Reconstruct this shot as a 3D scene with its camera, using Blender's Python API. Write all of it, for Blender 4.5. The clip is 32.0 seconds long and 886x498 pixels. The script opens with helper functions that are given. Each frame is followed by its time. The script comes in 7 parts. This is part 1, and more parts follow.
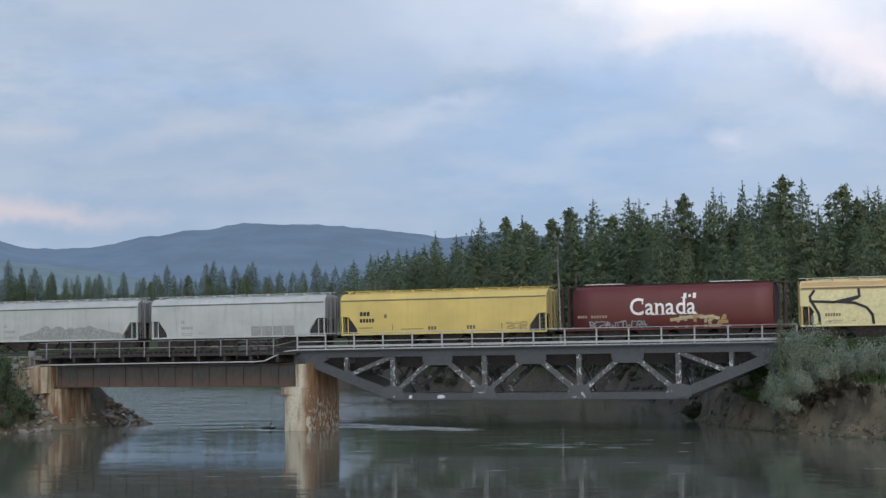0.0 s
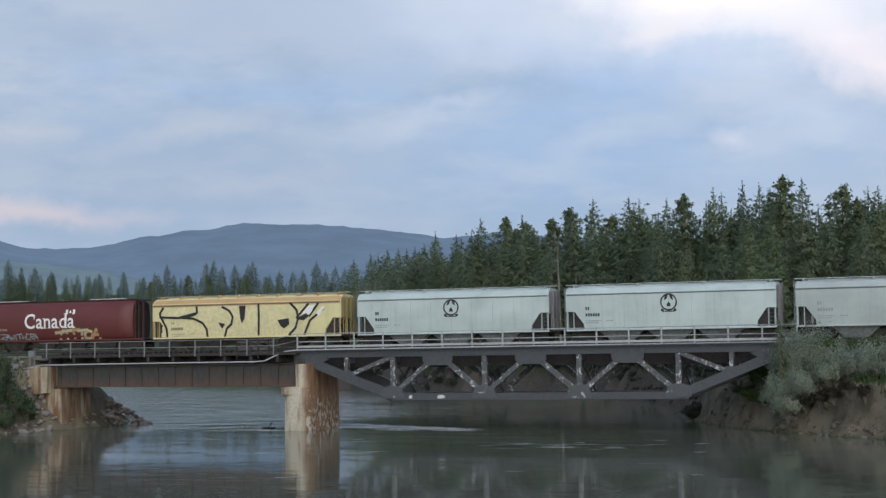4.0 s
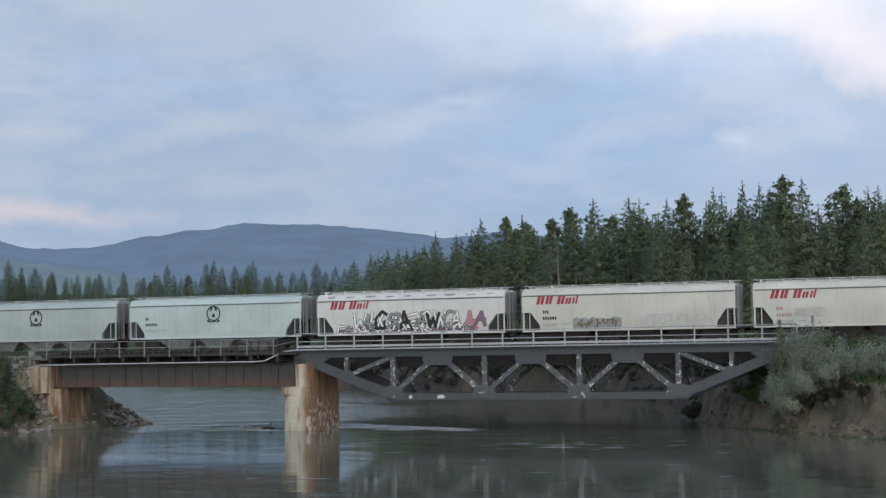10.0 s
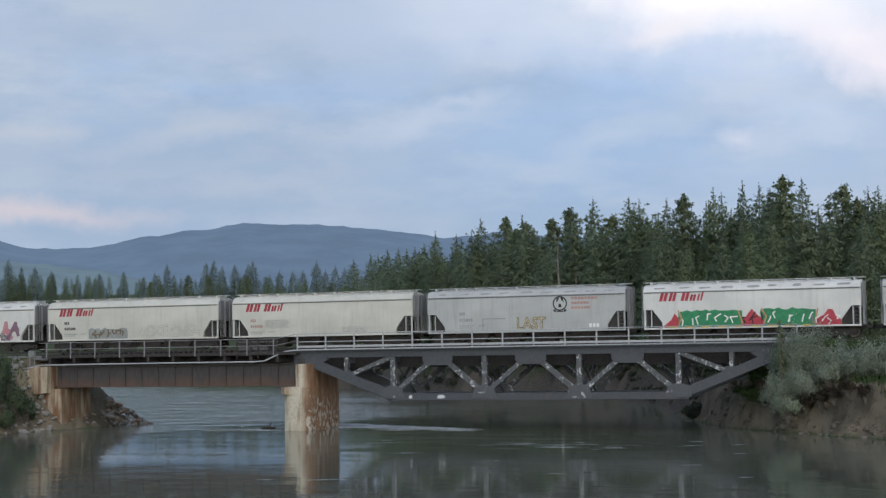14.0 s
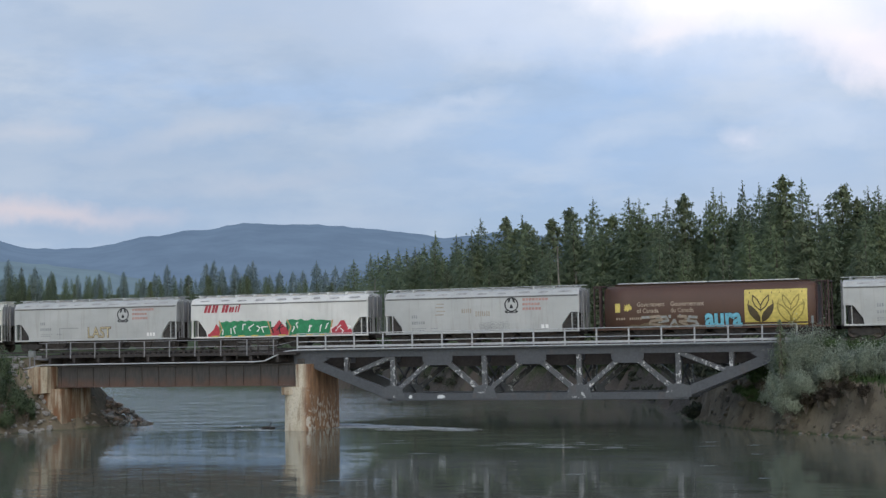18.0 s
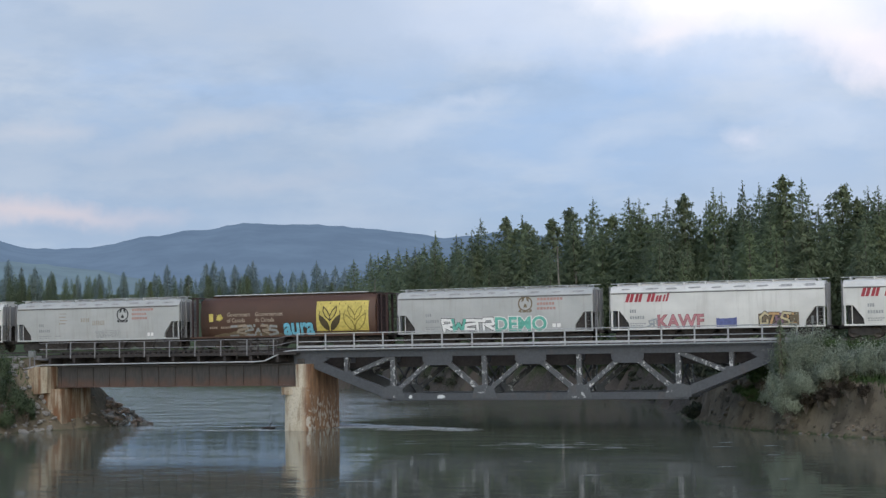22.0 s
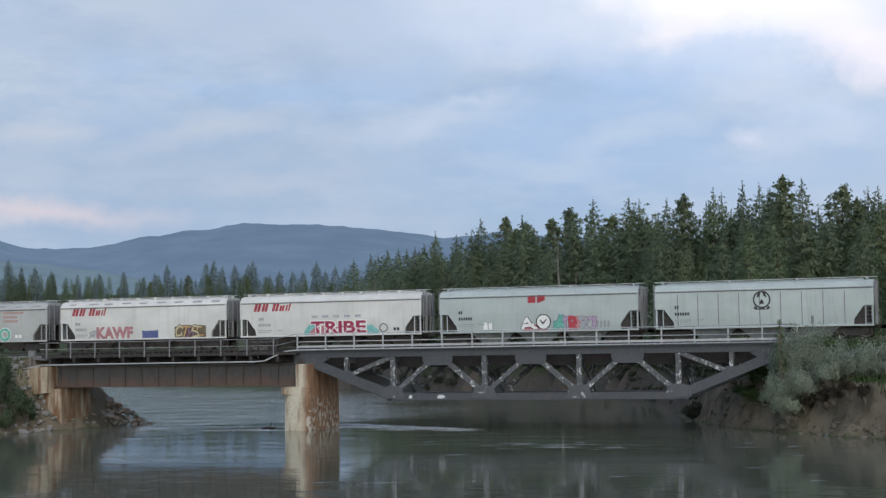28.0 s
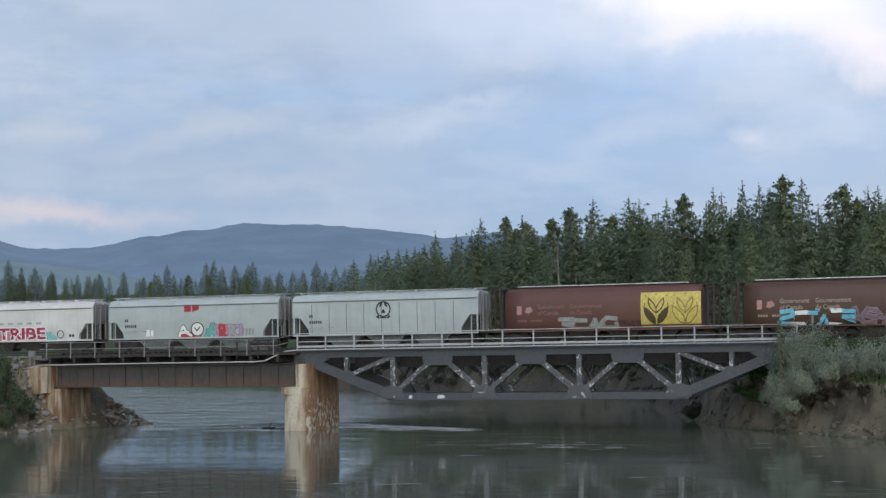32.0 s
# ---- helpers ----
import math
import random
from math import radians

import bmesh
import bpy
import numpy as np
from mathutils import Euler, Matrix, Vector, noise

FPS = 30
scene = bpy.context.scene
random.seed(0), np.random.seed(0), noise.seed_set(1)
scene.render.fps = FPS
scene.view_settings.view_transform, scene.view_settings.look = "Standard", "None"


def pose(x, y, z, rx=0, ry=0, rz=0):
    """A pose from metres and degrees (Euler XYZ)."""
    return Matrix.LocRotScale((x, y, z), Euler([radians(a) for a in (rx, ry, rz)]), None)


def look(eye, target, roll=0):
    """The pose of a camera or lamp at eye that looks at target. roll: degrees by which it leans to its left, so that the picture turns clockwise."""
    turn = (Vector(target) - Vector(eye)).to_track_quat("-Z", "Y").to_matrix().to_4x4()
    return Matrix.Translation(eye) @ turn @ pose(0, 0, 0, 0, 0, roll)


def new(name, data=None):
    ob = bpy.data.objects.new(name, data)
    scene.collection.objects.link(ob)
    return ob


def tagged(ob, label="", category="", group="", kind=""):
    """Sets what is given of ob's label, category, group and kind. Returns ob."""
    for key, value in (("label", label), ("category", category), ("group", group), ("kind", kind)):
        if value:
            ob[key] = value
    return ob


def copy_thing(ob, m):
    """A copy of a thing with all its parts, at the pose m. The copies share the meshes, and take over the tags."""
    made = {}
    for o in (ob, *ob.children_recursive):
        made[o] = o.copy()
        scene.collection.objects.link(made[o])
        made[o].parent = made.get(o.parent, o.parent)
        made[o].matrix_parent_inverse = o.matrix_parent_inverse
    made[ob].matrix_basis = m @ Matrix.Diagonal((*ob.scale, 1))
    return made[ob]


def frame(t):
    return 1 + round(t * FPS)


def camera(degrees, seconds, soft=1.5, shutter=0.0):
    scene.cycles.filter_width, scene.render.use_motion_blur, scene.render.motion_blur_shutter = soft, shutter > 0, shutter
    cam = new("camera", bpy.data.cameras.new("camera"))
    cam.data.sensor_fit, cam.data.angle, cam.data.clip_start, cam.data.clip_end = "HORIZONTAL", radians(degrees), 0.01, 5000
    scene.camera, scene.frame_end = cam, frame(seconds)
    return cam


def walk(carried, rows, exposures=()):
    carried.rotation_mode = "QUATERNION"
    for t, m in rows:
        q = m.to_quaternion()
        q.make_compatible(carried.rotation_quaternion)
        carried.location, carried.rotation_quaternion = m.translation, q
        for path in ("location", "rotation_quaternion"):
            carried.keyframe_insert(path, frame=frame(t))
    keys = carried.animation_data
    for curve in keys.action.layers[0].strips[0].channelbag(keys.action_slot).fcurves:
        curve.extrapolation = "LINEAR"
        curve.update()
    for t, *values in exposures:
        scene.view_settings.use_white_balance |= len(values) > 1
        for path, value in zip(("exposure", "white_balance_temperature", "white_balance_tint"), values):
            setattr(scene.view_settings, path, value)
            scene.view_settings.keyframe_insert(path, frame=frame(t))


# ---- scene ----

EYE = (0.0, 0.0, 7.0)
AHEAD = (-0.33503, 0.94028, 0.06020)
cam = camera(31.26, 32.0, 1.4)
STAND = look(EYE, [e + 100 * a for e, a in zip(EYE, AHEAD)], -0.974)
walk(cam, [(0.0, STAND), (32.0, STAND)], [(0.0, 0.0), (16.8, 0.0), (18.2, 0.08), (32.0, 0.08)])

# ---------------------------------------------------------------- world and sun
SUN_AZ, SUN_EL = radians(152), radians(36)
world = bpy.data.worlds.new("world")
scene.world = world
world.use_nodes = True
wn = world.node_tree.nodes
sky_tex = wn.new("ShaderNodeTexSky")
sky_tex.sky_type = "NISHITA"
sky_tex.sun_disc = False
sky_tex.sun_elevation = SUN_EL
sky_tex.sun_rotation = SUN_AZ
sky_tex.air_density, sky_tex.dust_density, sky_tex.ozone_density = 1.2, 1.0, 2.0
wn["Background"].inputs[1].default_value = 0.14
world.node_tree.links.new(sky_tex.outputs[0], wn["Background"].inputs[0])
sun_data = bpy.data.lights.new("sun", "SUN")
sun_data.energy, sun_data.angle, sun_data.color = 1.3, radians(75), (1.0, 0.98, 0.95)
sun = new("sun", sun_data)
sun_way = Vector((math.sin(SUN_AZ) * math.cos(SUN_EL), math.cos(SUN_AZ) * math.cos(SUN_EL), math.sin(SUN_EL)))
sun.matrix_world = look(sun_way * 100, (0, 0, 0))

# ---------------------------------------------------------------- node helpers


class Mat:
    """A node material in the making."""

    def __init__(self, name, rough=0.7, metal=0.0, spec=0.5):
        self.m = bpy.data.materials.new(name)
        self.m.use_nodes = True
        self.t = self.m.node_tree
        self.b = self.t.nodes["Principled BSDF"]
        self.b.inputs["Roughness"].default_value = rough
        self.b.inputs["Metallic"].default_value = metal
        self.b.inputs["Specular IOR Level"].default_value = spec
        self.co = None

    def n(self, kind, **sets):
        node = self.t.nodes.new(kind)
        for k, v in sets.items():
            node.inputs[k.replace("_", " ")].default_value = v
        return node

    def link(self, a, b):
        self.t.links.new(a, b)

    def coords(self, scale=(1, 1, 1), shuffle=False):
        """Object coordinates, stretched; shuffled from object to object if asked."""
        tc = self.n("ShaderNodeTexCoord")
        mp = self.n("ShaderNodeMapping")
        mp.inputs["Scale"].default_value = scale
        self.link(tc.outputs["Object"], mp.inputs["Vector"])
        if shuffle:
            oi = self.n("ShaderNodeObjectInfo")
            mul = self.n("ShaderNodeVectorMath")
            mul.operation = "SCALE"
            mul.inputs[0].default_value = (37.0, 21.0, 13.0)
            self.link(oi.outputs["Random"], mul.inputs["Scale"])
            self.link(mul.outputs[0], mp.inputs["Location"])
        return mp.outputs[0]

    def noise(self, vec, scale=1.0, detail=4.0, rough=0.55):
        nt = self.n("ShaderNodeTexNoise", Scale=scale, Detail=detail, Roughness=rough)
        self.link(vec, nt.inputs["Vector"])
        return nt.outputs["Fac"]

    def ramp(self, fac, stops):
        r = self.n("ShaderNodeValToRGB")
        e = r.color_ramp.elements
        while len(e) < len(stops):
            e.new(0.5)
        for el, (p, c) in zip(e, stops):
            el.position = p
            el.color = (*c, 1) if len(c) == 3 else c
        self.link(fac, r.inputs[0])
        return r.outputs[0]

    def mix(self, fac, a, b, mode="MIX"):
        mx = self.t.nodes.new("ShaderNodeMix")
        mx.data_type, mx.blend_type = "RGBA", mode
        for v, i in ((fac, 0), (a, 6), (b, 7)):
            if isinstance(v, (int, float)):
                mx.inputs[i].default_value = v
            elif isinstance(v, tuple):
                mx.inputs[i].default_value = (*v, 1)
            else:
                self.link(v, mx.inputs[i])
        return mx.outputs[2]

    def bump(self, height, strength=0.3, distance=0.02):
        bp = self.n("ShaderNodeBump", Strength=strength, Distance=distance)
        self.link(height, bp.inputs["Height"])
        self.link(bp.outputs[0], self.b.inputs["Normal"])

    def color(self, c):
        if isinstance(c, tuple):
            self.b.inputs["Base Color"].default_value = (*c, 1)
        else:
            self.link(c, self.b.inputs["Base Color"])
        return self

    def rough(self, fac, lo, hi):
        mr = self.n("ShaderNodeMapRange")
        mr.inputs[3].default_value, mr.inputs[4].default_value = lo, hi
        self.link(fac, mr.inputs[0])
        self.link(mr.outputs[0], self.b.inputs["Roughness"])


W0 = (0.0, 0.0, 0.0)
W1 = (1.0, 1.0, 1.0)


def shade(c, k):
    return tuple(min(1.0, v * k) for v in c)


def car_paint(name, c, dirt=0.35, stain=(0.16, 0.13, 0.10), rough=0.5):
    """Weathered car paint: blotches, downward streaks, road dirt in patches."""
    m = Mat(name, rough)
    big = m.noise(m.coords((0.35, 0.35, 0.5), True), 1.0, 5)
    streak = m.noise(m.coords((3.0, 3.0, 0.22), True), 1.0, 6, 0.65)
    fine = m.noise(m.coords((6, 6, 6), True), 1.0, 4)
    base = m.mix(m.ramp(big, [(0.35, W0), (0.7, W1)]), shade(c, 0.88), shade(c, 1.06))
    s = m.ramp(streak, [(0.52, W0), (0.82, (dirt, dirt, dirt))])
    base = m.mix(s, base, stain)
    base = m.mix(m.ramp(fine, [(0.62, W0), (0.8, (dirt * 0.7,) * 3)]), base, shade(stain, 1.4))
    m.color(base)
    m.rough(fine, rough - 0.1, rough + 0.2)
    m.bump(big, 0.15, 0.03)
    return m.m


def plain(name, c, rough=0.6, metal=0.0, vary=0.25, scale=4.0, bump=0.1):
    """A surface with two scales of slight variation."""
    m = Mat(name, rough, metal)
    a = m.noise(m.coords((scale,) * 3, True), 1.0, 5)
    b = m.noise(m.coords((scale * 0.17,) * 3, True), 1.0, 3)
    col = m.mix(m.ramp(a, [(0.3, W0), (0.75, W1)]), shade(c, 1 - vary), shade(c, 1 + vary))
    col = m.mix(m.ramp(b, [(0.4, W0), (0.7, (0.4, 0.4, 0.4))]), col, shade(c, 1 - 1.4 * vary))
    m.color(col)
    if bump:
        m.bump(a, bump, 0.02)
    return m.m


def flaking_steel(name, c, bare, amount=0.62, rough=0.55, grain=(3.4, 3.4, 2.4)):
    """Painted bridge steel whose paint has flaked off in pale patches, with some rust."""
    m = Mat(name, rough)
    a = m.noise(m.coords(grain, True), 1.0, 7, 0.7)
    b = m.noise(m.coords((5, 5, 5), True), 1.0, 5)
    r = m.noise(m.coords((0.8, 0.8, 0.4), True), 1.0, 5)
    base = m.mix(m.ramp(b, [(0.3, W0), (0.7, W1)]), shade(c, 0.8), shade(c, 1.15))
    base = m.mix(m.ramp(r, [(0.6, W0), (0.75, (0.5, 0.5, 0.5))]), base, (0.10, 0.07, 0.055))
    base = m.mix(m.ramp(a, [(amount, W0), (amount + 0.02, W1)]), base, bare)
    m.color(base)
    m.bump(b, 0.12, 0.01)
    return m.m


M = {}
M["mint"] = car_paint("pale_green_paint", (0.49, 0.565, 0.545), 0.24)
M["grey_mint"] = car_paint("grey_green_paint", (0.41, 0.455, 0.44), 0.32)
M["white"] = car_paint("white_car_paint", (0.63, 0.62, 0.585), 0.32, (0.22, 0.19, 0.15))
M["cream"] = car_paint("cream_car_paint", (0.57, 0.555, 0.49), 0.4, (0.25, 0.2, 0.14))
M["old_white"] = car_paint("dusty_white_paint", (0.46, 0.475, 0.46), 0.4)
M["grey"] = car_paint("grey_car_paint", (0.43, 0.435, 0.42), 0.45, (0.22, 0.17, 0.13))
M["yellow"] = car_paint("yellow_car_paint", (0.63, 0.48, 0.155), 0.34, (0.3, 0.22, 0.1))
M["pale_yellow"] = car_paint("faded_yellow_paint", (0.72, 0.64, 0.34), 0.35, (0.35, 0.24, 0.12))
M["tan"] = car_paint("tan_paint", (0.55, 0.36, 0.17), 0.4, (0.25, 0.14, 0.07))
M["maroon"] = car_paint("maroon_paint", (0.125, 0.028, 0.026), 0.3, (0.07, 0.035, 0.028))
M["brown"] = car_paint("brown_paint", (0.085, 0.042, 0.026), 0.4, (0.05, 0.035, 0.026))
M["rust_brown"] = car_paint("rusty_brown_paint", (0.118, 0.050, 0.038), 0.5, (0.07, 0.042, 0.032))
M["frame_dark"] = plain("grimy_underframe", (0.045, 0.04, 0.037), 0.8, 0.0, 0.4)
M["frame_grey"] = plain("grey_underframe", (0.20, 0.21, 0.205), 0.7, 0.0, 0.35)
M["sprayed_fill"] = plain("pale_sprayed_fill", (0.70, 0.62, 0.35), 0.6, 0, 0.15)
M["clod"] = plain("eroded_earth", (0.16, 0.132, 0.094), 0.95, 0, 0.45, 2.5, 0.6)
M["wheel"] = plain("wheel_steel", (0.09, 0.075, 0.065), 0.5, 0.6)
M["black"] = plain("black_lettering", (0.02, 0.02, 0.022), 0.6)
M["grey_ink"] = plain("worn_grey_lettering", (0.29, 0.30, 0.30), 0.6)
M["red"] = plain("red_lettering", (0.36, 0.035, 0.05), 0.55)
M["faded_red"] = plain("faded_red_lettering", (0.42, 0.24, 0.21), 0.6)
M["ghost_ink"] = plain("ghostly_pink_lettering", (0.22, 0.115, 0.095), 0.7)
M["crimson"] = plain("crimson_spray_paint", (0.36, 0.03, 0.085), 0.6)
M["dull_red"] = plain("dull_red_spray_paint", (0.27, 0.09, 0.09), 0.6)
M["white_ink"] = plain("white_lettering", (0.80, 0.79, 0.76), 0.6, 0, 0.08)
M["pale_ink"] = plain("faded_pale_lettering", (0.33, 0.265, 0.20), 0.7)
M["wheat_yellow"] = plain("yellow_panel_paint", (0.60, 0.48, 0.12), 0.6)
M["wheat_olive"] = plain("olive_panel_paint", (0.28, 0.22, 0.05), 0.6)
M["wheat_dark"] = plain("dark_panel_paint", (0.07, 0.05, 0.02), 0.6)
M["roof_white"] = plain("pale_walkway_metal", (0.62, 0.63, 0.63), 0.5, 0.2)
M["cyan"] = plain("cyan_spray_paint", (0.17, 0.48, 0.60), 0.6)
M["teal"] = plain("teal_spray_paint", (0.14, 0.44, 0.35), 0.6)
M["sprayed_teal"] = plain("pale_teal_spray_paint", (0.20, 0.48, 0.46), 0.6)
M["green"] = plain("green_spray_paint", (0.03, 0.235, 0.10), 0.6)
M["spray_red"] = plain("red_spray_paint", (0.46, 0.05, 0.07), 0.6)
M["pink"] = plain("pink_spray_paint", (0.50, 0.22, 0.24), 0.6)
M["blue"] = plain("blue_spray_paint", (0.10, 0.12, 0.28), 0.6)
M["orange"] = plain("ochre_spray_paint", (0.48, 0.30, 0.14), 0.6)
M["pale_ochre"] = plain("pale_ochre_spray_paint", (0.52, 0.44, 0.27), 0.7)
M["spray_grey"] = plain("grey_spray_paint", (0.30, 0.31, 0.30), 0.7)
M["sprayed_blue"] = plain("pale_blue_grey_spray_paint", (0.36, 0.38, 0.40), 0.7)
M["spray_brown"] = plain("brown_spray_paint", (0.17, 0.13, 0.08), 0.7)
M["violet"] = plain("dull_violet_spray_paint", (0.22, 0.13, 0.17), 0.7)
M["lilac"] = plain("lilac_spray_paint", (0.40, 0.30, 0.42), 0.7)

M["end_grey"] = car_paint("grimy_shaded_car_end", (0.23, 0.23, 0.235), 0.5, (0.08, 0.075, 0.07))
M["end_tan"] = car_paint("grimy_shaded_tan_end", (0.36, 0.285, 0.13), 0.5, (0.10, 0.08, 0.05))
M["end_maroon"] = car_paint("grimy_maroon_end", (0.05, 0.024, 0.022), 0.4, (0.03, 0.022, 0.02))
M["chute_grey"] = plain("dusty_chute_steel", (0.30, 0.32, 0.32), 0.75, 0.0, 0.3)
M["grime"] = plain("oily_brown_grime", (0.085, 0.074, 0.068), 0.85, 0.0, 0.45)
M["seam_dark"] = plain("dark_plate_seam", (0.17, 0.17, 0.17), 0.7)
M["hatch_shade"] = plain("grey_hatch_shade", (0.33, 0.325, 0.315), 0.8, 0.0, 0.3)
M["tan_stain"] = plain("tan_rust_stain", (0.37, 0.335, 0.28), 0.8, 0.0, 0.25)
M["dark_walk"] = plain("dark_walkway_grating", (0.05, 0.045, 0.042), 0.8)
M["deep_steel"] = plain("dark_brown_steel", (0.034, 0.029, 0.028), 0.85, 0.0, 0.3)
M["truss"] = flaking_steel("grey_bridge_steel", (0.066, 0.070, 0.078), (0.42, 0.42, 0.42), 0.72)
M["truss_worn"] = flaking_steel("flaking_bridge_steel", (0.086, 0.089, 0.094), (0.50, 0.50, 0.49), 0.56)
M["gusset_worn"] = flaking_steel("flaking_gusset_steel", (0.080, 0.084, 0.09), (0.44, 0.44, 0.44), 0.6, 0.55, (1.3, 1.3, 1.5))
M["railing"] = flaking_steel("pale_railing_steel", (0.40, 0.405, 0.41), (0.55, 0.55, 0.55), 0.66)
M["dark_railing"] = flaking_steel("dark_railing_steel", (0.22, 0.215, 0.22), (0.34, 0.34, 0.33), 0.66)
M["tie"] = plain("creosoted_timber", (0.042, 0.036, 0.034), 0.85, 0, 0.35)
M["grey_timber"] = plain("weathered_grey_timber", (0.115, 0.11, 0.105), 0.9, 0, 0.35, 3.0)
M["mint_seam"] = plain("pale_green_seam", (0.36, 0.43, 0.415), 0.6)
M["rail"] = plain("rail_steel", (0.085, 0.075, 0.07), 0.4, 0.7)


def girder_steel():
    m = Mat("rusting_girder_steel", 0.7)
    a = m.noise(m.coords((0.8, 0.8, 0.5)), 1.0, 6, 0.6)
    b = m.noise(m.coords((5, 5, 1.2)), 1.0, 5)
    tc = m.n("ShaderNodeTexCoord")
    sp = m.n("ShaderNodeSeparateXYZ")
    m.link(tc.outputs["Object"], sp.inputs[0])
    ad = m.n("ShaderNodeMath")
    ad.operation = "MULTIPLY_ADD"
    ad.inputs[1].default_value, ad.inputs[2].default_value = -0.75, 1.25
    m.link(sp.outputs[2], ad.inputs[0])
    mu = m.n("ShaderNodeMath")
    mu.operation = "MULTIPLY"
    m.link(ad.outputs[0], mu.inputs[0])
    m.link(a, mu.inputs[1])
    base = m.mix(m.ramp(b, [(0.3, W0), (0.7, W1)]), (0.042, 0.040, 0.039), (0.072, 0.064, 0.058))
    m.color(m.mix(m.ramp(mu.outputs[0], [(0.25, W0), (0.55, (0.55, 0.55, 0.55))]), base, (0.13, 0.066, 0.042)))
    m.bump(b, 0.15, 0.01)
    return m.m


M["girder"] = girder_steel()


def concrete(name, rust, cracked=False):
    """Old tan concrete with rust that has run down it, lime, and (on the pier) a scaled, crackled skin."""
    m = Mat(name, 0.85)
    v = m.coords((1, 1, 1))
    run = m.noise(m.coords((1.5, 1.5, 0.2)), 1.0, 6, 0.6)
    blot = m.noise(m.coords((0.6, 0.6, 0.4)), 1.0, 5)
    fine = m.noise(v, 9.0, 6)
    base = m.mix(m.ramp(blot, [(0.35, W0), (0.65, W1)]), (0.36, 0.30, 0.21) if not cracked else (0.46, 0.40, 0.30), (0.52, 0.45, 0.33) if not cracked else (0.62, 0.56, 0.44))
    base = m.mix(m.ramp(run, [(0.5 - 0.32 * rust, W0), (0.66 - 0.22 * rust, (0.95,) * 3)]), base, (0.17, 0.078, 0.034))
    base = m.mix(m.ramp(blot, [(0.55, W0), (0.75, (0.7 * rust,) * 3)]), base, (0.075, 0.045, 0.032))
    base = m.mix(m.ramp(run, [(0.34, (0.4, 0.4, 0.4)), (0.44, W0)]), base, (0.56, 0.52, 0.44))
    if cracked:
        skin = m.noise(m.coords((2.6, 2.6, 2.0)), 1.0, 3, 0.5)
        sp = m.n("ShaderNodeSeparateXYZ")
        m.link(v, sp.inputs[0])
        gx = m.n("ShaderNodeMapRange")
        for i, q in enumerate((0, -56.2, -55.6, 0.0, 1.0)):
            gx.inputs[i].default_value = q
        m.link(sp.outputs[0], gx.inputs[0])
        brown = m.n("ShaderNodeMath")
        brown.operation = "MULTIPLY"
        brown.inputs[1].default_value = 0.95
        m.link(gx.outputs[0], brown.inputs[0])
        rusty = m.mix(m.ramp(run, [(0.38, W0), (0.6, W1)]), (0.29, 0.15, 0.068), (0.14, 0.064, 0.03))
        base = m.mix(brown.outputs[0], base, rusty)
        lime = m.n("ShaderNodeMath")
        lime.operation = "MULTIPLY"
        m.link(gx.outputs[0], lime.inputs[0])
        m.link(m.ramp(skin, [(0.50, W0), (0.55, W1)]), lime.inputs[1])
        band = m.n("ShaderNodeMath")
        band.operation = "MULTIPLY"
        low = m.noise(m.coords((1.1, 1.1, 0.8)), 1.0, 4)
        rise = m.n("ShaderNodeMath")
        rise.operation = "MULTIPLY_ADD"
        rise.inputs[1].default_value, rise.inputs[2].default_value = -0.16, 0.42
        m.link(sp.outputs[2], rise.inputs[0])
        both = m.n("ShaderNodeMath")
        both.operation = "ADD"
        m.link(low, both.inputs[0])
        m.link(rise.outputs[0], both.inputs[1])
        m.link(lime.outputs[0], band.inputs[0])
        m.link(m.ramp(both.outputs[0], [(0.48, W0), (0.62, W1)]), band.inputs[1])
        base = m.mix(band.outputs[0], base, (0.44, 0.39, 0.32))
    base = m.mix(m.ramp(fine, [(0.3, (0.4, 0.4, 0.4)), (0.55, W0)]), base, (0.13, 0.10, 0.075))
    m.color(base)
    m.bump(fine, 0.4, 0.03)
    return m.m


M["concrete"] = concrete("stained_concrete", 0.18)
M["pier_concrete"] = concrete("scaled_pier_concrete", 0.04, True)
M["rust_concrete"] = concrete("rust_stained_concrete", 0.6)
M["pier_rust"] = concrete("rusty_pier_concrete", 0.0, True)


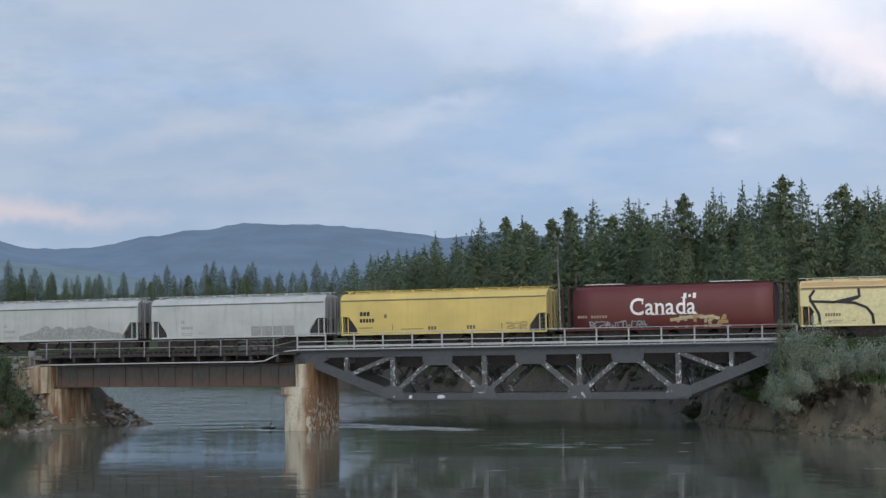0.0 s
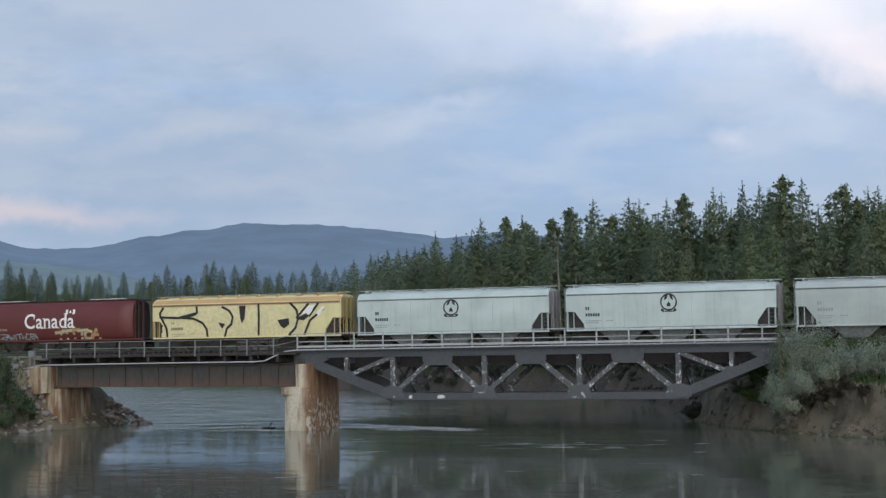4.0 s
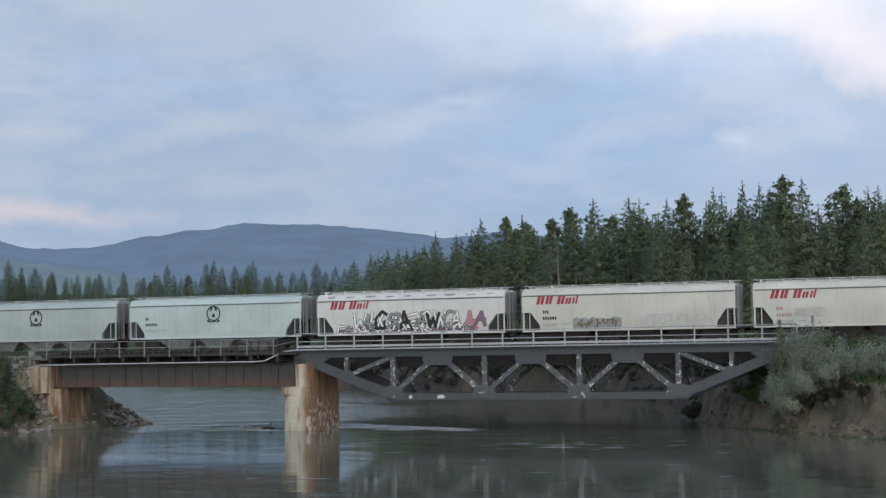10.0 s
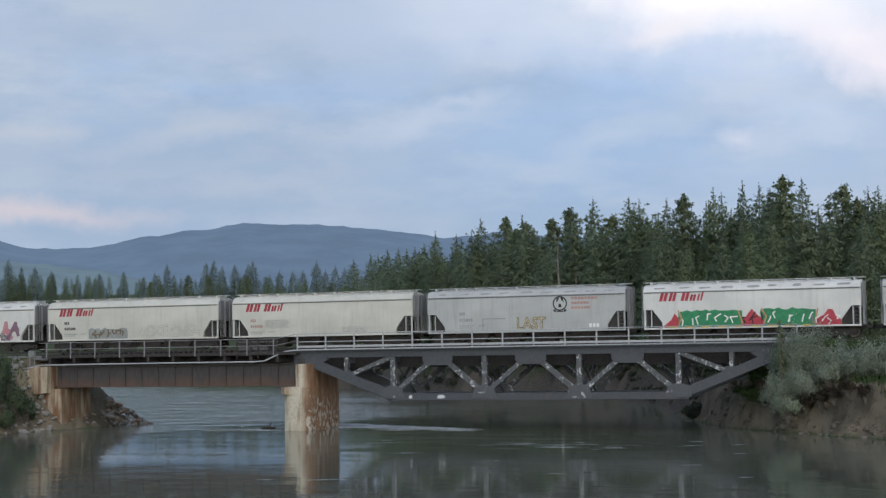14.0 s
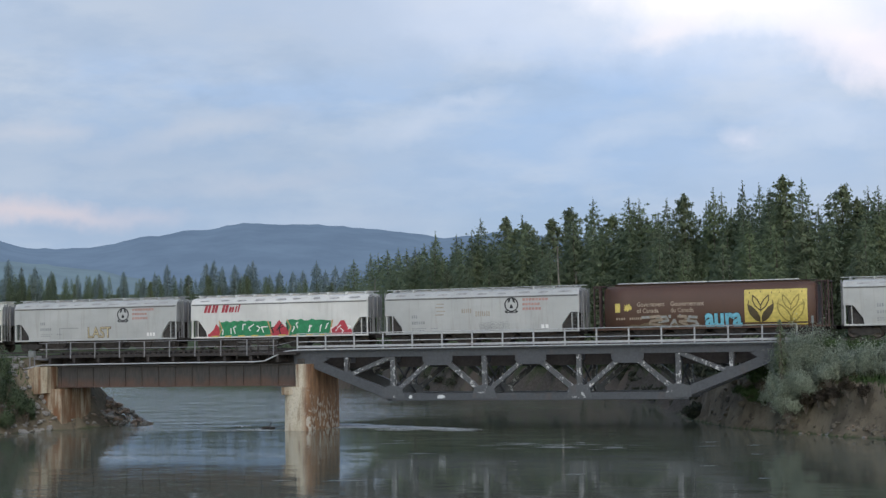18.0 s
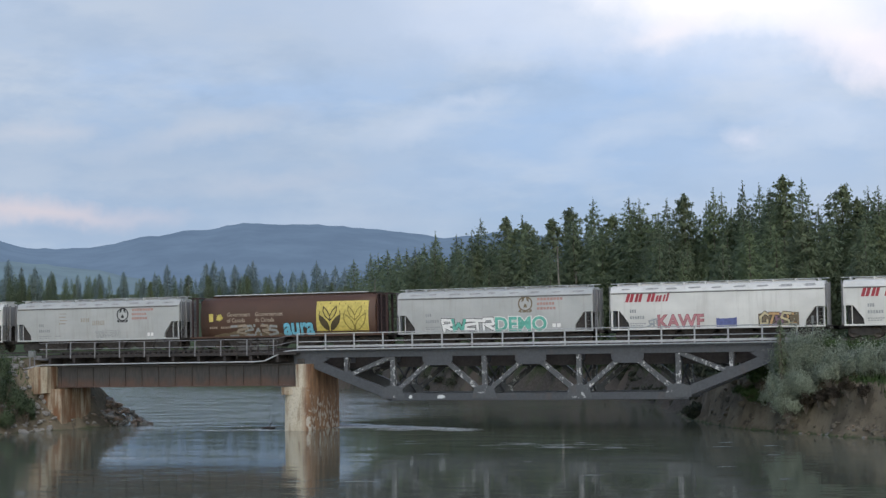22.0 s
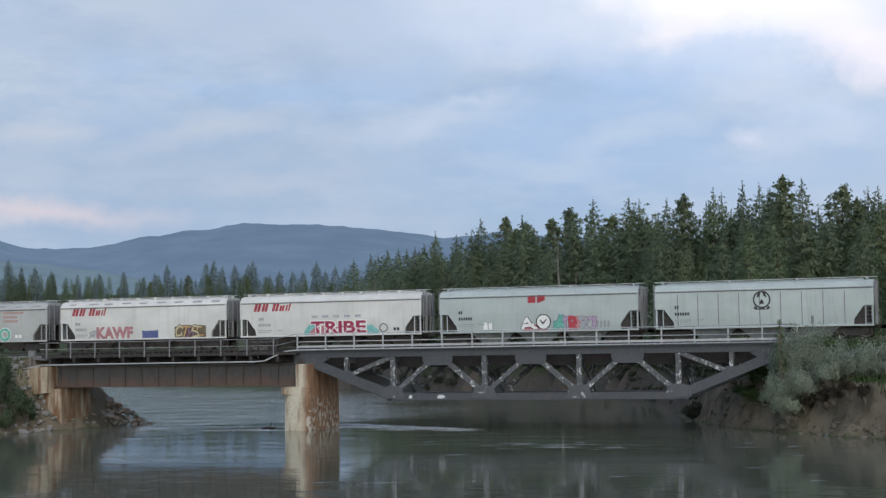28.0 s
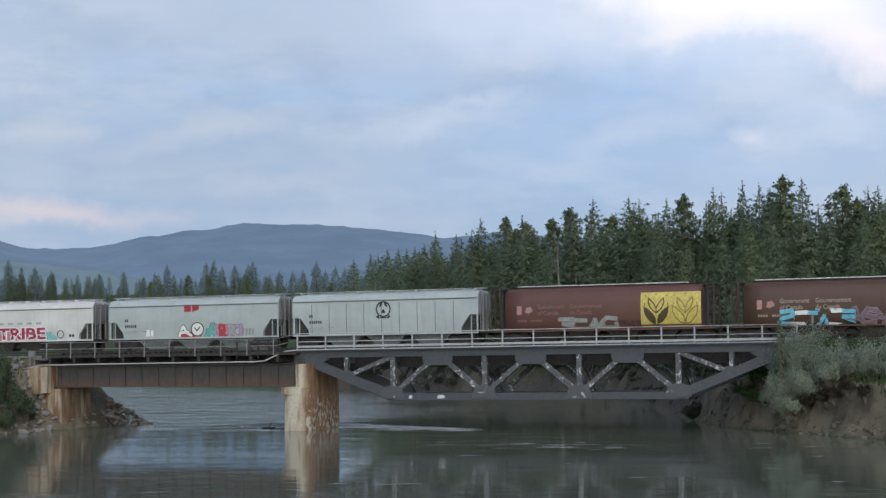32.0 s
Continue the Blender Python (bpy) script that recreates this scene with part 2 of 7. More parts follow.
def ground_material():
    m = Mat("river_land", 0.95, 0, 0.2)
    big = m.noise(m.coords((0.06, 0.06, 0.06)), 1.0, 6)
    mid = m.noise(m.coords((0.6, 0.6, 0.6)), 1.0, 6)
    fine = m.noise(m.coords((4, 4, 2)), 1.0, 6, 0.65)
    geo = m.n("ShaderNodeNewGeometry")
    sp = m.n("ShaderNodeSeparateXYZ")
    m.link(geo.outputs["Normal"], sp.inputs[0])
    grass = m.mix(m.ramp(fine, [(0.3, W0), (0.7, W1)]), (0.022, 0.036, 0.014), (0.065, 0.09, 0.03))
    grass = m.mix(m.ramp(mid, [(0.5, W0), (0.75, (0.6, 0.6, 0.6))]), grass, (0.07, 0.062, 0.04))
    soil = m.mix(m.ramp(fine, [(0.3, W0), (0.7, W1)]), (0.04, 0.034, 0.028), (0.095, 0.082, 0.068))
    soil = m.mix(m.ramp(big, [(0.48, W0), (0.62, (0.7, 0.7, 0.7))]), soil, (0.105, 0.082, 0.064))
    here = m.n("ShaderNodeSeparateXYZ")
    m.link(geo.outputs["Position"], here.inputs[0])
    loam = m.n("ShaderNodeMapRange")
    for i, q in enumerate((0, 152.0, 134.0, 0.0, 0.8)):
        loam.inputs[i].default_value = q
    m.link(here.outputs[1], loam.inputs[0])
    brown = m.mix(m.ramp(mid, [(0.35, W0), (0.65, W1)]), (0.112, 0.091, 0.062), (0.23, 0.19, 0.132))
    seam = m.noise(m.coords((1.3, 1.3, 1.5)), 1.0, 6, 0.7)
    brown = m.mix(m.ramp(seam, [(0.36, (0.85,) * 3), (0.46, W0)]), brown, (0.045, 0.036, 0.028))
    soil = m.mix(loam.outputs[0], soil, brown)
    steep = m.ramp(sp.outputs[2], [(0.80, W0), (0.93, W1)])
    m.color(m.mix(steep, soil, grass))
    m.bump(fine, 0.6, 0.12)
    return m.m


M["ground"] = ground_material()
M["ballast"] = plain("grey_ballast", (0.17, 0.16, 0.15), 0.95, 0, 0.45, 9.0, 0.6)
M["rock"] = plain("bank_rock", (0.25, 0.235, 0.215), 0.9, 0, 0.4, 2.5, 0.5)
M["rock_rusty"] = plain("rusty_rock", (0.25, 0.185, 0.14), 0.9, 0, 0.4, 2.5, 0.5)


def water_material():
    """Dark river water: long swells and short ripples; livelier above the bridge than in the slack water below it."""
    m = Mat("river_water", 0.05, 0, 0.5)
    m.b.inputs["IOR"].default_value = 1.33
    big = m.noise(m.coords((0.035, 0.07, 1)), 1.0, 4)
    m.color(m.mix(m.ramp(big, [(0.35, W0), (0.7, W1)]), (0.094, 0.104, 0.078), (0.140, 0.149, 0.114)))
    geo = m.n("ShaderNodeNewGeometry")
    lively = m.n("ShaderNodeVectorMath")
    lively.operation = "DOT_PRODUCT"
    lively.inputs[1].default_value = (-0.8, 0.6, 0)
    m.link(geo.outputs["Position"], lively.inputs[0])
    patch = m.noise(m.coords((0.05, 0.09, 1)), 1.0, 4)
    amount = m.n("ShaderNodeMapRange")
    amount.interpolation_type = "SMOOTHSTEP"
    for i, v in enumerate((0, 123.0, 141.0, 0.08, 0.8)):
        amount.inputs[i].default_value = v
    m.link(lively.outputs["Value"], amount.inputs[0])
    gust = m.n("ShaderNodeMath")
    gust.operation = "MULTIPLY"
    m.link(amount.outputs[0], gust.inputs[0])
    m.link(m.ramp(patch, [(0.35, (0.35,) * 3), (0.65, W1)]), gust.inputs[1])
    swell = m.noise(m.coords((0.16, 0.24, 1)), 1.0, 4, 0.55)
    ripple = m.noise(m.coords((0.9, 1.9, 1)), 1.0, 4, 0.6)
    b1 = m.n("ShaderNodeBump", Distance=0.75)
    b2 = m.n("ShaderNodeBump", Distance=0.08)
    m.link(swell, b1.inputs["Height"])
    m.link(ripple, b2.inputs["Height"])
    m.link(gust.outputs[0], b1.inputs["Strength"])
    m.link(gust.outputs[0], b2.inputs["Strength"])
    m.link(b1.outputs[0], b2.inputs["Normal"])
    m.link(b2.outputs[0], m.b.inputs["Normal"])
    return m.m


M["water"] = water_material()
M["thin_foam"] = plain("thin_river_foam", (0.30, 0.32, 0.31), 0.6, 0, 0.2)
M["foam"] = plain("river_foam", (0.66, 0.68, 0.68), 0.6, 0, 0.2)


def leaf_material(name, c, vary=0.5, warmth=0.5, thinness=0.35):
    m = Mat(name, 0.75, 0, 0.25)
    geo = m.n("ShaderNodeNewGeometry")
    oi = m.n("ShaderNodeObjectInfo")
    a = m.mix(geo.outputs["Random Per Island"], shade(c, 1 - vary), shade(c, 1 + vary))
    warm = (c[0] * 1.22, c[1] * 1.2, c[2] * 0.95)
    half = m.n("ShaderNodeMath")
    half.operation = "MULTIPLY"
    half.inputs[1].default_value = warmth
    m.link(oi.outputs["Random"], half.inputs[0])
    tint = m.mix(half.outputs[0], a, warm)
    m.color(tint)
    thin = m.n("ShaderNodeBsdfTranslucent")
    m.link(tint, thin.inputs["Color"])
    if thinness:
        both = m.n("ShaderNodeMixShader", Fac=thinness)
        m.link(m.b.outputs[0], both.inputs[1])
        m.link(thin.outputs[0], both.inputs[2])
    else:
        both = m.n("ShaderNodeAddShader")
        m.link(m.b.outputs[0], both.inputs[0])
        m.link(thin.outputs[0], both.inputs[1])
    m.link(both.outputs[0], m.t.nodes["Material Output"].inputs[0])
    return m.m


M["spruce"] = leaf_material("spruce_needles", (0.086, 0.108, 0.068), 0.14, 0.8, 0)
M["pine"] = leaf_material("pine_needles", (0.090, 0.108, 0.066), 0.14, 0.8, 0)
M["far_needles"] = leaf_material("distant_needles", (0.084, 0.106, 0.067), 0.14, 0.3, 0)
# paler, bluer needles: the haze over the far slope is put into their colour
M["distant"] = leaf_material("haze_tinted_needles", (0.115, 0.145, 0.142), 0.14, 0.3, 0)
M["root"] = leaf_material("dead_roots", (0.06, 0.048, 0.036), 0.4)
M["willow"] = leaf_material("silvery_willow_leaves", (0.165, 0.185, 0.145), 0.35, 0.2, 0)
M["shrub"] = leaf_material("shrub_leaves", (0.075, 0.118, 0.045), 0.4)
M["dark_shrub"] = leaf_material("dark_shrub_leaves", (0.092, 0.125, 0.075), 0.4)
M["brush"] = leaf_material("dry_brush", (0.055, 0.062, 0.045), 0.4)
M["grass"] = leaf_material("grass_blades", (0.058, 0.092, 0.034), 0.5)
M["bark"] = plain("grey_bark", (0.15, 0.125, 0.10), 0.9, 0, 0.4, 3.0)
M["snag"] = plain("dead_pale_wood", (0.30, 0.27, 0.23), 0.9, 0, 0.3, 3.0)


def hill_material(name, near, haze_glow):
    """Far wooded slope; the haze before it is put in as the slope's own glow."""
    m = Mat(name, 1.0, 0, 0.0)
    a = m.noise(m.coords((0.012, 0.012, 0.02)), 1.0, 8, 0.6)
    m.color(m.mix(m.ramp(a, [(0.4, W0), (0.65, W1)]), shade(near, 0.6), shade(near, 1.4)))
    m.b.inputs["Emission Color"].default_value = (*haze_glow, 1)
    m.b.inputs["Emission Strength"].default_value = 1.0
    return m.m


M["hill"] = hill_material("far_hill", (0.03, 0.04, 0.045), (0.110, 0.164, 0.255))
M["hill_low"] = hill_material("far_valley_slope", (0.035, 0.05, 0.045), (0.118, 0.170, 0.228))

# ---------------------------------------------------------------- mesh helpers


def part_of(name, data, material, parent, label=""):
    """Links a mesh as one object, under its thing if given, with the material on the object."""
    if not data.materials:
        data.materials.append(None)
    ob = new(name, data)
    ob.material_slots[0].link = "OBJECT"
    ob.material_slots[0].material = material
    if parent is not None:
        ob.parent = parent
    if label:
        ob["label"] = label
    return ob


def mesh_of(name, verts, faces, smooth=False):
    me = bpy.data.meshes.new(name)
    me.from_pydata(verts, [], faces)
    if smooth:
        me.polygons.foreach_set("use_smooth", [True] * len(me.polygons))
    me.update()
    return me


def from_bm(name, bm, smooth=False):
    me = bpy.data.meshes.new(name)
    bmesh.ops.recalc_face_normals(bm, faces=bm.faces[:])
    bm.to_mesh(me)
    bm.free()
    if smooth:
        me.polygons.foreach_set("use_smooth", [True] * len(me.polygons))
    return me


def thing(name, label, category, m=None, group="", kind=""):
    ob = tagged(new(name), label, category, group, kind)
    if m is not None:
        ob.matrix_world = m
    return ob


BOX_F = [(0, 1, 3, 2), (4, 6, 7, 5), (0, 4, 5, 1), (2, 3, 7, 6), (0, 2, 6, 4), (1, 5, 7, 3)]


def add_box(vs, fs, lo, hi):
    """Appends a plain box to lists of vertices and faces."""
    k = len(vs)
    vs += [(x, y, z) for x in (lo[0], hi[0]) for y in (lo[1], hi[1]) for z in (lo[2], hi[2])]
    fs += [tuple(i + k for i in f) for f in BOX_F]


def box_mesh(name, lo, hi, bevel=0.0, segments=1):
    bm = bmesh.new()
    m = Matrix.Translation([(a + b) / 2 for a, b in zip(lo, hi)]) @ Matrix.Diagonal([max(1e-4, b - a) for a, b in zip(lo, hi)] + [1])
    bmesh.ops.create_cube(bm, size=1, matrix=m)
    if bevel:
        bmesh.ops.bevel(bm, geom=bm.edges[:], offset=bevel, segments=segments, affect="EDGES", profile=0.5)
    return from_bm(name, bm)


def beam_mesh(name, p, q, wide, deep, bevel=0.02, up=(0, 1, 0)):
    """A squared bar from p to q; wide across, deep along 'up'."""
    p, q, up = Vector(p), Vector(q), Vector(up)
    ax = (q - p).normalized()
    side = ax.cross(up).normalized()
    up = side.cross(ax).normalized()
    m = Matrix((side, up, ax)).transposed().to_4x4()
    m.translation = (p + q) / 2
    bm = bmesh.new()
    bmesh.ops.create_cube(bm, size=1, matrix=m @ Matrix.Diagonal((wide, deep, (q - p).length, 1)))
    if bevel:
        bmesh.ops.bevel(bm, geom=bm.edges[:], offset=bevel, segments=1, affect="EDGES")
    return from_bm(name, bm)


def plate_mesh(name, outline, y0, y1):
    """A plate: an outline in x and z, from y0 to y1."""
    n = len(outline)
    vs = [(x, y0, z) for x, z in outline] + [(x, y1, z) for x, z in outline]
    fs = [tuple(range(n)), tuple(range(2 * n - 1, n - 1, -1))]
    fs += [(i, i + n, (i + 1) % n + n, (i + 1) % n) for i in range(n)]
    bm = bmesh.new()
    bv = [bm.verts.new(v) for v in vs]
    for f in fs:
        bm.faces.new([bv[i] for i in f])
    return from_bm(name, bm)


def tube_mesh(name, pts, r, sides=8):
    """A round pipe along points."""
    vs, fs = [], []
    pts = [Vector(p) for p in pts]
    for i, p in enumerate(pts):
        ax = (pts[min(i + 1, len(pts) - 1)] - pts[max(i - 1, 0)]).normalized()
        a = ax.orthogonal().normalized() if abs(ax.y) > 0.9 else ax.cross(Vector((0, 1, 0))).normalized()
        b = ax.cross(a)
        vs += [tuple(p + a * r * math.cos(t) + b * r * math.sin(t)) for t in [2 * math.pi * k / sides for k in range(sides)]]
    for i in range(len(pts) - 1):
        for k in range(sides):
            j = (k + 1) % sides
            fs.append((i * sides + k, i * sides + j, (i + 1) * sides + j, (i + 1) * sides + k))
    fs.append(tuple(range(sides)))
    fs.append(tuple(range(len(vs) - 1, len(vs) - 1 - sides, -1)))
    return mesh_of(name, vs, fs, True)


# ---------------------------------------------------------------- the land and the river
RIGHT_BANK = [(700, 170), (220, 115), (70, 88), (24, 88), (4, 101), (-8.2, 112.8), (-16.5, 121.1), (-21.3, 128), (-26.1, 137.8), (-34.6, 168), (-43.3, 185.5), (-53, 195), (-72, 208), (-84, 218),
              (-100, 237), (-132, 266), (-175, 292), (-215, 305), (-320, 335), (-700, 420)]
LEFT_BANK = [(700, 80), (200, 40), (60, 15), (0, 11), (-30, 15), (-60, 32), (-74, 62), (-78, 95), (-82, 115.5), (-80.6, 120), (-79.6, 124), (-78.9, 128), (-79.2, 131.5), (-86, 139), (-128, 172), (-190, 222), (-320, 275), (-700, 350)]
RIVER = RIGHT_BANK + LEFT_BANK[::-1]
TRACK_Y, RAIL_Z = 125.2, 6.95


def river_distance(x, y):
    """Distance to the river's edge, negative in the river; arrays."""
    best = np.full(x.shape, 1e9)
    inside = np.zeros(x.shape, bool)
    for (ax, ay), (bx, by) in zip(RIVER, RIVER[1:] + RIVER[:1]):
        ex, ey = bx - ax, by - ay
        t = np.clip(((x - ax) * ex + (y - ay) * ey) / (ex * ex + ey * ey), 0, 1)
        best = np.minimum(best, np.hypot(x - ax - t * ex, y - ay - t * ey))
        if ey != 0:
            inside ^= ((ay > y) != (by > y)) & (x < ax + ex * (y - ay) / ey)
    return np.where(inside, -best, best)


def smooth01(a):
    a = np.clip(a, 0, 1)
    return a * a * (3 - 2 * a)


def wobble(x, y, s):
    return (np.sin(x * 1.7 / s + 1.3 * np.sin(y * 1.1 / s)) + np.sin(y * 2.3 / s + 1.7 * np.sin(x * 0.9 / s)) + np.sin((x + y) * 3.7 / s)) / 3


def land_height(x, y):
    x, y = np.asarray(x, float), np.asarray(y, float)
    near = np.hypot(x + 45, y - 125) < 150
    d = river_distance(x, y) + 0.5 * wobble(x, y, 3.0) * (np.hypot(x + 45, y - 125) < 400) + (0.28 * wobble(x, y, 1.1) + 0.12 * wobble(y, x, 0.5)) * near
    cliff = 3.9 * smooth01(d / 1.5) + 1.3 * smooth01((d - 2) / 18) + 1.5 * smooth01((d - 30) / 200)
    gentle = 1.2 * smooth01(d / 3) + 3.4 * smooth01((d - 1) / 10) + 1.5 * smooth01((d - 30) / 200)
    left = smooth01((-60 - x) / 10) * smooth01((200 - y) / 30)
    h = np.where(d > 0, cliff * (1 - left) + gentle * left, 2.2 * (smooth01((d + 6) / 6) - 1))
    h = h + 0.25 * wobble(x, y, 7.0) * smooth01(d / 4) + 0.09 * wobble(x, y, 0.9) * smooth01(d / 0.6) * (np.hypot(x + 45, y - 125) < 150)
    h = h + 0.055 * np.clip(np.hypot(x, y) - 430, 0, 900) * smooth01((-90 - x) / 120) * (y > 300)
    bank = 6.45 - 0.62 * np.maximum(0, np.abs(y - TRACK_Y) - 2.7)
    off = np.maximum(0, np.minimum(x + 82.6, -13.0 - x))
    bank = bank - 0.9 * off
    bank = np.minimum(bank, 2.1 * d)
    h = np.where((np.abs(y - TRACK_Y) < 14) & (d > 0), np.maximum(h, bank), h)
    return h


def axis_steps(spans):
    out = []
    for a, b, s in spans:
        out += list(np.arange(a, b, s))
    return np.array(out + [spans[-1][1]])


def build_ground():
    xs = axis_steps([(-4600, -700, 300), (-700, -260, 20), (-260, -120, 5), (-120, -88, 1.6), (-88, -72, 0.7), (-72, -30, 2.2), (-30, 2, 0.6),
                     (2, 60, 4), (60, 300, 15), (300, 720, 40), (720, 4600, 430)])
    ys = axis_steps([(-3000, -90, 290), (-90, 0, 10), (0, 40, 2), (40, 90, 5), (90, 104, 1.4), (104, 142, 0.6), (142, 260, 2.0), (260, 420, 6), (420, 900, 40), (900, 4800, 390)])
    gx, gy = np.meshgrid(xs, ys)
    gz = land_height(gx, gy)
    nx, ny = len(xs), len(ys)
    vs = np.stack([gx, gy, gz], -1).reshape(-1, 3).tolist()
    fs = [(j * nx + i, j * nx + i + 1, (j + 1) * nx + i + 1, (j + 1) * nx + i) for j in range(ny - 1) for i in range(nx - 1)]
    ob = part_of("ground", mesh_of("ground", vs, fs, True), M["ground"], None)
    tagged(ob, "grassy river banks with bare eroded brown soil", "ground", kind="structure")


build_ground()


def build_water():
    w = part_of("water", mesh_of("water", [(-800, -20, 0), (720, -20, 0), (720, 480, 0), (-800, 480, 0)], [(0, 1, 2, 3)]), M["water"], None)
    return tagged(w, "dark green river water with ripples and reflections", "water", kind="structure")


water = build_water()

# ---------------------------------------------------------------- sky and far hills


def sky_material():
    m = Mat("evening_cloud_sky", 1.0)
    t = m.t
    t.nodes.remove(m.b)
    tc = m.n("ShaderNodeTexCoord")
    sc = m.n("ShaderNodeVectorMath")
    sc.operation = "SCALE"
    sc.inputs["Scale"].default_value = 1 / 3400
    m.link(tc.outputs["Object"], sc.inputs[0])
    v = sc.outputs[0]
    sp = m.n("ShaderNodeSeparateXYZ")
    m.link(v, sp.inputs[0])

    def stretched(sx, sz, tilt, loc):
        mp = m.n("ShaderNodeMapping")
        mp.inputs["Rotation"].default_value = (0, radians(tilt), 0)
        mp.inputs["Scale"].default_value = (sx, sx, sz)
        mp.inputs["Location"].default_value = loc
        m.link(v, mp.inputs["Vector"])
        return mp.outputs[0]

    def puff(x, z, rx, rz, hard=0.0, tilt=0):
        """A soft cloud round a place in the sky: 1 inside, 0 outside."""
        mp = m.n("ShaderNodeMapping")
        mp.vector_type = "TEXTURE"
        mp.inputs["Location"].default_value = (x, 0, z)
        mp.inputs["Rotation"].default_value = (0, radians(tilt), 0)
        mp.inputs["Scale"].default_value = (rx, 1000, rz)
        wv = m.n("ShaderNodeVectorMath")
        wv.operation = "MULTIPLY_ADD"
        nz = m.n("ShaderNodeTexNoise", Scale=26.0, Detail=4.0, Roughness=0.6)
        m.link(v, nz.inputs["Vector"])
        wv.inputs[1].default_value = (0.05, 0.0, 0.025)
        m.link(nz.outputs["Color"], wv.inputs[0])
        m.link(v, wv.inputs[2])
        m.link(wv.outputs[0], mp.inputs["Vector"])
        ln = m.n("ShaderNodeVectorMath")
        ln.operation = "LENGTH"
        m.link(mp.outputs[0], ln.inputs[0])
        return m.ramp(ln.outputs["Value"], [(hard, W1), (1.0, W0)])

    height = m.ramp(sp.outputs[2], [(0.0, (0.40, 0.485, 0.62)), (0.07, (0.365, 0.465, 0.62)), (0.12, (0.355, 0.48, 0.69)), (0.17, (0.385, 0.515, 0.745)), (0.30, (0.45, 0.535, 0.70))])
    c1 = m.noise(stretched(5.0, 15.0, -12, (2.3, 0, 0.7)), 1.0, 6, 0.55)
    c2 = m.noise(stretched(9.0, 34.0, -9, (5.1, 0, 1.9)), 1.0, 6, 0.56)
    c3 = m.noise(stretched(14.0, 34.0, -18, (1.1, 0, 6.9)), 1.0, 6, 0.6)
    col = m.mix(m.ramp(c1, [(0.38, W0), (0.62, (0.8, 0.8, 0.8))]), height, (0.445, 0.515, 0.635))
    col = m.mix(m.ramp(c2, [(0.45, W0), (0.68, (0.85, 0.85, 0.85))]), col, (0.52, 0.575, 0.68))
    col = m.mix(m.ramp(c3, [(0.48, W0), (0.72, (0.6, 0.6, 0.6))]), col, (0.315, 0.415, 0.58))
    for x, z, rx, rz, hard, tilt, c, k in SKY_PUFFS:
        mk = m.n("ShaderNodeMath")
        mk.operation = "MULTIPLY"
        mk.inputs[1].default_value = k
        m.link(puff(x, z, rx, rz, hard, tilt), mk.inputs[0])
        col = m.mix(mk.outputs[0], col, c)
    col = m.mix(1.0, col, (1.01, 1.05, 1.06), "MULTIPLY")
    em = m.n("ShaderNodeEmission")
    m.link(col, em.inputs[0])
    m.link(em.outputs[0], t.nodes["Material Output"].inputs[0])
    return m.m


SKY_PUFFS = [
    (-0.17, 0.128, 0.24, 0.05, 0.0, 0, (0.335, 0.425, 0.575), 0.62),
    (-0.10, 0.215, 0.26, 0.05, 0.1, 0, (0.44, 0.51, 0.65), 0.5),
    (0.02, 0.212, 0.13, 0.034, 0.0, 6, (0.58, 0.64, 0.79), 0.6),
    (0.11, 0.150, 0.19, 0.045, 0.0, -12, (0.40, 0.53, 0.76), 0.45),
    (0.22, 0.12, 0.16, 0.04, 0.0, 0, (0.46, 0.565, 0.76), 0.5),
    (0.22, 0.226, 0.27, 0.068, 0.05, 4, (0.84, 0.86, 0.98), 0.92),
    (0.185, 0.232, 0.13, 0.034, 0.2, 8, (1.12, 1.02, 1.03), 0.92),
    (0.160, 0.205, 0.04, 0.014, 0.0, -12, (0.94, 0.86, 0.89), 0.7),
    (0.27, 0.196, 0.055, 0.018, 0.1, 16, (0.96, 0.89, 0.94), 0.85),
    (0.30, 0.172, 0.085, 0.022, 0.1, 20, (0.94, 0.85, 0.91), 0.9),
    (0.255, 0.150, 0.08, 0.020, 0.0, 12, (0.62, 0.68, 0.82), 0.6),
    (0.00, 0.150, 0.055, 0.012, 0.1, -14, (0.54, 0.60, 0.73), 0.65),
    (0.125, 0.142, 0.05, 0.010, 0.1, -10, (0.54, 0.61, 0.75), 0.5),
    (0.04, 0.165, 0.03, 0.006, 0.1, -18, (0.56, 0.62, 0.755), 0.5),
    (0.208, 0.140, 0.022, 0.009, 0.1, 8, (0.66, 0.68, 0.80), 0.75),
    (0.245, 0.138, 0.05, 0.010, 0.0, -12, (0.55, 0.62, 0.76), 0.6),
    (-0.235, 0.098, 0.115, 0.0115, 0.1, 3, (0.645, 0.58, 0.63), 0.85),
    (-0.20, 0.084, 0.16, 0.010, 0.1, 0, (0.37, 0.45, 0.59), 0.6),
    (-0.13, 0.150, 0.09, 0.012, 0.1, -12, (0.50, 0.545, 0.65), 0.75),
    (-0.235, 0.148, 0.05, 0.009, 0.1, -4, (0.53, 0.56, 0.655), 0.75),
    (-0.10, 0.116, 0.08, 0.009, 0.1, -4, (0.48, 0.525, 0.635), 0.65),
    (-0.05, 0.092, 0.10, 0.011, 0.1, 0, (0.46, 0.525, 0.65), 0.6),
]


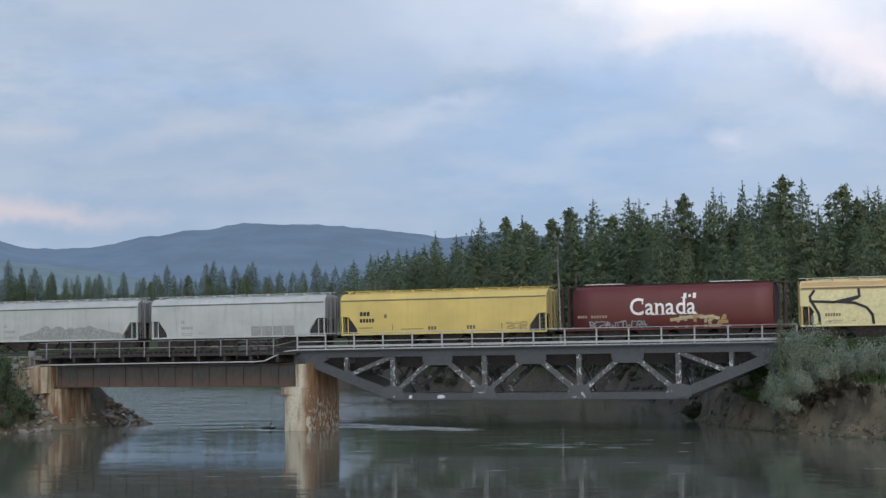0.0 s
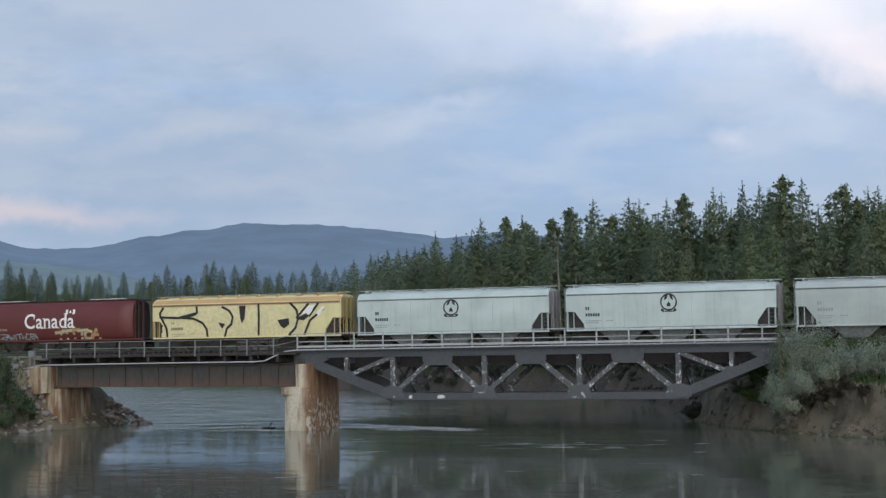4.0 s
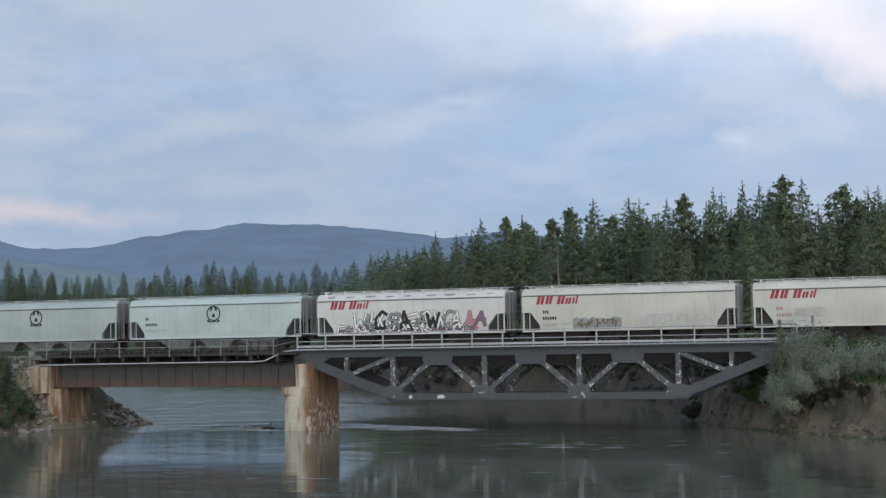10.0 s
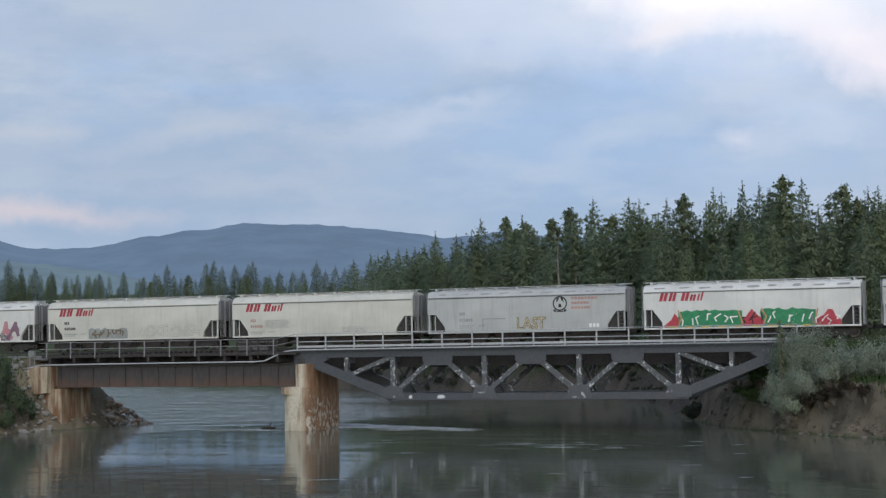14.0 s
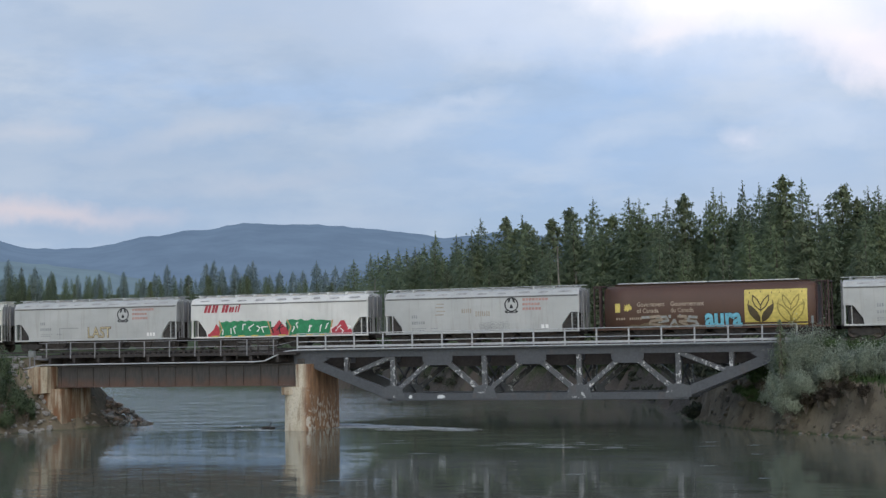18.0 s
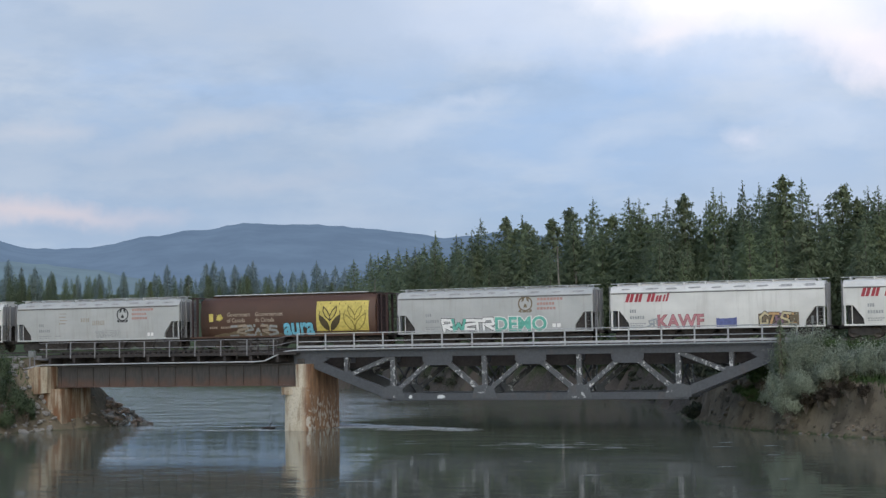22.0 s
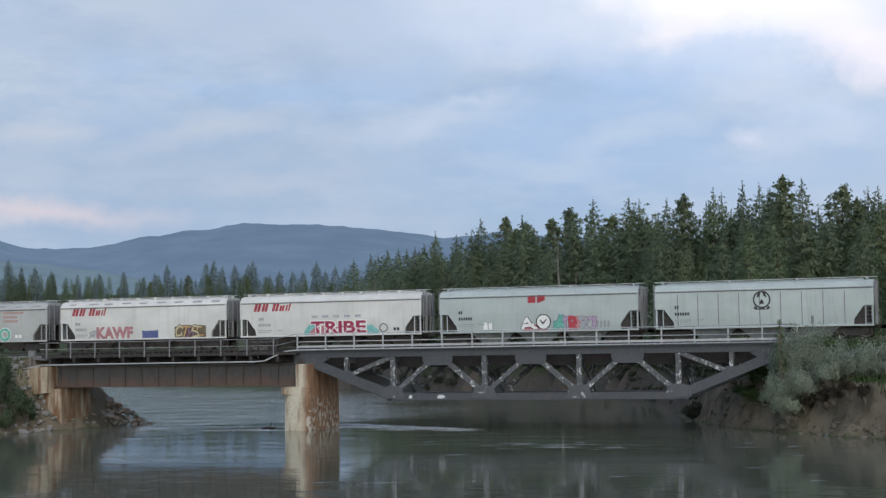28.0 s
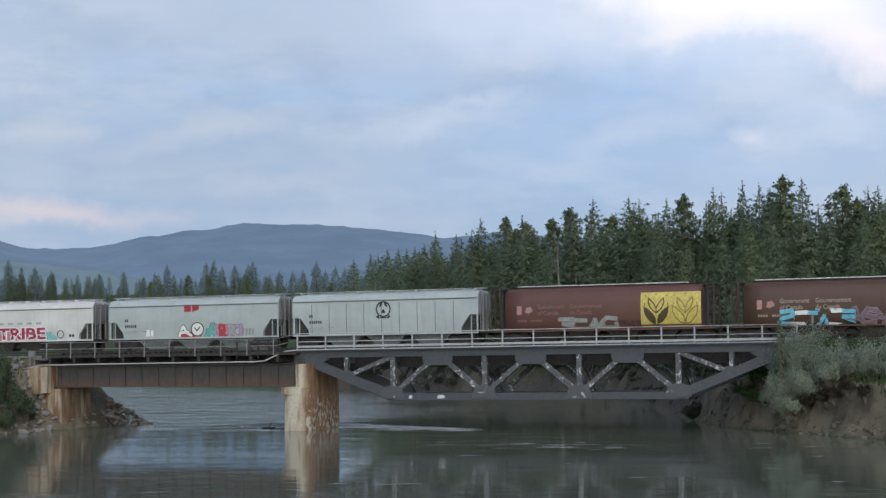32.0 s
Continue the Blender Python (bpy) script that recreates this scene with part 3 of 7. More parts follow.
def build_sky():
    R, vs, fs = 3400, [], []
    na, ne = 49, 25
    for j in range(ne):
        el = radians(-3 + 45 * j / (ne - 1))
        for i in range(na):
            az = radians(-60 + 120 * i / (na - 1))
            vs.append((R * math.sin(az) * math.cos(el), R * math.cos(az) * math.cos(el), R * math.sin(el)))
    for j in range(ne - 1):
        for i in range(na - 1):
            fs.append((j * na + i, j * na + i + 1, (j + 1) * na + i + 1, (j + 1) * na + i))
    ob = part_of("backdrop", mesh_of("backdrop", vs, fs, True), sky_material(), None)
    return tagged(ob, "blue evening sky with soft grey and pink clouds", "sky", kind="structure")


sky = build_sky()
HEADING = 19.611


def ridge(name, label, material, profile, dist, depth):
    """A far hill: a ridge line given by bearing (degrees from straight ahead) and height, sloping down towards the eye."""
    bear = np.array([p[0] for p in profile])
    tall = np.array([p[1] for p in profile])
    n, rows = 160, 9
    vs, fs = [], []
    for i in range(n + 1):
        b = bear[0] + (bear[-1] - bear[0]) * i / n
        h = np.interp(b, bear, tall)
        a = radians(b - HEADING)
        for k in range(rows):
            u = k / (rows - 1)
            r = dist - depth * (1 - u)
            z = h * smooth01(u) * (1 - 0.0) + (3.5 * noise.noise((b * 1.9, u * 4, dist * 0.01)) + 1.6 * noise.noise((b * 7.0, u * 9, 3))) * u
            vs.append((r * math.sin(a), r * math.cos(a), 5 + z))
    for i in range(n):
        for k in range(rows - 1):
            fs.append((i * rows + k, (i + 1) * rows + k, (i + 1) * rows + k + 1, i * rows + k + 1))
    ob = part_of(name, mesh_of(name, vs, fs, True), material, None)
    return tagged(ob, label, "hill", kind="structure")


ridge("hill_far", "long forested mountain ridge in the distance, its blue haze added as glow", M["hill"],
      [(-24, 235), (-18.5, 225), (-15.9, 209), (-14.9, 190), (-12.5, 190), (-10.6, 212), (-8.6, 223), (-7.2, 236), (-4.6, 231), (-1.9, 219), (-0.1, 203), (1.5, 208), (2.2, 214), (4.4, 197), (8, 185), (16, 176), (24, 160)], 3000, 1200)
ridge("hill_low", "green lower slope below the ridge, its haze added as glow", M["hill_low"],
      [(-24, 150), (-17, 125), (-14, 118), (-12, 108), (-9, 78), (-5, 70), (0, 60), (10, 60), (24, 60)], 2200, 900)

# ---------------------------------------------------------------- the bridge
NEAR_Y, FAR_Y = 122.8, 127.6
LOW = [-48.3, -40.32, -32.38, -24.42]
UP = [-44.31, -36.35, -28.4]
X_L, X_R = -56.6, -16.2
Z_TOP, Z_BOT = 6.32, 2.72


def build_truss_side(bridge, y):
    """One of the two trusses: chords, end posts, verticals, diagonals, gusset plates."""
    worn, grey = M["truss_worn"], M["truss"]
    half = 0.22

    def bar(name, a, b, wide, mat, deep=0.42):
        part_of(name, beam_mesh(name, (a[0], y, a[1]), (b[0], y, b[1]), wide, deep, 0.03), mat, bridge)

    bar("top_chord", (X_L - 0.5, Z_TOP), (X_R + 0.6, Z_TOP), 0.55, grey, 0.5)
    bar("bottom_chord", (LOW[0] - 0.6, Z_BOT), (LOW[-1] + 0.8, Z_BOT), 0.58, grey, 0.5)
    for side, x_end, low in ((-1, X_L, LOW[0]), (1, X_R, LOW[-1])):
        a, b = (x_end + side * 0.1, Z_TOP - 0.25), (low, Z_BOT + 0.05)
        bar("end_post", a, b, 0.78, grey, 0.5)
        mx, mz = (a[0] + b[0]) / 2, (a[1] + b[1]) / 2
        bar("hanger", (mx, Z_TOP - 0.25), (mx, mz + 0.2), 0.36, worn)
        bar("sub_diagonal", (mx - side * 0.3, mz + 0.15), (low + side * 0.2, Z_TOP - 0.3), 0.36, worn)
        out = [(mx - 0.75, mz + 0.15 - side * 0.45), (mx - 0.45, mz + 0.55), (mx + 0.45, mz + 0.55), (mx + 0.75, mz + 0.15 + side * 0.45), (mx, mz - 0.1)]
        part_of("gusset_plate", plate_mesh("gusset", out, y - half - 0.035, y - half - 0.012), grey, bridge)
        end = [(x_end - 0.7 * 1, Z_TOP + 0.1), (x_end + 0.7, Z_TOP + 0.1), (x_end - side * 2.6, Z_TOP - 0.35), (x_end - side * 1.2, Z_TOP - 1.15), (x_end + side * 0.6, Z_TOP - 0.75)]
        if side > 0:
            end = [(x_end - 2.6, Z_TOP - 0.35), (x_end - 0.7, Z_TOP + 0.1), (x_end + 0.7, Z_TOP + 0.1), (x_end + 0.6, Z_TOP - 0.75), (x_end - 1.2, Z_TOP - 1.15)]
        else:
            end = [(x_end - 0.7, Z_TOP + 0.1), (x_end + 0.7, Z_TOP + 0.1), (x_end + 2.6, Z_TOP - 0.35), (x_end + 1.2, Z_TOP - 1.15), (x_end - 0.6, Z_TOP - 0.75)]
        part_of("gusset_plate", plate_mesh("gusset", end, y - half - 0.04, y - half - 0.014), grey, bridge)
    for i, x in enumerate(LOW):
        bar("vertical", (x, Z_BOT + 0.3), (x, Z_TOP - 0.25), 0.42, worn)
        l, r = (-0.95, 0.95)
        out = [(x - 1.05, Z_BOT - 0.12), (x + 1.05, Z_BOT - 0.12), (x + 0.85, Z_BOT + 0.75), (x + 0.3, Z_BOT + 0.95), (x - 0.3, Z_BOT + 0.95), (x - 0.85, Z_BOT + 0.75)]
        part_of("gusset_plate", plate_mesh("gusset", out, y - half - 0.06, y - half - 0.012), M["gusset_worn"], bridge)
    for x in UP:
        out = [(x - 1.3, Z_TOP + 0.1), (x + 1.3, Z_TOP + 0.1), (x + 1.3, Z_TOP - 0.65), (x + 1.0, Z_TOP - 1.0), (x - 1.0, Z_TOP - 1.0), (x - 1.3, Z_TOP - 0.65)]
        part_of("gusset_plate", plate_mesh("gusset", out, y - half - 0.06, y - half - 0.012), grey, bridge)
    for i, x in enumerate(UP):
        bar("diagonal", (LOW[i] + 0.3, Z_BOT + 0.45), (x - 0.6, Z_TOP - 0.6), 0.4, worn)
        bar("diagonal", (x + 0.6, Z_TOP - 0.6), (LOW[i + 1] - 0.3, Z_BOT + 0.45), 0.4, worn)


def build_bridge():
    bridge = thing("truss_bridge", "grey steel deck truss railway bridge with flaking paint", "bridge")
    for y in (NEAR_Y, FAR_Y):
        build_truss_side(bridge, y)
    steel = M["truss"]
    y0, y1 = NEAR_Y + 0.25, FAR_Y - 0.25
    for x in LOW + UP + [X_L, X_R, -52.4, -20.3]:
        part_of("floor_beam", box_mesh("floor_beam", (x - 0.16, y0, Z_TOP - 0.75), (x + 0.16, y1, Z_TOP + 0.2), 0.02), steel, bridge)
    for y in (TRACK_Y - 0.95, TRACK_Y + 0.95):
        part_of("stringer", box_mesh("stringer", (X_L - 0.5, y - 0.16, Z_TOP - 1.15), (X_R + 0.5, y + 0.16, Z_TOP + 0.22), 0.02), M["deep_steel"], bridge)
    for x in LOW:
        part_of("cross_strut", box_mesh("strut", (x - 0.12, y0, Z_BOT - 0.1), (x + 0.12, y1, Z_BOT + 0.25), 0.02), steel, bridge)
        part_of("sway_brace", beam_mesh("brace", (x, y0, Z_BOT + 0.3), (x, y1, Z_TOP - 0.8), 0.13, 0.13, 0.01, (1, 0, 0)), steel, bridge)
        part_of("sway_brace", beam_mesh("brace", (x + 0.14, y1, Z_BOT + 0.3), (x + 0.14, y0, Z_TOP - 0.8), 0.13, 0.13, 0.01, (1, 0, 0)), steel, bridge)
    for a, b in zip(LOW, LOW[1:]):
        part_of("lateral_brace", beam_mesh("lateral", (a, y0, Z_BOT), (b, y1, Z_BOT), 0.16, 0.12, 0.01, (0, 0, 1)), steel, bridge)
        part_of("lateral_brace", beam_mesh("lateral", (a, y1, Z_BOT - 0.14), (b, y0, Z_BOT - 0.14), 0.16, 0.12, 0.01, (0, 0, 1)), steel, bridge)
    for y in (NEAR_Y, FAR_Y):
        for x in (X_L, X_R):
            part_of("bearing", box_mesh("bearing", (x - 0.35, y - 0.35, 5.5), (x + 0.35, y + 0.35, Z_TOP - 0.3), 0.05), M["rail"], bridge)
    for x, w in ((-46.9, 0.35), (-44.4, 0.75)):
        part_of("bare_patch", plate_mesh("bare_patch", [(x, 2.62), (x + w * 0.6, 2.58), (x + w, 2.7), (x + w * 0.7, 2.9), (x + 0.1, 2.86)], NEAR_Y - 0.268, NEAR_Y - 0.256), M["roof_white"], bridge, "white patch of bared paint")
    # edge of the deck
    part_of("deck_edge", box_mesh("deck_edge", (X_L - 0.4, NEAR_Y - 0.5, 6.6), (X_R + 1.2, NEAR_Y - 0.42, 6.72), 0.01), M["truss"], bridge)
    return bridge


build_bridge()
G_L, G_R = -80.7, -56.85


def build_girder_span():
    g = thing("plate_girder_bridge", "rust-stained riveted steel plate girder railway span", "bridge")
    zb, zt = 3.72, 5.62
    for y in (NEAR_Y, FAR_Y):
        out = -1 if y == NEAR_Y else 1
        ob = part_of("web", box_mesh("web", (G_L, y - 0.02, 0.0), (G_R, y + 0.02, zt - zb)), M["girder"], g)
        ob.location.z = zb
        for name, z0, z1 in (("bottom_flange", 0, 0.09), ("top_flange", zt - zb - 0.09, zt - zb)):
            ob = part_of(name, box_mesh(name, (G_L, y - 0.22, z0), (G_R, y + 0.22, z1), 0.01), M["girder"], g)
            ob.location.z = zb
        n = 15
        stiff = box_mesh("stiffener", (-0.045, -0.18, 0.09), (0.045, -0.02, zt - zb - 0.09), 0.01)
        for i in range(n):
            ob = part_of("stiffener", stiff, M["girder"], g)
            ob.location = (G_L + 0.35 + (G_R - G_L - 0.7) * i / (n - 1), y, zb)
            if out > 0:
                ob.rotation_euler.z = math.pi
    for i in range(6):
        x = G_L + 0.6 + (G_R - G_L - 1.2) * i / 5
        part_of("cross_frame", box_mesh("cross_frame", (x - 0.06, NEAR_Y + 0.03, zb + 0.25), (x + 0.06, FAR_Y - 0.03, zb + 0.4), 0.01), M["girder"], g)
        part_of("cross_frame", beam_mesh("cross_frame", (x, NEAR_Y + 0.05, zb + 0.4), (x, FAR_Y - 0.05, zt - 0.2), 0.1, 0.1, 0.01, (1, 0, 0)), M["girder"], g)
    for y in (NEAR_Y + 0.9, FAR_Y - 0.9):
        part_of("stringer", box_mesh("stringer", (G_L, y - 0.15, zt), (G_R, y + 0.15, 6.52), 0.02), M["tie"], g)
    # timber brackets that carry the footway
    brk = plate_mesh("bracket", [(-0.12, 0.0), (0.12, 0.0), (0.12, 0.75), (-0.12, 0.75)], -1.0, 0.9)
    for i in range(10):
        ob = part_of("bracket", brk, M["tie"], g)
        ob.location = (-80.9 + 2.49 * i, NEAR_Y, zt + 0.16)
    part_of("footway_edge", box_mesh("footway_edge", (G_L - 1.0, NEAR_Y - 1.06, 6.36), (G_R + 0.2, NEAR_Y - 1.005, 6.62), 0.01), M["tie"], g)
    part_of("footway", box_mesh("footway", (G_L - 1.0, NEAR_Y - 1.0, 6.40), (G_R + 0.2, NEAR_Y + 0.9, 6.5), 0.01), M["tie"], g, "dark timber footway boards")


build_girder_span()


def build_railings():
    r = thing("truss_railing", "pale grey steel handrail along the truss bridge deck", "railing")
    y = NEAR_Y - 0.6
    xa, xb = -56.8, -15.2
    for name, z, rad in (("top_rail", 8.1, 0.038), ("middle_rail", 7.42, 0.034)):
        part_of(name, tube_mesh(name, [(xa, y, z), (xb, y, z)], rad), M["railing"], r)
    part_of("toe_board", box_mesh("toe_board", (xa, y - 0.03, 6.92), (xb, y + 0.03, 7.10), 0.008), M["railing"], r)
    post = box_mesh("post", (-0.06, -0.05, 0), (0.06, 0.05, 1.4), 0.01)
    n = 17
    for i in range(n):
        ob = part_of("post", post, M["railing"], r)
        ob.location = (xa + (xb - xa) * i / (n - 1), y + 0.09, 6.72)
    s = thing("girder_railing", "dark worn steel handrail along the girder span", "railing")
    y = NEAR_Y - 0.95
    xa, xb = -82.0, -58.6
    for name, z in (("top_rail", 7.72), ("middle_rail", 7.15)):
        part_of(name, tube_mesh(name, [(xa, y, z), (xb, y, z), (-56.9, NEAR_Y - 0.62, z + 0.36)], 0.032), M["dark_railing"], s)
    post = box_mesh("post", (-0.045, -0.05, 0.3), (0.045, 0.05, 1.72), 0.01)
    for i in range(10):
        ob = part_of("post", post, M["dark_railing"], s)
        ob.location = (-81.2 + 2.49 * i, y - 0.09, 6.02)
    # timber refuge bay beside the track at the end of the girder span
    b = thing("refuge_platform", "weathered timber refuge platform at the end of the girder span", "platform")
    for x in (-62.3, -61.0, -60.3, -59.3, -58.6):
        part_of("post", box_mesh("post", (x - 0.07, y - 0.02, 6.1), (x + 0.07, y + 0.12, 7.55), 0.015), M["tie"], b)
    for x0, x1, z0, z1 in ((-62.4, -58.5, 7.42, 7.56), (-62.2, -59.4, 6.78, 7.06), (-60.9, -59.1, 6.5, 6.66), (-62.4, -61.1, 6.3, 6.62)):
        part_of("board", box_mesh("board", (x0, y + 0.13, z0), (x1, y + 0.22, z1), 0.015), M["grey_timber"], b)
    p = part_of("pipe", tube_mesh("pipe", [(-86.5, y - 0.2, 4.9), (-84.2, y - 0.2, 5.35), (-81.6, y - 0.2, 5.76), (-70, y - 0.2, 5.80), (-60.6, y - 0.2, 5.80), (-59.6, y - 0.2, 5.86),
                                          (-58.8, y - 0.1, 6.22), (-57.8, y, 6.62), (-57.0, y + 0.15, 6.72), (-56.0, NEAR_Y - 0.7, 6.74), (-40, NEAR_Y - 0.7, 6.76), (-15, NEAR_Y - 0.7, 6.78)], 0.06), M["railing"], None)
    tagged(p, "long pale utility pipe clamped along the bridge", "pipe")


build_railings()


def build_track():
    t = thing("railway_track", "railway track with dark timber sleepers across the bridge", "track")
    tie = box_mesh("sleeper", (-0.11, -1.45, -0.12), (0.11, 1.45, 0.12), 0.012)
    n = 134
    for i in range(n):
        ob = part_of("sleeper", tie, M["tie"], t)
        ob.location = (-81 + 66.5 * i / (n - 1), TRACK_Y, 6.66)
    for a, b in ((-230, -81.5), (-14.2, 60)):
        vs, fs = [], []
        for i in range(int((b - a) / 0.55)):
            add_box(vs, fs, (a + 0.55 * i, TRACK_Y - 1.3, 6.44), (a + 0.55 * i + 0.22, TRACK_Y + 1.3, 6.66))
        ob = part_of("sleeper_row", mesh_of("sleeper_row", vs, fs), M["tie"], t)
        ob["kind"] = "stuff"
    sec = [(-0.07, 0), (0.07, 0), (0.07, 0.02), (0.012, 0.04), (0.012, 0.12), (0.035, 0.13), (0.035, 0.17), (-0.035, 0.17), (-0.035, 0.13), (-0.012, 0.12), (-0.012, 0.04), (-0.07, 0.02)]
    for y in (TRACK_Y - 0.75, TRACK_Y + 0.75):
        k = len(sec)
        vs = [(x, y + a, 6.78 + b) for x in (-230, 60) for a, b in sec]
        fs = [(i, (i + 1) % k, (i + 1) % k + k, i + k) for i in range(k)]
        part_of("rail", mesh_of("rail", vs, fs), M["rail"], t)
    for name, a, b in (("ballast_bed", -230, -81.2), ("ballast_bed", -14.4, 60)):
        sec = [(-2.6, 6.2), (-1.7, 6.6), (1.7, 6.6), (2.6, 6.2)]
        vs, fs = [], []
        nx = int((b - a) / 0.5)
        for i in range(nx + 1):
            x = a + (b - a) * i / nx
            for yy, z in sec:
                vs.append((x, TRACK_Y + yy + random.uniform(-0.12, 0.12), z + random.uniform(-0.05, 0.04)))
        for i in range(nx):
            for k in range(3):
                fs.append((i * 4 + k, i * 4 + k + 1, i * 4 + k + 5, i * 4 + k + 4))
        ob = part_of(name, mesh_of(name, vs, fs), M["ballast"], None)
        tagged(ob, "grey crushed stone ballast under the track", "ballast", kind="stuff")


build_track()


def rounded_block(name, x0, x1, y0, y1, z0, z1, nose=0.5, batter=0.0):
    """A pier block whose near end is rounded off."""
    out = []
    n = 8
    for i in range(n + 1):
        a = math.pi * i / n
        out.append(((x0 + x1) / 2 - (x1 - x0) / 2 * math.cos(a), y0 + nose * (1 - math.sin(a))))
    out += [(x1, y1), (x0, y1)]
    k = len(out)
    cx, cy = (x0 + x1) / 2, (y0 + y1) / 2
    vs, fs, levels = [], [], 6
    for j in range(levels + 1):
        u = j / levels
        s = 1 + batter * (1 - u)
        for x, y in out:
            vs.append((cx + (x - cx) * s + random.uniform(-0.015, 0.015), cy + (y - cy) * s + random.uniform(-0.015, 0.015), z0 + (z1 - z0) * u))
    for j in range(levels):
        for i in range(k):
            fs.append((j * k + i, j * k + (i + 1) % k, (j + 1) * k + (i + 1) % k, (j + 1) * k + i))
    fs.append(tuple(range(levels * k, levels * k + k)))
    bm = bmesh.new()
    bv = [bm.verts.new(v) for v in vs]
    for f in fs:
        bm.faces.new([bv[i] for i in f])
    return from_bm(name, bm)


def build_piers():
    p = thing("bridge_pier", "tall stained concrete bridge pier standing in the river", "pier")
    part_of("pier_shaft", rounded_block("pier_shaft", -57.75, -55.4, 121.4, 127.7, -1.8, 3.62, 0.35, 0.03), M["pier_concrete"], p)
    part_of("pier_top", rounded_block("pier_top", -56.8, -55.42, 121.75, 127.68, 3.5, 5.56, 0.12), M["pier_rust"], p, "rust-stained upper block")
    part_of("pier_cap", rounded_block("pier_cap", -57.95, -56.82, 121.3, 127.9, 3.0, 3.66, 0.2), M["concrete"], p)
    a = thing("bridge_abutment", "rust-stained concrete abutment on the rocky bank", "abutment")
    part_of("back_wall", plate_mesh("back_wall", [(-83.9, 3.0), (-80.9, 3.3), (-80.9, 5.62), (-82.3, 5.6), (-83.9, 5.0)], 121.4, 129.2), M["concrete"], a)
    part_of("seat_column", rounded_block("seat_column", -82.9, -79.9, 121.9, 126.9, -0.5, 3.62, 0.2), M["rust_concrete"], a)
    b = thing("bridge_abutment", "concrete abutment half hidden by bushes", "abutment")
    part_of("back_wall", box_mesh("back_wall", (-14.9, 122.4, 3.0), (-13.2, 128.2, 6.5), 0.06, 2), M["concrete"], b)
    part_of("seat", box_mesh("seat", (-16.7, 122.3, 2.0), (-14.9, 128.2, 5.5), 0.06, 2), M["concrete"], b)


build_piers()

# ---------------------------------------------------------------- freight cars
SIDE = 1.57
HOPPER_SIDE = [(1.0, 1.49), (1.7, 1.545), (2.5, 1.57), (3.3, 1.555), (3.82, 1.535), (3.88, 1.575), (3.95, 1.575), (4.0, 1.49), (4.34, 1.24), (4.48, 0.55)]
TANK_SIDE = [(0.95, 1.20), (1.3, 1.38), (1.8, 1.51), (2.4, 1.57), (3.0, 1.55), (3.5, 1.47), (3.95, 1.30), (4.25, 1.08), (4.4, 0.75), (4.46, 0.45)]
CACHE = {}


def side_y(table, z):
    return float(np.interp(z, [a for a, _ in table], [b for _, b in table]))


def hopper_body(length):
    """The bin: curved sides, roof eaves, the lower corners cut away along the slope sheets."""
    e = length / 2
    xs = [-e, -e + 0.72, -e + 1.45, -e + 1.53]
    xs = xs + list(np.linspace(-e + 1.53, e - 1.53, 9))[1:-1] + [-x for x in xs[::-1]]
    foot = lambda x: float(np.interp(e - abs(x), [0, 0.72, 1.45, 1.53], [2.5, 2.5, 1.5, 1.0]))
    vs, fs = [], []
    rows = len(HOPPER_SIDE)
    for x in xs:
        f = foot(x)
        loop = []
        for z, w in HOPPER_SIDE:
            zz = f + (z - 1.0) * (3.82 - f) / 2.82 if z < 3.82 else z
            loop.append((x, side_y(HOPPER_SIDE, zz) if z < 3.82 else w, zz))
        vs += [(a, -b, c) for a, b, c in loop] + [(a, b, c) for a, b, c in loop[::-1]]
    k = 2 * rows
    for i in range(len(xs) - 1):
        for j in range(k):
            fs.append((i * k + j, i * k + (j + 1) % k, (i + 1) * k + (j + 1) % k, (i + 1) * k + j))
    fs.append(tuple(range(k - 1, -1, -1)))
    fs.append(tuple(range((len(xs) - 1) * k, len(xs) * k)))
    return mesh_of("bin", vs, fs)


def tank_body(length):
    vs, fs = [], []
    k = 2 * len(TANK_SIDE)
    xs = np.linspace(-length / 2, length / 2, 11)
    for x in xs:
        loop = [(float(x), w, z) for z, w in TANK_SIDE]
        vs += [(a, -b, c) for a, b, c in loop] + [(a, b, c) for a, b, c in loop[::-1]]
    for i in range(len(xs) - 1):
        for j in range(k):
            fs.append((i * k + j, i * k + (j + 1) % k, (i + 1) * k + (j + 1) % k, (i + 1) * k + j))
    fs.append(tuple(range(k - 1, -1, -1)))
    fs.append(tuple(range((len(xs) - 1) * k, len(xs) * k)))
    me = mesh_of("bin", vs, fs, True)
    for poly in me.polygons:
        if len(poly.vertices) > 4:
            poly.use_smooth = False
    return me


def cached(key, build, *args):
    if key not in CACHE:
        CACHE[key] = build(*args)
    return CACHE[key]


def ladder(tall, wide=0.42, rungs=8):
    vs, fs = [], []
    for x in (-wide / 2, wide / 2):
        add_box(vs, fs, (x - 0.022, -0.025, 0), (x + 0.022, 0.025, tall))
    for i in range(rungs):
        z = tall * (i + 0.5) / rungs
        add_box(vs, fs, (-wide / 2, -0.014, z - 0.014), (wide / 2, 0.014, z + 0.014))
    return mesh_of("ladder", vs, fs)


WHEELS = []
WHEEL_RIM = [(0.0, -0.2), (0.09, -0.2), (0.12, -0.09), (0.42, -0.07), (0.46, -0.07), (0.46, 0.03), (0.49, 0.05), (0.49, 0.07), (0.4, 0.07), (0.3, 0.0), (0.12, 0.05), (0.09, 0.06)]


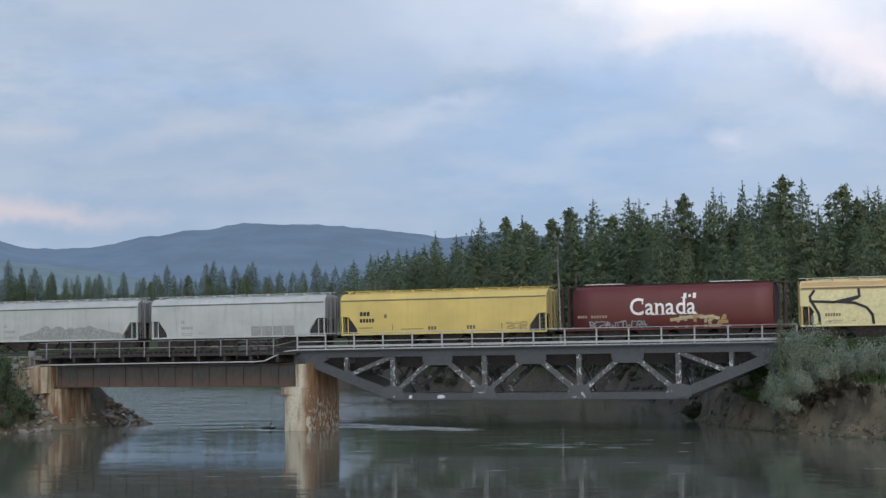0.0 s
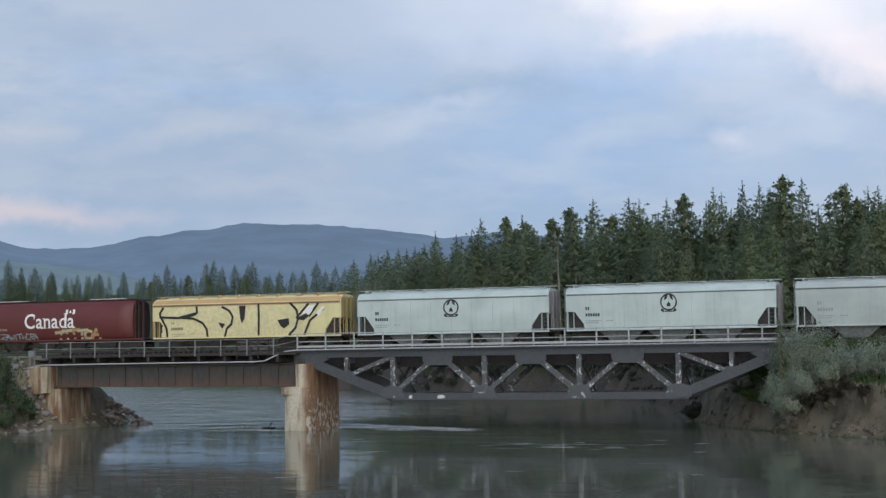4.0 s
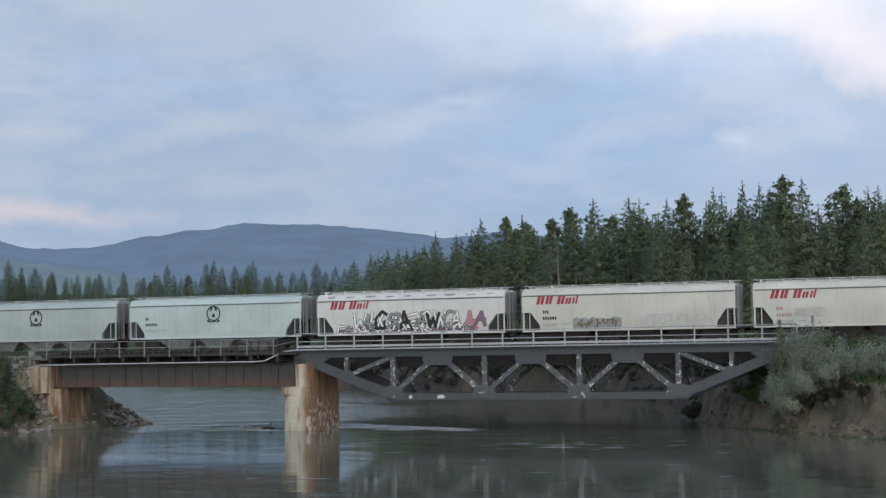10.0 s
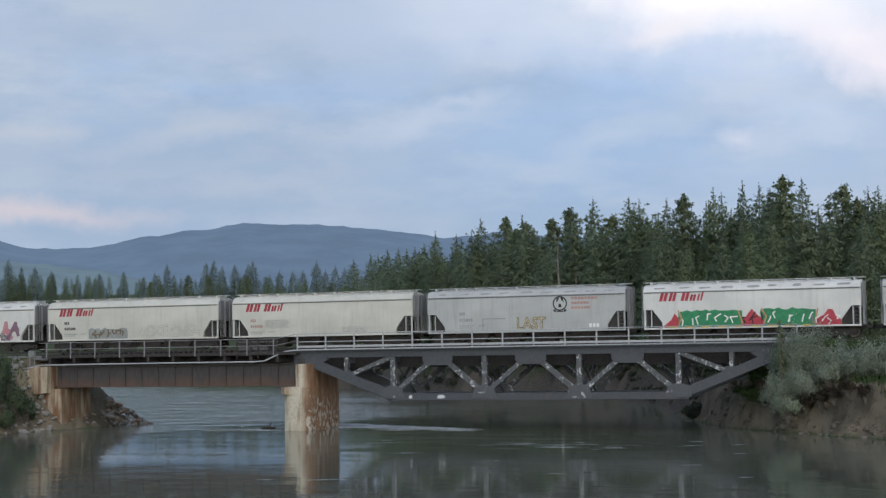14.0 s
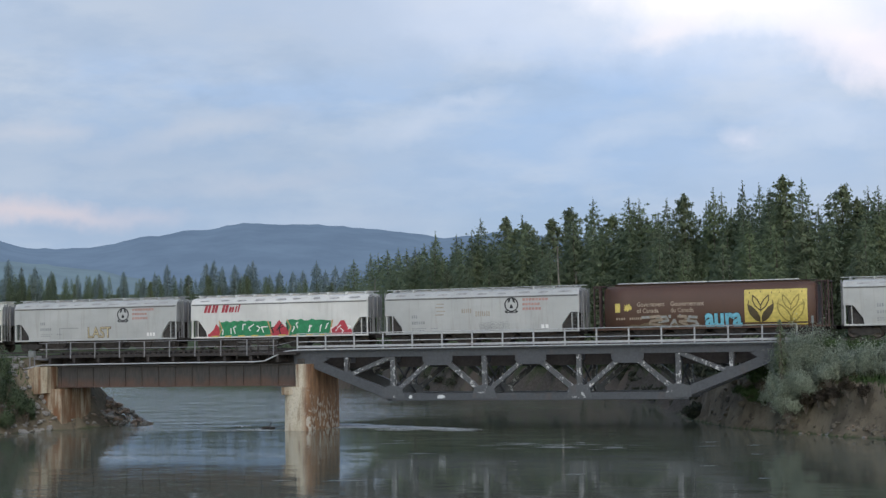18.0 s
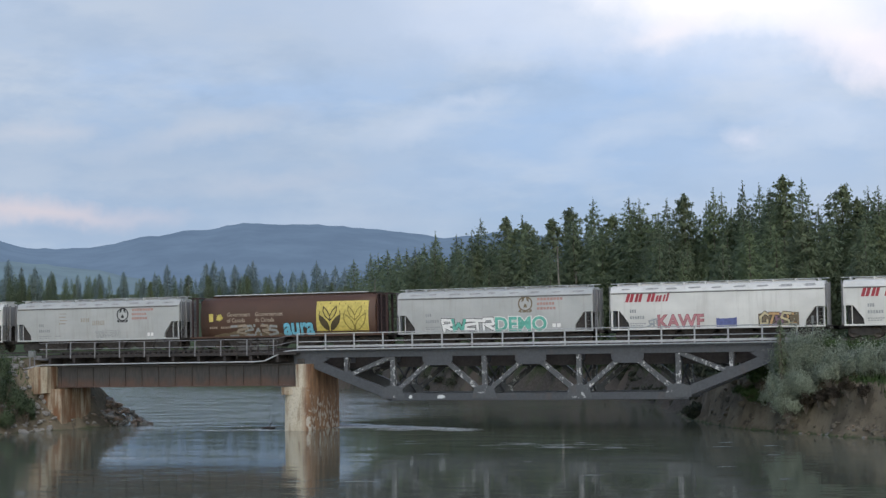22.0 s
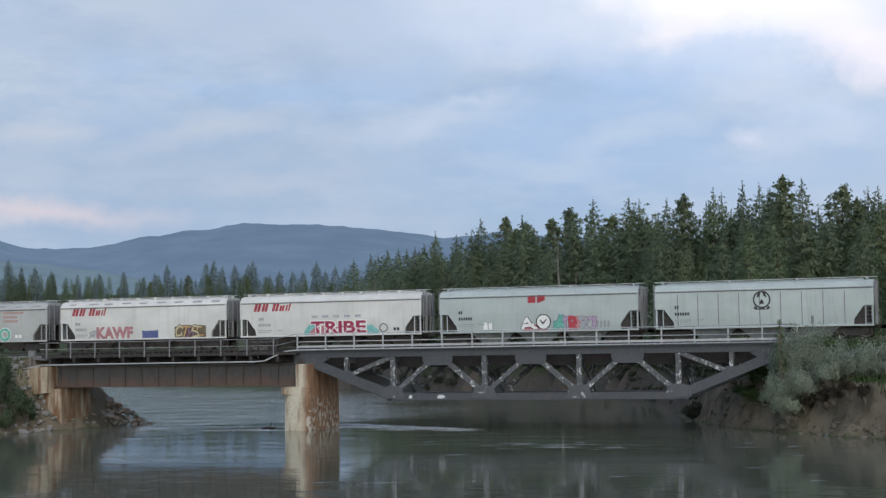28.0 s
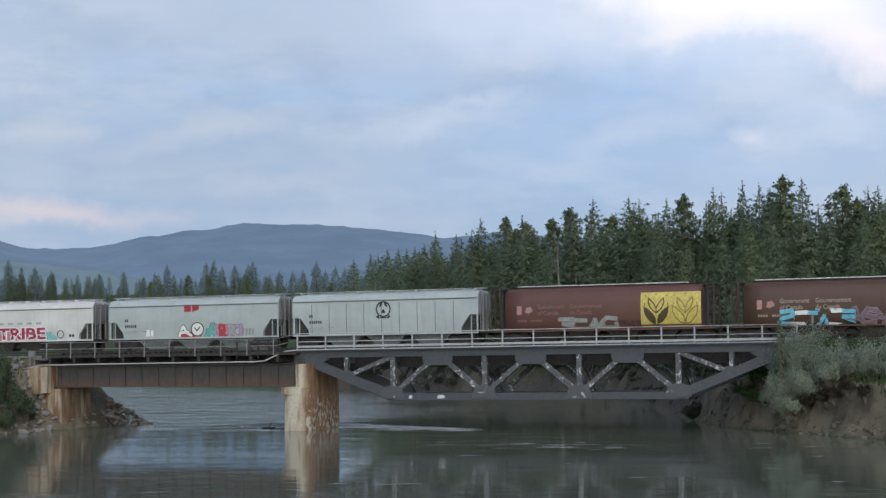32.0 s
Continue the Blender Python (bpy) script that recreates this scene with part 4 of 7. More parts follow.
def wheel_mesh():
    """Two flanged wheels on their axle, as one rigid piece."""
    vs, fs, n = [], [], 18
    prof = [(a, -b - 0.76) for a, b in WHEEL_RIM] + [(0.09, 0.0)] + [(a, b + 0.76) for a, b in WHEEL_RIM[::-1]]
    k = len(prof)
    for i in range(n):
        a = 2 * math.pi * i / n
        vs += [(r * math.cos(a), y, r * math.sin(a)) for r, y in prof]
    for i in range(n):
        for j in range(k):
            fs.append((i * k + j, i * k + (j + 1) % k, (i + 1) % n * k + (j + 1) % k, (i + 1) % n * k + j))
    return mesh_of("wheelset", vs, fs, True)


def side_frame():
    out = [(-1.15, 0.38), (-0.8, 0.38), (-0.45, 0.22), (0.45, 0.22), (0.8, 0.38), (1.15, 0.38), (1.15, 0.62), (0.75, 0.66), (0.4, 0.8), (-0.4, 0.8), (-0.75, 0.66), (-1.15, 0.62)]
    return plate_mesh("side_frame", out, -0.08, 0.08)


def chute(top, bottom, high):
    vs = [(sx * top / 2, sy * 1.2, high) for sx in (-1, 1) for sy in (-1, 1)] + [(sx * bottom / 2, sy * 0.6, 0) for sx in (-1, 1) for sy in (-1, 1)]
    return mesh_of("chute", vs, [(0, 1, 3, 2), (4, 6, 7, 5), (0, 4, 5, 1), (2, 3, 7, 6), (0, 2, 6, 4), (1, 5, 7, 3)])


def build_running_gear(car, e, under):
    for x in (-e + 1.55, e - 1.55):
        truck = part_of("bogie", cached("bolster", box_mesh, "bolster", (-0.25, -1.0, 0.35), (0.25, 1.0, 0.8), 0.04), M["frame_dark"], car)
        truck.location.x = x
        for y in (-1.0, 1.0):
            part_of("side_frame", cached("side_frame", side_frame), M["frame_dark"], truck).location.y = y
        for dx in (-0.88, 0.88):
            w = part_of("wheelset", cached("wheelset", wheel_mesh), M["wheel"], truck)
            w.location = (dx, 0, 0.49)
            WHEELS.append((w, dx))
    for s in (-1, 1):
        c = part_of("coupler", cached("coupler", box_mesh, "coupler", (-0.45, -0.13, 0.72), (0.45, 0.13, 1.0), 0.04), M["frame_dark"], car)
        c.location.x = s * (e + 0.5)
    part_of("centre_sill", box_mesh("centre_sill", (-e - 0.3, -0.3, 0.72), (e + 0.3, 0.3, 1.02), 0.02), under, car)
    part_of("brake_rigging", box_mesh("brake_rigging", (-e + 2.7, -0.5, 0.34), (e - 2.7, -0.2, 0.72), 0.03), M["grime"], car)
    part_of("air_reservoir", tube_mesh("air_reservoir", [(e - 4.6, 0.55, 0.7), (e - 3.2, 0.55, 0.7)], 0.2, 10), M["grime"], car)


def build_hopper(centre, length, paint, label, roof="roof_white", end_paint=None, under="grime", chutes=3, brackets=10, stained=False):
    """A covered hopper car, its middle on the rails at the origin; stained adds painted hatch shadows."""
    e = length / 2
    car = thing("covered_hopper_car", label, "freight car", group="cars of the grain train")
    grey = M[end_paint or paint]
    # end faces get darker paint that carries their shade as well as grime
    grimy_shaded = M["end_tan" if "yellow" in paint else "end_grey"]
    part_of("bin", cached(("bin", length), hopper_body, length), M[paint], car)
    for y in (-1, 1):
        part_of("side_sill", cached(("sill", length), box_mesh, "side_sill", (-e, -0.05, 0.93), (e, 0.05, 1.07), 0.015), M[paint], car).location.y = y * 1.5
    part_of("roof_walk", cached(("walk", length), box_mesh, "roof_walk", (-e - 0.25, -0.42, 4.66), (e + 0.25, 0.42, 4.70), 0.01), M[roof], car)
    part_of("hatch_cover", cached(("hatch", length), box_mesh, "hatch_cover", (-e + 0.8, -0.3, 4.46), (e - 0.8, 0.3, 4.6), 0.04), M[paint], car)
    for i in range(brackets):
        b = part_of("walk_bracket", cached("bracket", box_mesh, "walk_bracket", (-0.04, -0.95, 4.38), (0.04, 0.95, 4.665)), grey, car)
        b.location.x = -e + 0.5 + (length - 1.0) * i / (brackets - 1)
    for s in (-1, 1):
        part_of("end_platform", cached("platform", box_mesh, "end_platform", (-0.95, -1.45, 0.95), (0.95, 1.45, 1.05), 0.01), M["frame_dark"], car).location.x = s * (e - 0.72)
        for y in (-1, 1):
            part_of("corner_post", cached("post", box_mesh, "corner_post", (-0.07, -0.06, 1.05), (0.07, 0.06, 2.5), 0.01), grey, car).location = (s * (e - 0.1), y * 1.46, 0)
            part_of("corner_post", cached("thin_post", box_mesh, "corner_post", (-0.035, -0.035, 1.05), (0.035, 0.035, 2.5), 0.008), grey, car).location = (s * (e - 0.62), y * 1.46, 0)
            if s * y < 0:
                lad = part_of("ladder", cached("side_ladder", ladder, 1.5, 0.42, 5), M["frame_grey"], car)
                lad.location = (s * (e - 0.34), y * 1.5, 1.02)
            lad = part_of("end_ladder", cached("end_ladder", ladder, 3.45, 0.42, 10), grimy_shaded, car)
            lad.location = (s * (e + 0.14), y * 1.1, 1.0)
            lad.rotation_euler.z = math.pi / 2
        for y in (-0.45, 0.45):
            part_of("end_post", cached("end_post", box_mesh, "end_post", (-0.08, -0.06, 1.0), (0.08, 0.06, 4.3), 0.01), grimy_shaded, car).location = (s * (e + 0.1), y, 0)
        part_of("end_panel", cached("end_panel", box_mesh, "end_panel", (-0.03, -1.44, 2.46), (0.03, 1.44, 4.2), 0.01), grimy_shaded, car).location.x = s * (e + 0.035)
        # dark plates close the end openings, in place of the shade on grimy slope sheets
        for y in (-1.2, 1.2):
            web = part_of("slope_web", cached("slope_web", plate_mesh, "slope_web", [(-0.74, 1.05), (0.35, 1.05), (0.35, 2.47), (0.0, 2.47), (-0.72, 1.52)], -0.04, 0.04), M["frame_dark"], car)
            web.scale.x = s
            web.location = (s * (e - 0.75), y, 0)
    for i in range(chutes):
        c = part_of("discharge_chute", cached(("chute", chutes), chute, 11.6 / chutes, 5.2 / chutes, 0.95), M[under], car)
        c.location = ((i - (chutes - 1) / 2) * 11.9 / chutes, 0, 0.08)
    build_running_gear(car, e, M["frame_dark"])
    # dark patches along the roof band, painted as the shadows of the hatches
    if stained:
        rng = random.Random(int(centre * 10))
        for i in range(9):
            a = -e + 0.9 + (length - 2.6) * i / 8 + rng.uniform(-0.15, 0.15)
            w, lo, hi = rng.uniform(0.7, 1.15), rng.uniform(4.06, 4.12), rng.uniform(4.2, 4.3)
            flat_part("roof_stain", [[(a, lo + 0.05), (a + 0.2 * w, lo), (a + 0.8 * w, lo + 0.02), (a + w, lo + 0.08), (a + 0.85 * w, hi), (a + 0.15 * w, hi - 0.02)]], M["hatch_shade"], car, HOPPER_SIDE, 0.008)
    # the roof seam, drawn wide and dark to take in the flange's shadow
    flat_part("seam", [[(-e + 0.1, 3.80), (e - 0.1, 3.80), (e - 0.1, 3.875), (-e + 0.1, 3.875)]], M["seam_dark"], car, HOPPER_SIDE, 0.045)
    CARS.append((car, centre))
    return car


def build_tank_hopper(centre, length, paint, label, walks=((0.10, 0.29), (0.295, 0.49), (0.495, 0.68), (0.685, 0.87))):
    """A covered hopper with a rounded, barrel-like bin and open ends."""
    e = length / 2
    bin_len = length - 2.1
    car = thing("cylindrical_hopper_car", label, "freight car", group="cars of the grain train")
    part_of("bin", cached(("tank", bin_len), tank_body, bin_len), M[paint], car)
    for y in (-1, 1):
        part_of("side_sill", cached(("sill", length), box_mesh, "side_sill", (-e, -0.05, 0.93), (e, 0.05, 1.07), 0.015), M[paint], car).location.y = y * 1.42
    part_of("roof_walk", cached(("twalk", length), box_mesh, "roof_walk", (-bin_len / 2, -0.45, 4.58), (bin_len / 2, 0.45, 4.62), 0.01), M["dark_walk"], car)
    for k, (a, b) in enumerate(walks):
        part_of("walk_plate", box_mesh("walk_plate", (-e + a * length, -0.47, 4.626), (-e + b * length, 0.47, 4.70), 0.01), M["roof_white"], car, "pale metal walkway plate")
    part_of("hatch_cover", cached(("thatch", length), box_mesh, "hatch_cover", (-e + 1.6, -0.3, 4.4), (e - 1.6, 0.3, 4.62), 0.04), M[paint], car)
    for s in (-1, 1):
        part_of("end_platform", cached("platform", box_mesh, "end_platform", (-0.95, -1.45, 0.95), (0.95, 1.45, 1.05), 0.01), M["frame_dark"], car).location.x = s * (e - 0.75)
        part_of("end_bulkhead", cached("bulkhead", box_mesh, "end_bulkhead", (-0.06, -1.2, 1.05), (0.06, 1.2, 4.2), 0.03), M["end_maroon"], car).location.x = s * (e - 0.98)
        for y in (-1, 1):
            for dx in (0.1, 0.6):
                part_of("end_post", cached("tall_post", box_mesh, "end_post", (-0.06, -0.06, 1.05), (0.06, 0.06, 4.45), 0.01), M["end_maroon"], car).location = (s * (e - dx), y * 1.2, 0)
            lad = part_of("ladder", cached("tall_ladder", ladder, 3.5, 0.42, 10), M["end_maroon"], car)
            lad.location = (s * (e - 0.35), y * 1.35, 1.0)
        part_of("end_walk", cached("end_walk", box_mesh, "end_walk", (-0.5, -1.25, 4.42), (0.5, 1.25, 4.5), 0.01), M["end_maroon"], car).location.x = s * (e - 0.5)
    for i in range(4):
        c = part_of("discharge_chute", cached(("chute", 4), chute, 11.6 / 4, 5.2 / 4, 0.95), M["grime"], car)
        c.location = ((i - 1.5) * 3.2, 0, 0.08)
    build_running_gear(car, e, M["frame_dark"])
    CARS.append((car, centre))
    return car


# ---- lettering and sprayed pictures, all on the side towards the river
def flat_part(name, polys, material, car, table, lift=0.012, thick=0.006):
    """Flat shapes (outlines in x and z) laid on a car's side."""
    bm = bmesh.new()
    for poly in polys:
        front = [bm.verts.new((x, -side_y(table, z) - lift, z)) for x, z in poly]
        try:
            bm.faces.new(front)
        except ValueError:
            pass
    bmesh.ops.triangulate(bm, faces=bm.faces[:])
    bmesh.ops.recalc_face_normals(bm, faces=bm.faces[:])
    me = bpy.data.meshes.new(name)
    bm.to_mesh(me)
    bm.free()
    ob = part_of(name, me, material, car)
    if len(polys) > 3 and name not in ("badge_ring", "wheat_panel", "seam"):
        ob["kind"] = "stuff"
    return ob


def bars(x, z, w, h, n, lean=0.0, gap=0.28, rng=None):
    """A row of plain blocks the size of letters."""
    out = []
    step = w / n
    for i in range(n):
        a, b = x + i * step, x + i * step + step * (1 - gap)
        out.append([(a, z), (b, z), (b + lean * h, z + h), (a + lean * h, z + h)])
    return out


def text_part(words, x, z, size, material, car, table, lift=0.03, fat=0.0, stretch=1.0, lean=0.0, label=""):
    """Words in the built-in letters, laid on a car's side."""
    cu = bpy.data.curves.new("words", "FONT")
    cu.body, cu.size, cu.offset, cu.shear = words, size, fat, lean
    cu.resolution_u = 3
    ob = bpy.data.objects.new("words", cu)
    me = bpy.data.meshes.new_from_object(ob)
    for v in me.vertices:
        vx, vz = x + v.co.x * stretch, z + v.co.y
        v.co = (vx, -side_y(table, vz) - lift, vz)
    me.update()
    return part_of("lettering", me, material, car, label)


def ring(x, z, r0, r1, n=28):
    """A ring as quads."""
    out = []
    for i in range(n):
        a, b = 2 * math.pi * i / n, 2 * math.pi * (i + 1) / n
        out.append([(x + r0 * math.cos(a), z + r0 * math.sin(a)), (x + r1 * math.cos(a), z + r1 * math.sin(a)), (x + r1 * math.cos(b), z + r1 * math.sin(b)), (x + r0 * math.cos(b), z + r0 * math.sin(b))])
    return out


def emblem(car, x, z, r, mat="black", table=None):
    """A round badge: ring, dark crown above, blocks inside, a scroll below."""
    table = table or HOPPER_SIDE
    flat_part("badge_ring", ring(x, z, r * 0.82, r), M[mat], car, table)
    k = r
    bits = [[(x - 0.56 * k, z + 0.2 * k), (x - 0.2 * k, z + 0.42 * k), (x - 0.1 * k, z + 0.84 * k), (x - 0.42 * k, z + 0.74 * k)],
            [(x + 0.2 * k, z + 0.42 * k), (x + 0.56 * k, z + 0.2 * k), (x + 0.42 * k, z + 0.74 * k), (x + 0.1 * k, z + 0.84 * k)],
            [(x - 0.24 * k, z - 0.5 * k), (x + 0.24 * k, z - 0.5 * k), (x + 0.2 * k, z - 0.2 * k), (x, z + 0.06 * k), (x - 0.2 * k, z - 0.2 * k)],
            [(x - 0.95 * k, z - 1.0 * k), (x - 0.55 * k, z - 1.2 * k), (x - 0.55 * k, z - 0.86 * k), (x - 0.82 * k, z - 0.72 * k)],
            [(x + 0.55 * k, z - 1.2 * k), (x + 0.95 * k, z - 1.0 * k), (x + 0.82 * k, z - 0.72 * k), (x + 0.55 * k, z - 0.86 * k)],
            [(x - 0.5 * k, z - 1.0 * k), (x + 0.5 * k, z - 1.0 * k), (x + 0.5 * k, z - 1.14 * k), (x - 0.5 * k, z - 1.14 * k)]]
    for bit in bits:
        flat_part("badge_mark", [bit], M[mat], car, table)


def small_marks(car, x, mat="grey_ink", z=1.75, table=None, top=2):
    """Car marks and numbers as plain bars, with smaller rows of data below."""
    table = table or HOPPER_SIDE
    flat_part("car_mark", bars(x, z + 0.5, 0.36 * top / 2, 0.26, top, 0, 0.3), M[mat], car, table)
    flat_part("car_number", bars(x, z, 1.2, 0.24, 6, 0, 0.3), M[mat], car, table)
    flat_part("data_line", bars(x, z - 0.4, 1.3, 0.08, 7, 0, 0.3) + bars(x, z - 0.55, 1.1, 0.07, 5, 0, 0.3) + bars(x + 1.7, z - 0.4, 0.6, 0.08, 3, 0, 0.3), M["grey_ink"], car, table)


def red_name(car, x, z=3.15, w=3.5, h=0.66, mat="red"):
    """A slanting red company name, as plain blocks, two to a letter."""
    k = w / 3.5
    for dx, wide, tall in ((0.0, 0.62, 1.0), (0.74, 0.56, 1.0), (1.72, 0.6, 1.0), (2.42, 0.46, 0.74)):
        part_w = wide * 0.42 * k
        for u in (0.0, wide * 0.52 * k):
            flat_part("name_block", bars(x + dx * k + u, z, part_w, h * tall, 1, 0.28, 0.0), M[mat], car, HOPPER_SIDE)
    for dx, tall in ((3.0, 0.8), (3.25, 1.05)):
        flat_part("name_block", bars(x + dx * k, z, 0.15 * k, h * tall, 1, 0.28, 0.0), M[mat], car, HOPPER_SIDE)


def side_seams(car, xs, wide, material, table=None):
    """Upright plate seams down a car's side."""
    table = table or HOPPER_SIDE
    zs = np.linspace(1.1, 4.12, 7)
    for x in xs:
        flat_part("seam", [[(x, a), (x + wide, a), (x + wide, b), (x, b)] for a, b in zip(zs, zs[1:])], material, car, table, 0.006)



GLYPHS = [[[(0.1, 1), (0.12, 0.05), (0.9, 0.0)], [(0.12, 0.95), (0.75, 0.9)]],
          [[(0.95, 0.9), (0.3, 0.95), (0.1, 0.6), (0.75, 0.45), (0.9, 0.15), (0.1, 0.02)]],
          [[(0.05, 0.0), (0.4, 1.0), (0.62, 0.4), (0.95, 0.0)], [(0.2, 0.4), (0.8, 0.42)]],
          [[(0.05, 0.95), (0.25, 0.05), (0.5, 0.6), (0.75, 0.05), (0.98, 1.0)]],
          [[(0.15, 0.0), (0.1, 0.95), (0.75, 0.9), (0.8, 0.55), (0.2, 0.5), (0.95, 0.0)]],
          [[(0.9, 0.85), (0.45, 1.0), (0.08, 0.6), (0.25, 0.08), (0.85, 0.1), (0.85, 0.45)]],
          [[(0.5, 0.0), (0.5, 0.92)], [(0.0, 0.9), (1.0, 1.0)]]]


def wild(car, x, z, w, h, fills, line, seed, n=7, table=None, fat=0.11, edge=0.055, lap=1.35, lift=0.02):
    """Sprayed letters of thick bent strokes, each laid over its own wider outline; no word in them can be read."""
    table = table or HOPPER_SIDE
    rng = random.Random(seed)
    step = w / n
    for i in range(n):
        glyph = GLYPHS[rng.randrange(len(GLYPHS))]
        lean, hh, flip = rng.uniform(-0.15, 0.3), h * rng.uniform(0.8, 1.0), rng.random() < 0.4
        up = z + (h - hh) * rng.random()
        strokes, rims = [], []
        for path in glyph:
            pts = []
            for u, v in path:
                u = 1 - u if flip else u
                pts.append((x + step * i + step * lap * (u + rng.uniform(-0.08, 0.08)) + lean * v * hh, up + hh * min(1, max(0, v + rng.uniform(-0.06, 0.06)))))
            strokes += brush_line(pts, fat * h)
            rims += brush_line(pts, fat * h + edge)
        letter = flat_part("sprayed_letter", strokes, M[fills[i % len(fills)]], car, table, lift + 0.012 + 0.008 * (i % 2))
        flat_part("outline", rims, M[line], letter, table, lift + 0.004 + 0.008 * (i % 2))


def patch(car, x, z, w, h, mat, seed, ragged=0.25, n=14, table=None, lift=0.014, taper=0.0, name="sprayed_patch"):
    """A solid sprayed patch with an uneven top and slanting ends."""
    table = table or HOPPER_SIDE
    rng = random.Random(seed)
    tops = [h * (1 - ragged * rng.random()) * min(1, (taper * min(i, n - i) + 0.35) if taper else 1) for i in range(n + 1)]
    rows = 4
    quads = []
    for i in range(n):
        xa, xb = x + w * i / n, x + w * (i + 1) / n
        for k in range(rows):
            quads.append([(xa, z + tops[i] * k / rows), (xb, z + tops[i + 1] * k / rows), (xb, z + tops[i + 1] * (k + 1) / rows), (xa, z + tops[i] * (k + 1) / rows)])
    return flat_part(name, quads, M[mat], car, table, lift)


def flicks(car, x, z, w, h, mat, seed, n=8, half=0.045, table=None, lift=0.05):
    """Short loose brush strokes over a sprayed patch."""
    rng = random.Random(seed)
    for i in range(n):
        a, b = x + w * (i + rng.random()) / n, z + h * rng.uniform(0.05, 0.45)
        pts = [(a, b), (a + rng.uniform(-0.2, 0.3), b + h * rng.uniform(0.2, 0.4)), (a + rng.uniform(-0.1, 0.5), b + h * rng.uniform(0.3, 0.5))]
        flat_part("stroke", brush_line(pts, half), M[mat], car, table or HOPPER_SIDE, lift)


def sprayed_word(car, words, x, z, w, size, fill, line, table=None, fat=0.05, edge=0.05):
    """A sprayed word that can be read, with a wider outline behind it."""
    table = table or HOPPER_SIDE
    for mat, grow, lift in ((line, fat + edge, 0.03), (fill, fat, 0.06)):
        ob = text_part(words, 0, z, size, M[mat], car, table, lift, grow)
        xs = [v.co.x for v in ob.data.vertices]
        k = (w + 2 * grow) / (max(xs) - min(xs))
        for v in ob.data.vertices:
            v.co.x = x - grow + (v.co.x - min(xs)) * k


SERIFS = {"C": [(0.93, 0.62, 0.05, 0.32)], "n": [(0.14, 0.0, 0.2, 0.07), (0.88, 0.0, 0.2, 0.07), (0.02, 0.93, 0.12, 0.07)], "a": [(0.97, 0.0, 0.14, 0.08)],
          "d": [(0.97, 0.0, 0.14, 0.07), (0.78, 0.955, 0.14, 0.06)]}


def serif_word(car, words, x, z, w, size, mat, table, lift):
    """A word with small feet on its letters."""
    pieces, cursor = [], 0.0
    for ch in words:
        ob = text_part(ch, 0, z, size, M[mat], car, table, lift, 0.022)
        xs, zs = [v.co.x for v in ob.data.vertices], [v.co.z for v in ob.data.vertices]
        pieces.append((ob, ch, cursor - min(xs), min(xs), max(xs), min(zs), max(zs)))
        cursor += max(xs) - min(xs) + 0.075 * size
    k = w / (cursor - 0.075 * size)
    for ob, ch, shift, a, b, lo, hi in pieces:
        for v in ob.data.vertices:
            v.co.x = x + (v.co.x + shift) * k
        for u, t, half, tall in SERIFS[ch]:
            sx, sz = x + (a + (b - a) * u + shift) * k, lo + (hi - lo) * t
            flat_part("serif", [[(sx - half, sz), (sx + half, sz), (sx + half, sz + tall), (sx - half, sz + tall)]], M[mat], ob, table, lift + 0.004)


CARS = []


def mid(left, length=16.75):
    return left + length / 2


def brush_line(pts, half):
    """A painted line of even width through points on a car's side, as quads."""
    out = []
    for (ax, az), (bx, bz) in zip(pts, pts[1:]):
        d = math.hypot(bx - ax, bz - az)
        ux, uz = (bx - ax) / d * half, (bz - az) / d * half
        out.append([(ax - ux * 0.5 - uz, az - uz * 0.5 + ux), (bx + ux * 0.5 - uz, bz + uz * 0.5 + ux), (bx + ux * 0.5 + uz, bz + uz * 0.5 - ux), (ax - ux * 0.5 + uz, az - uz * 0.5 - ux)])
    return out


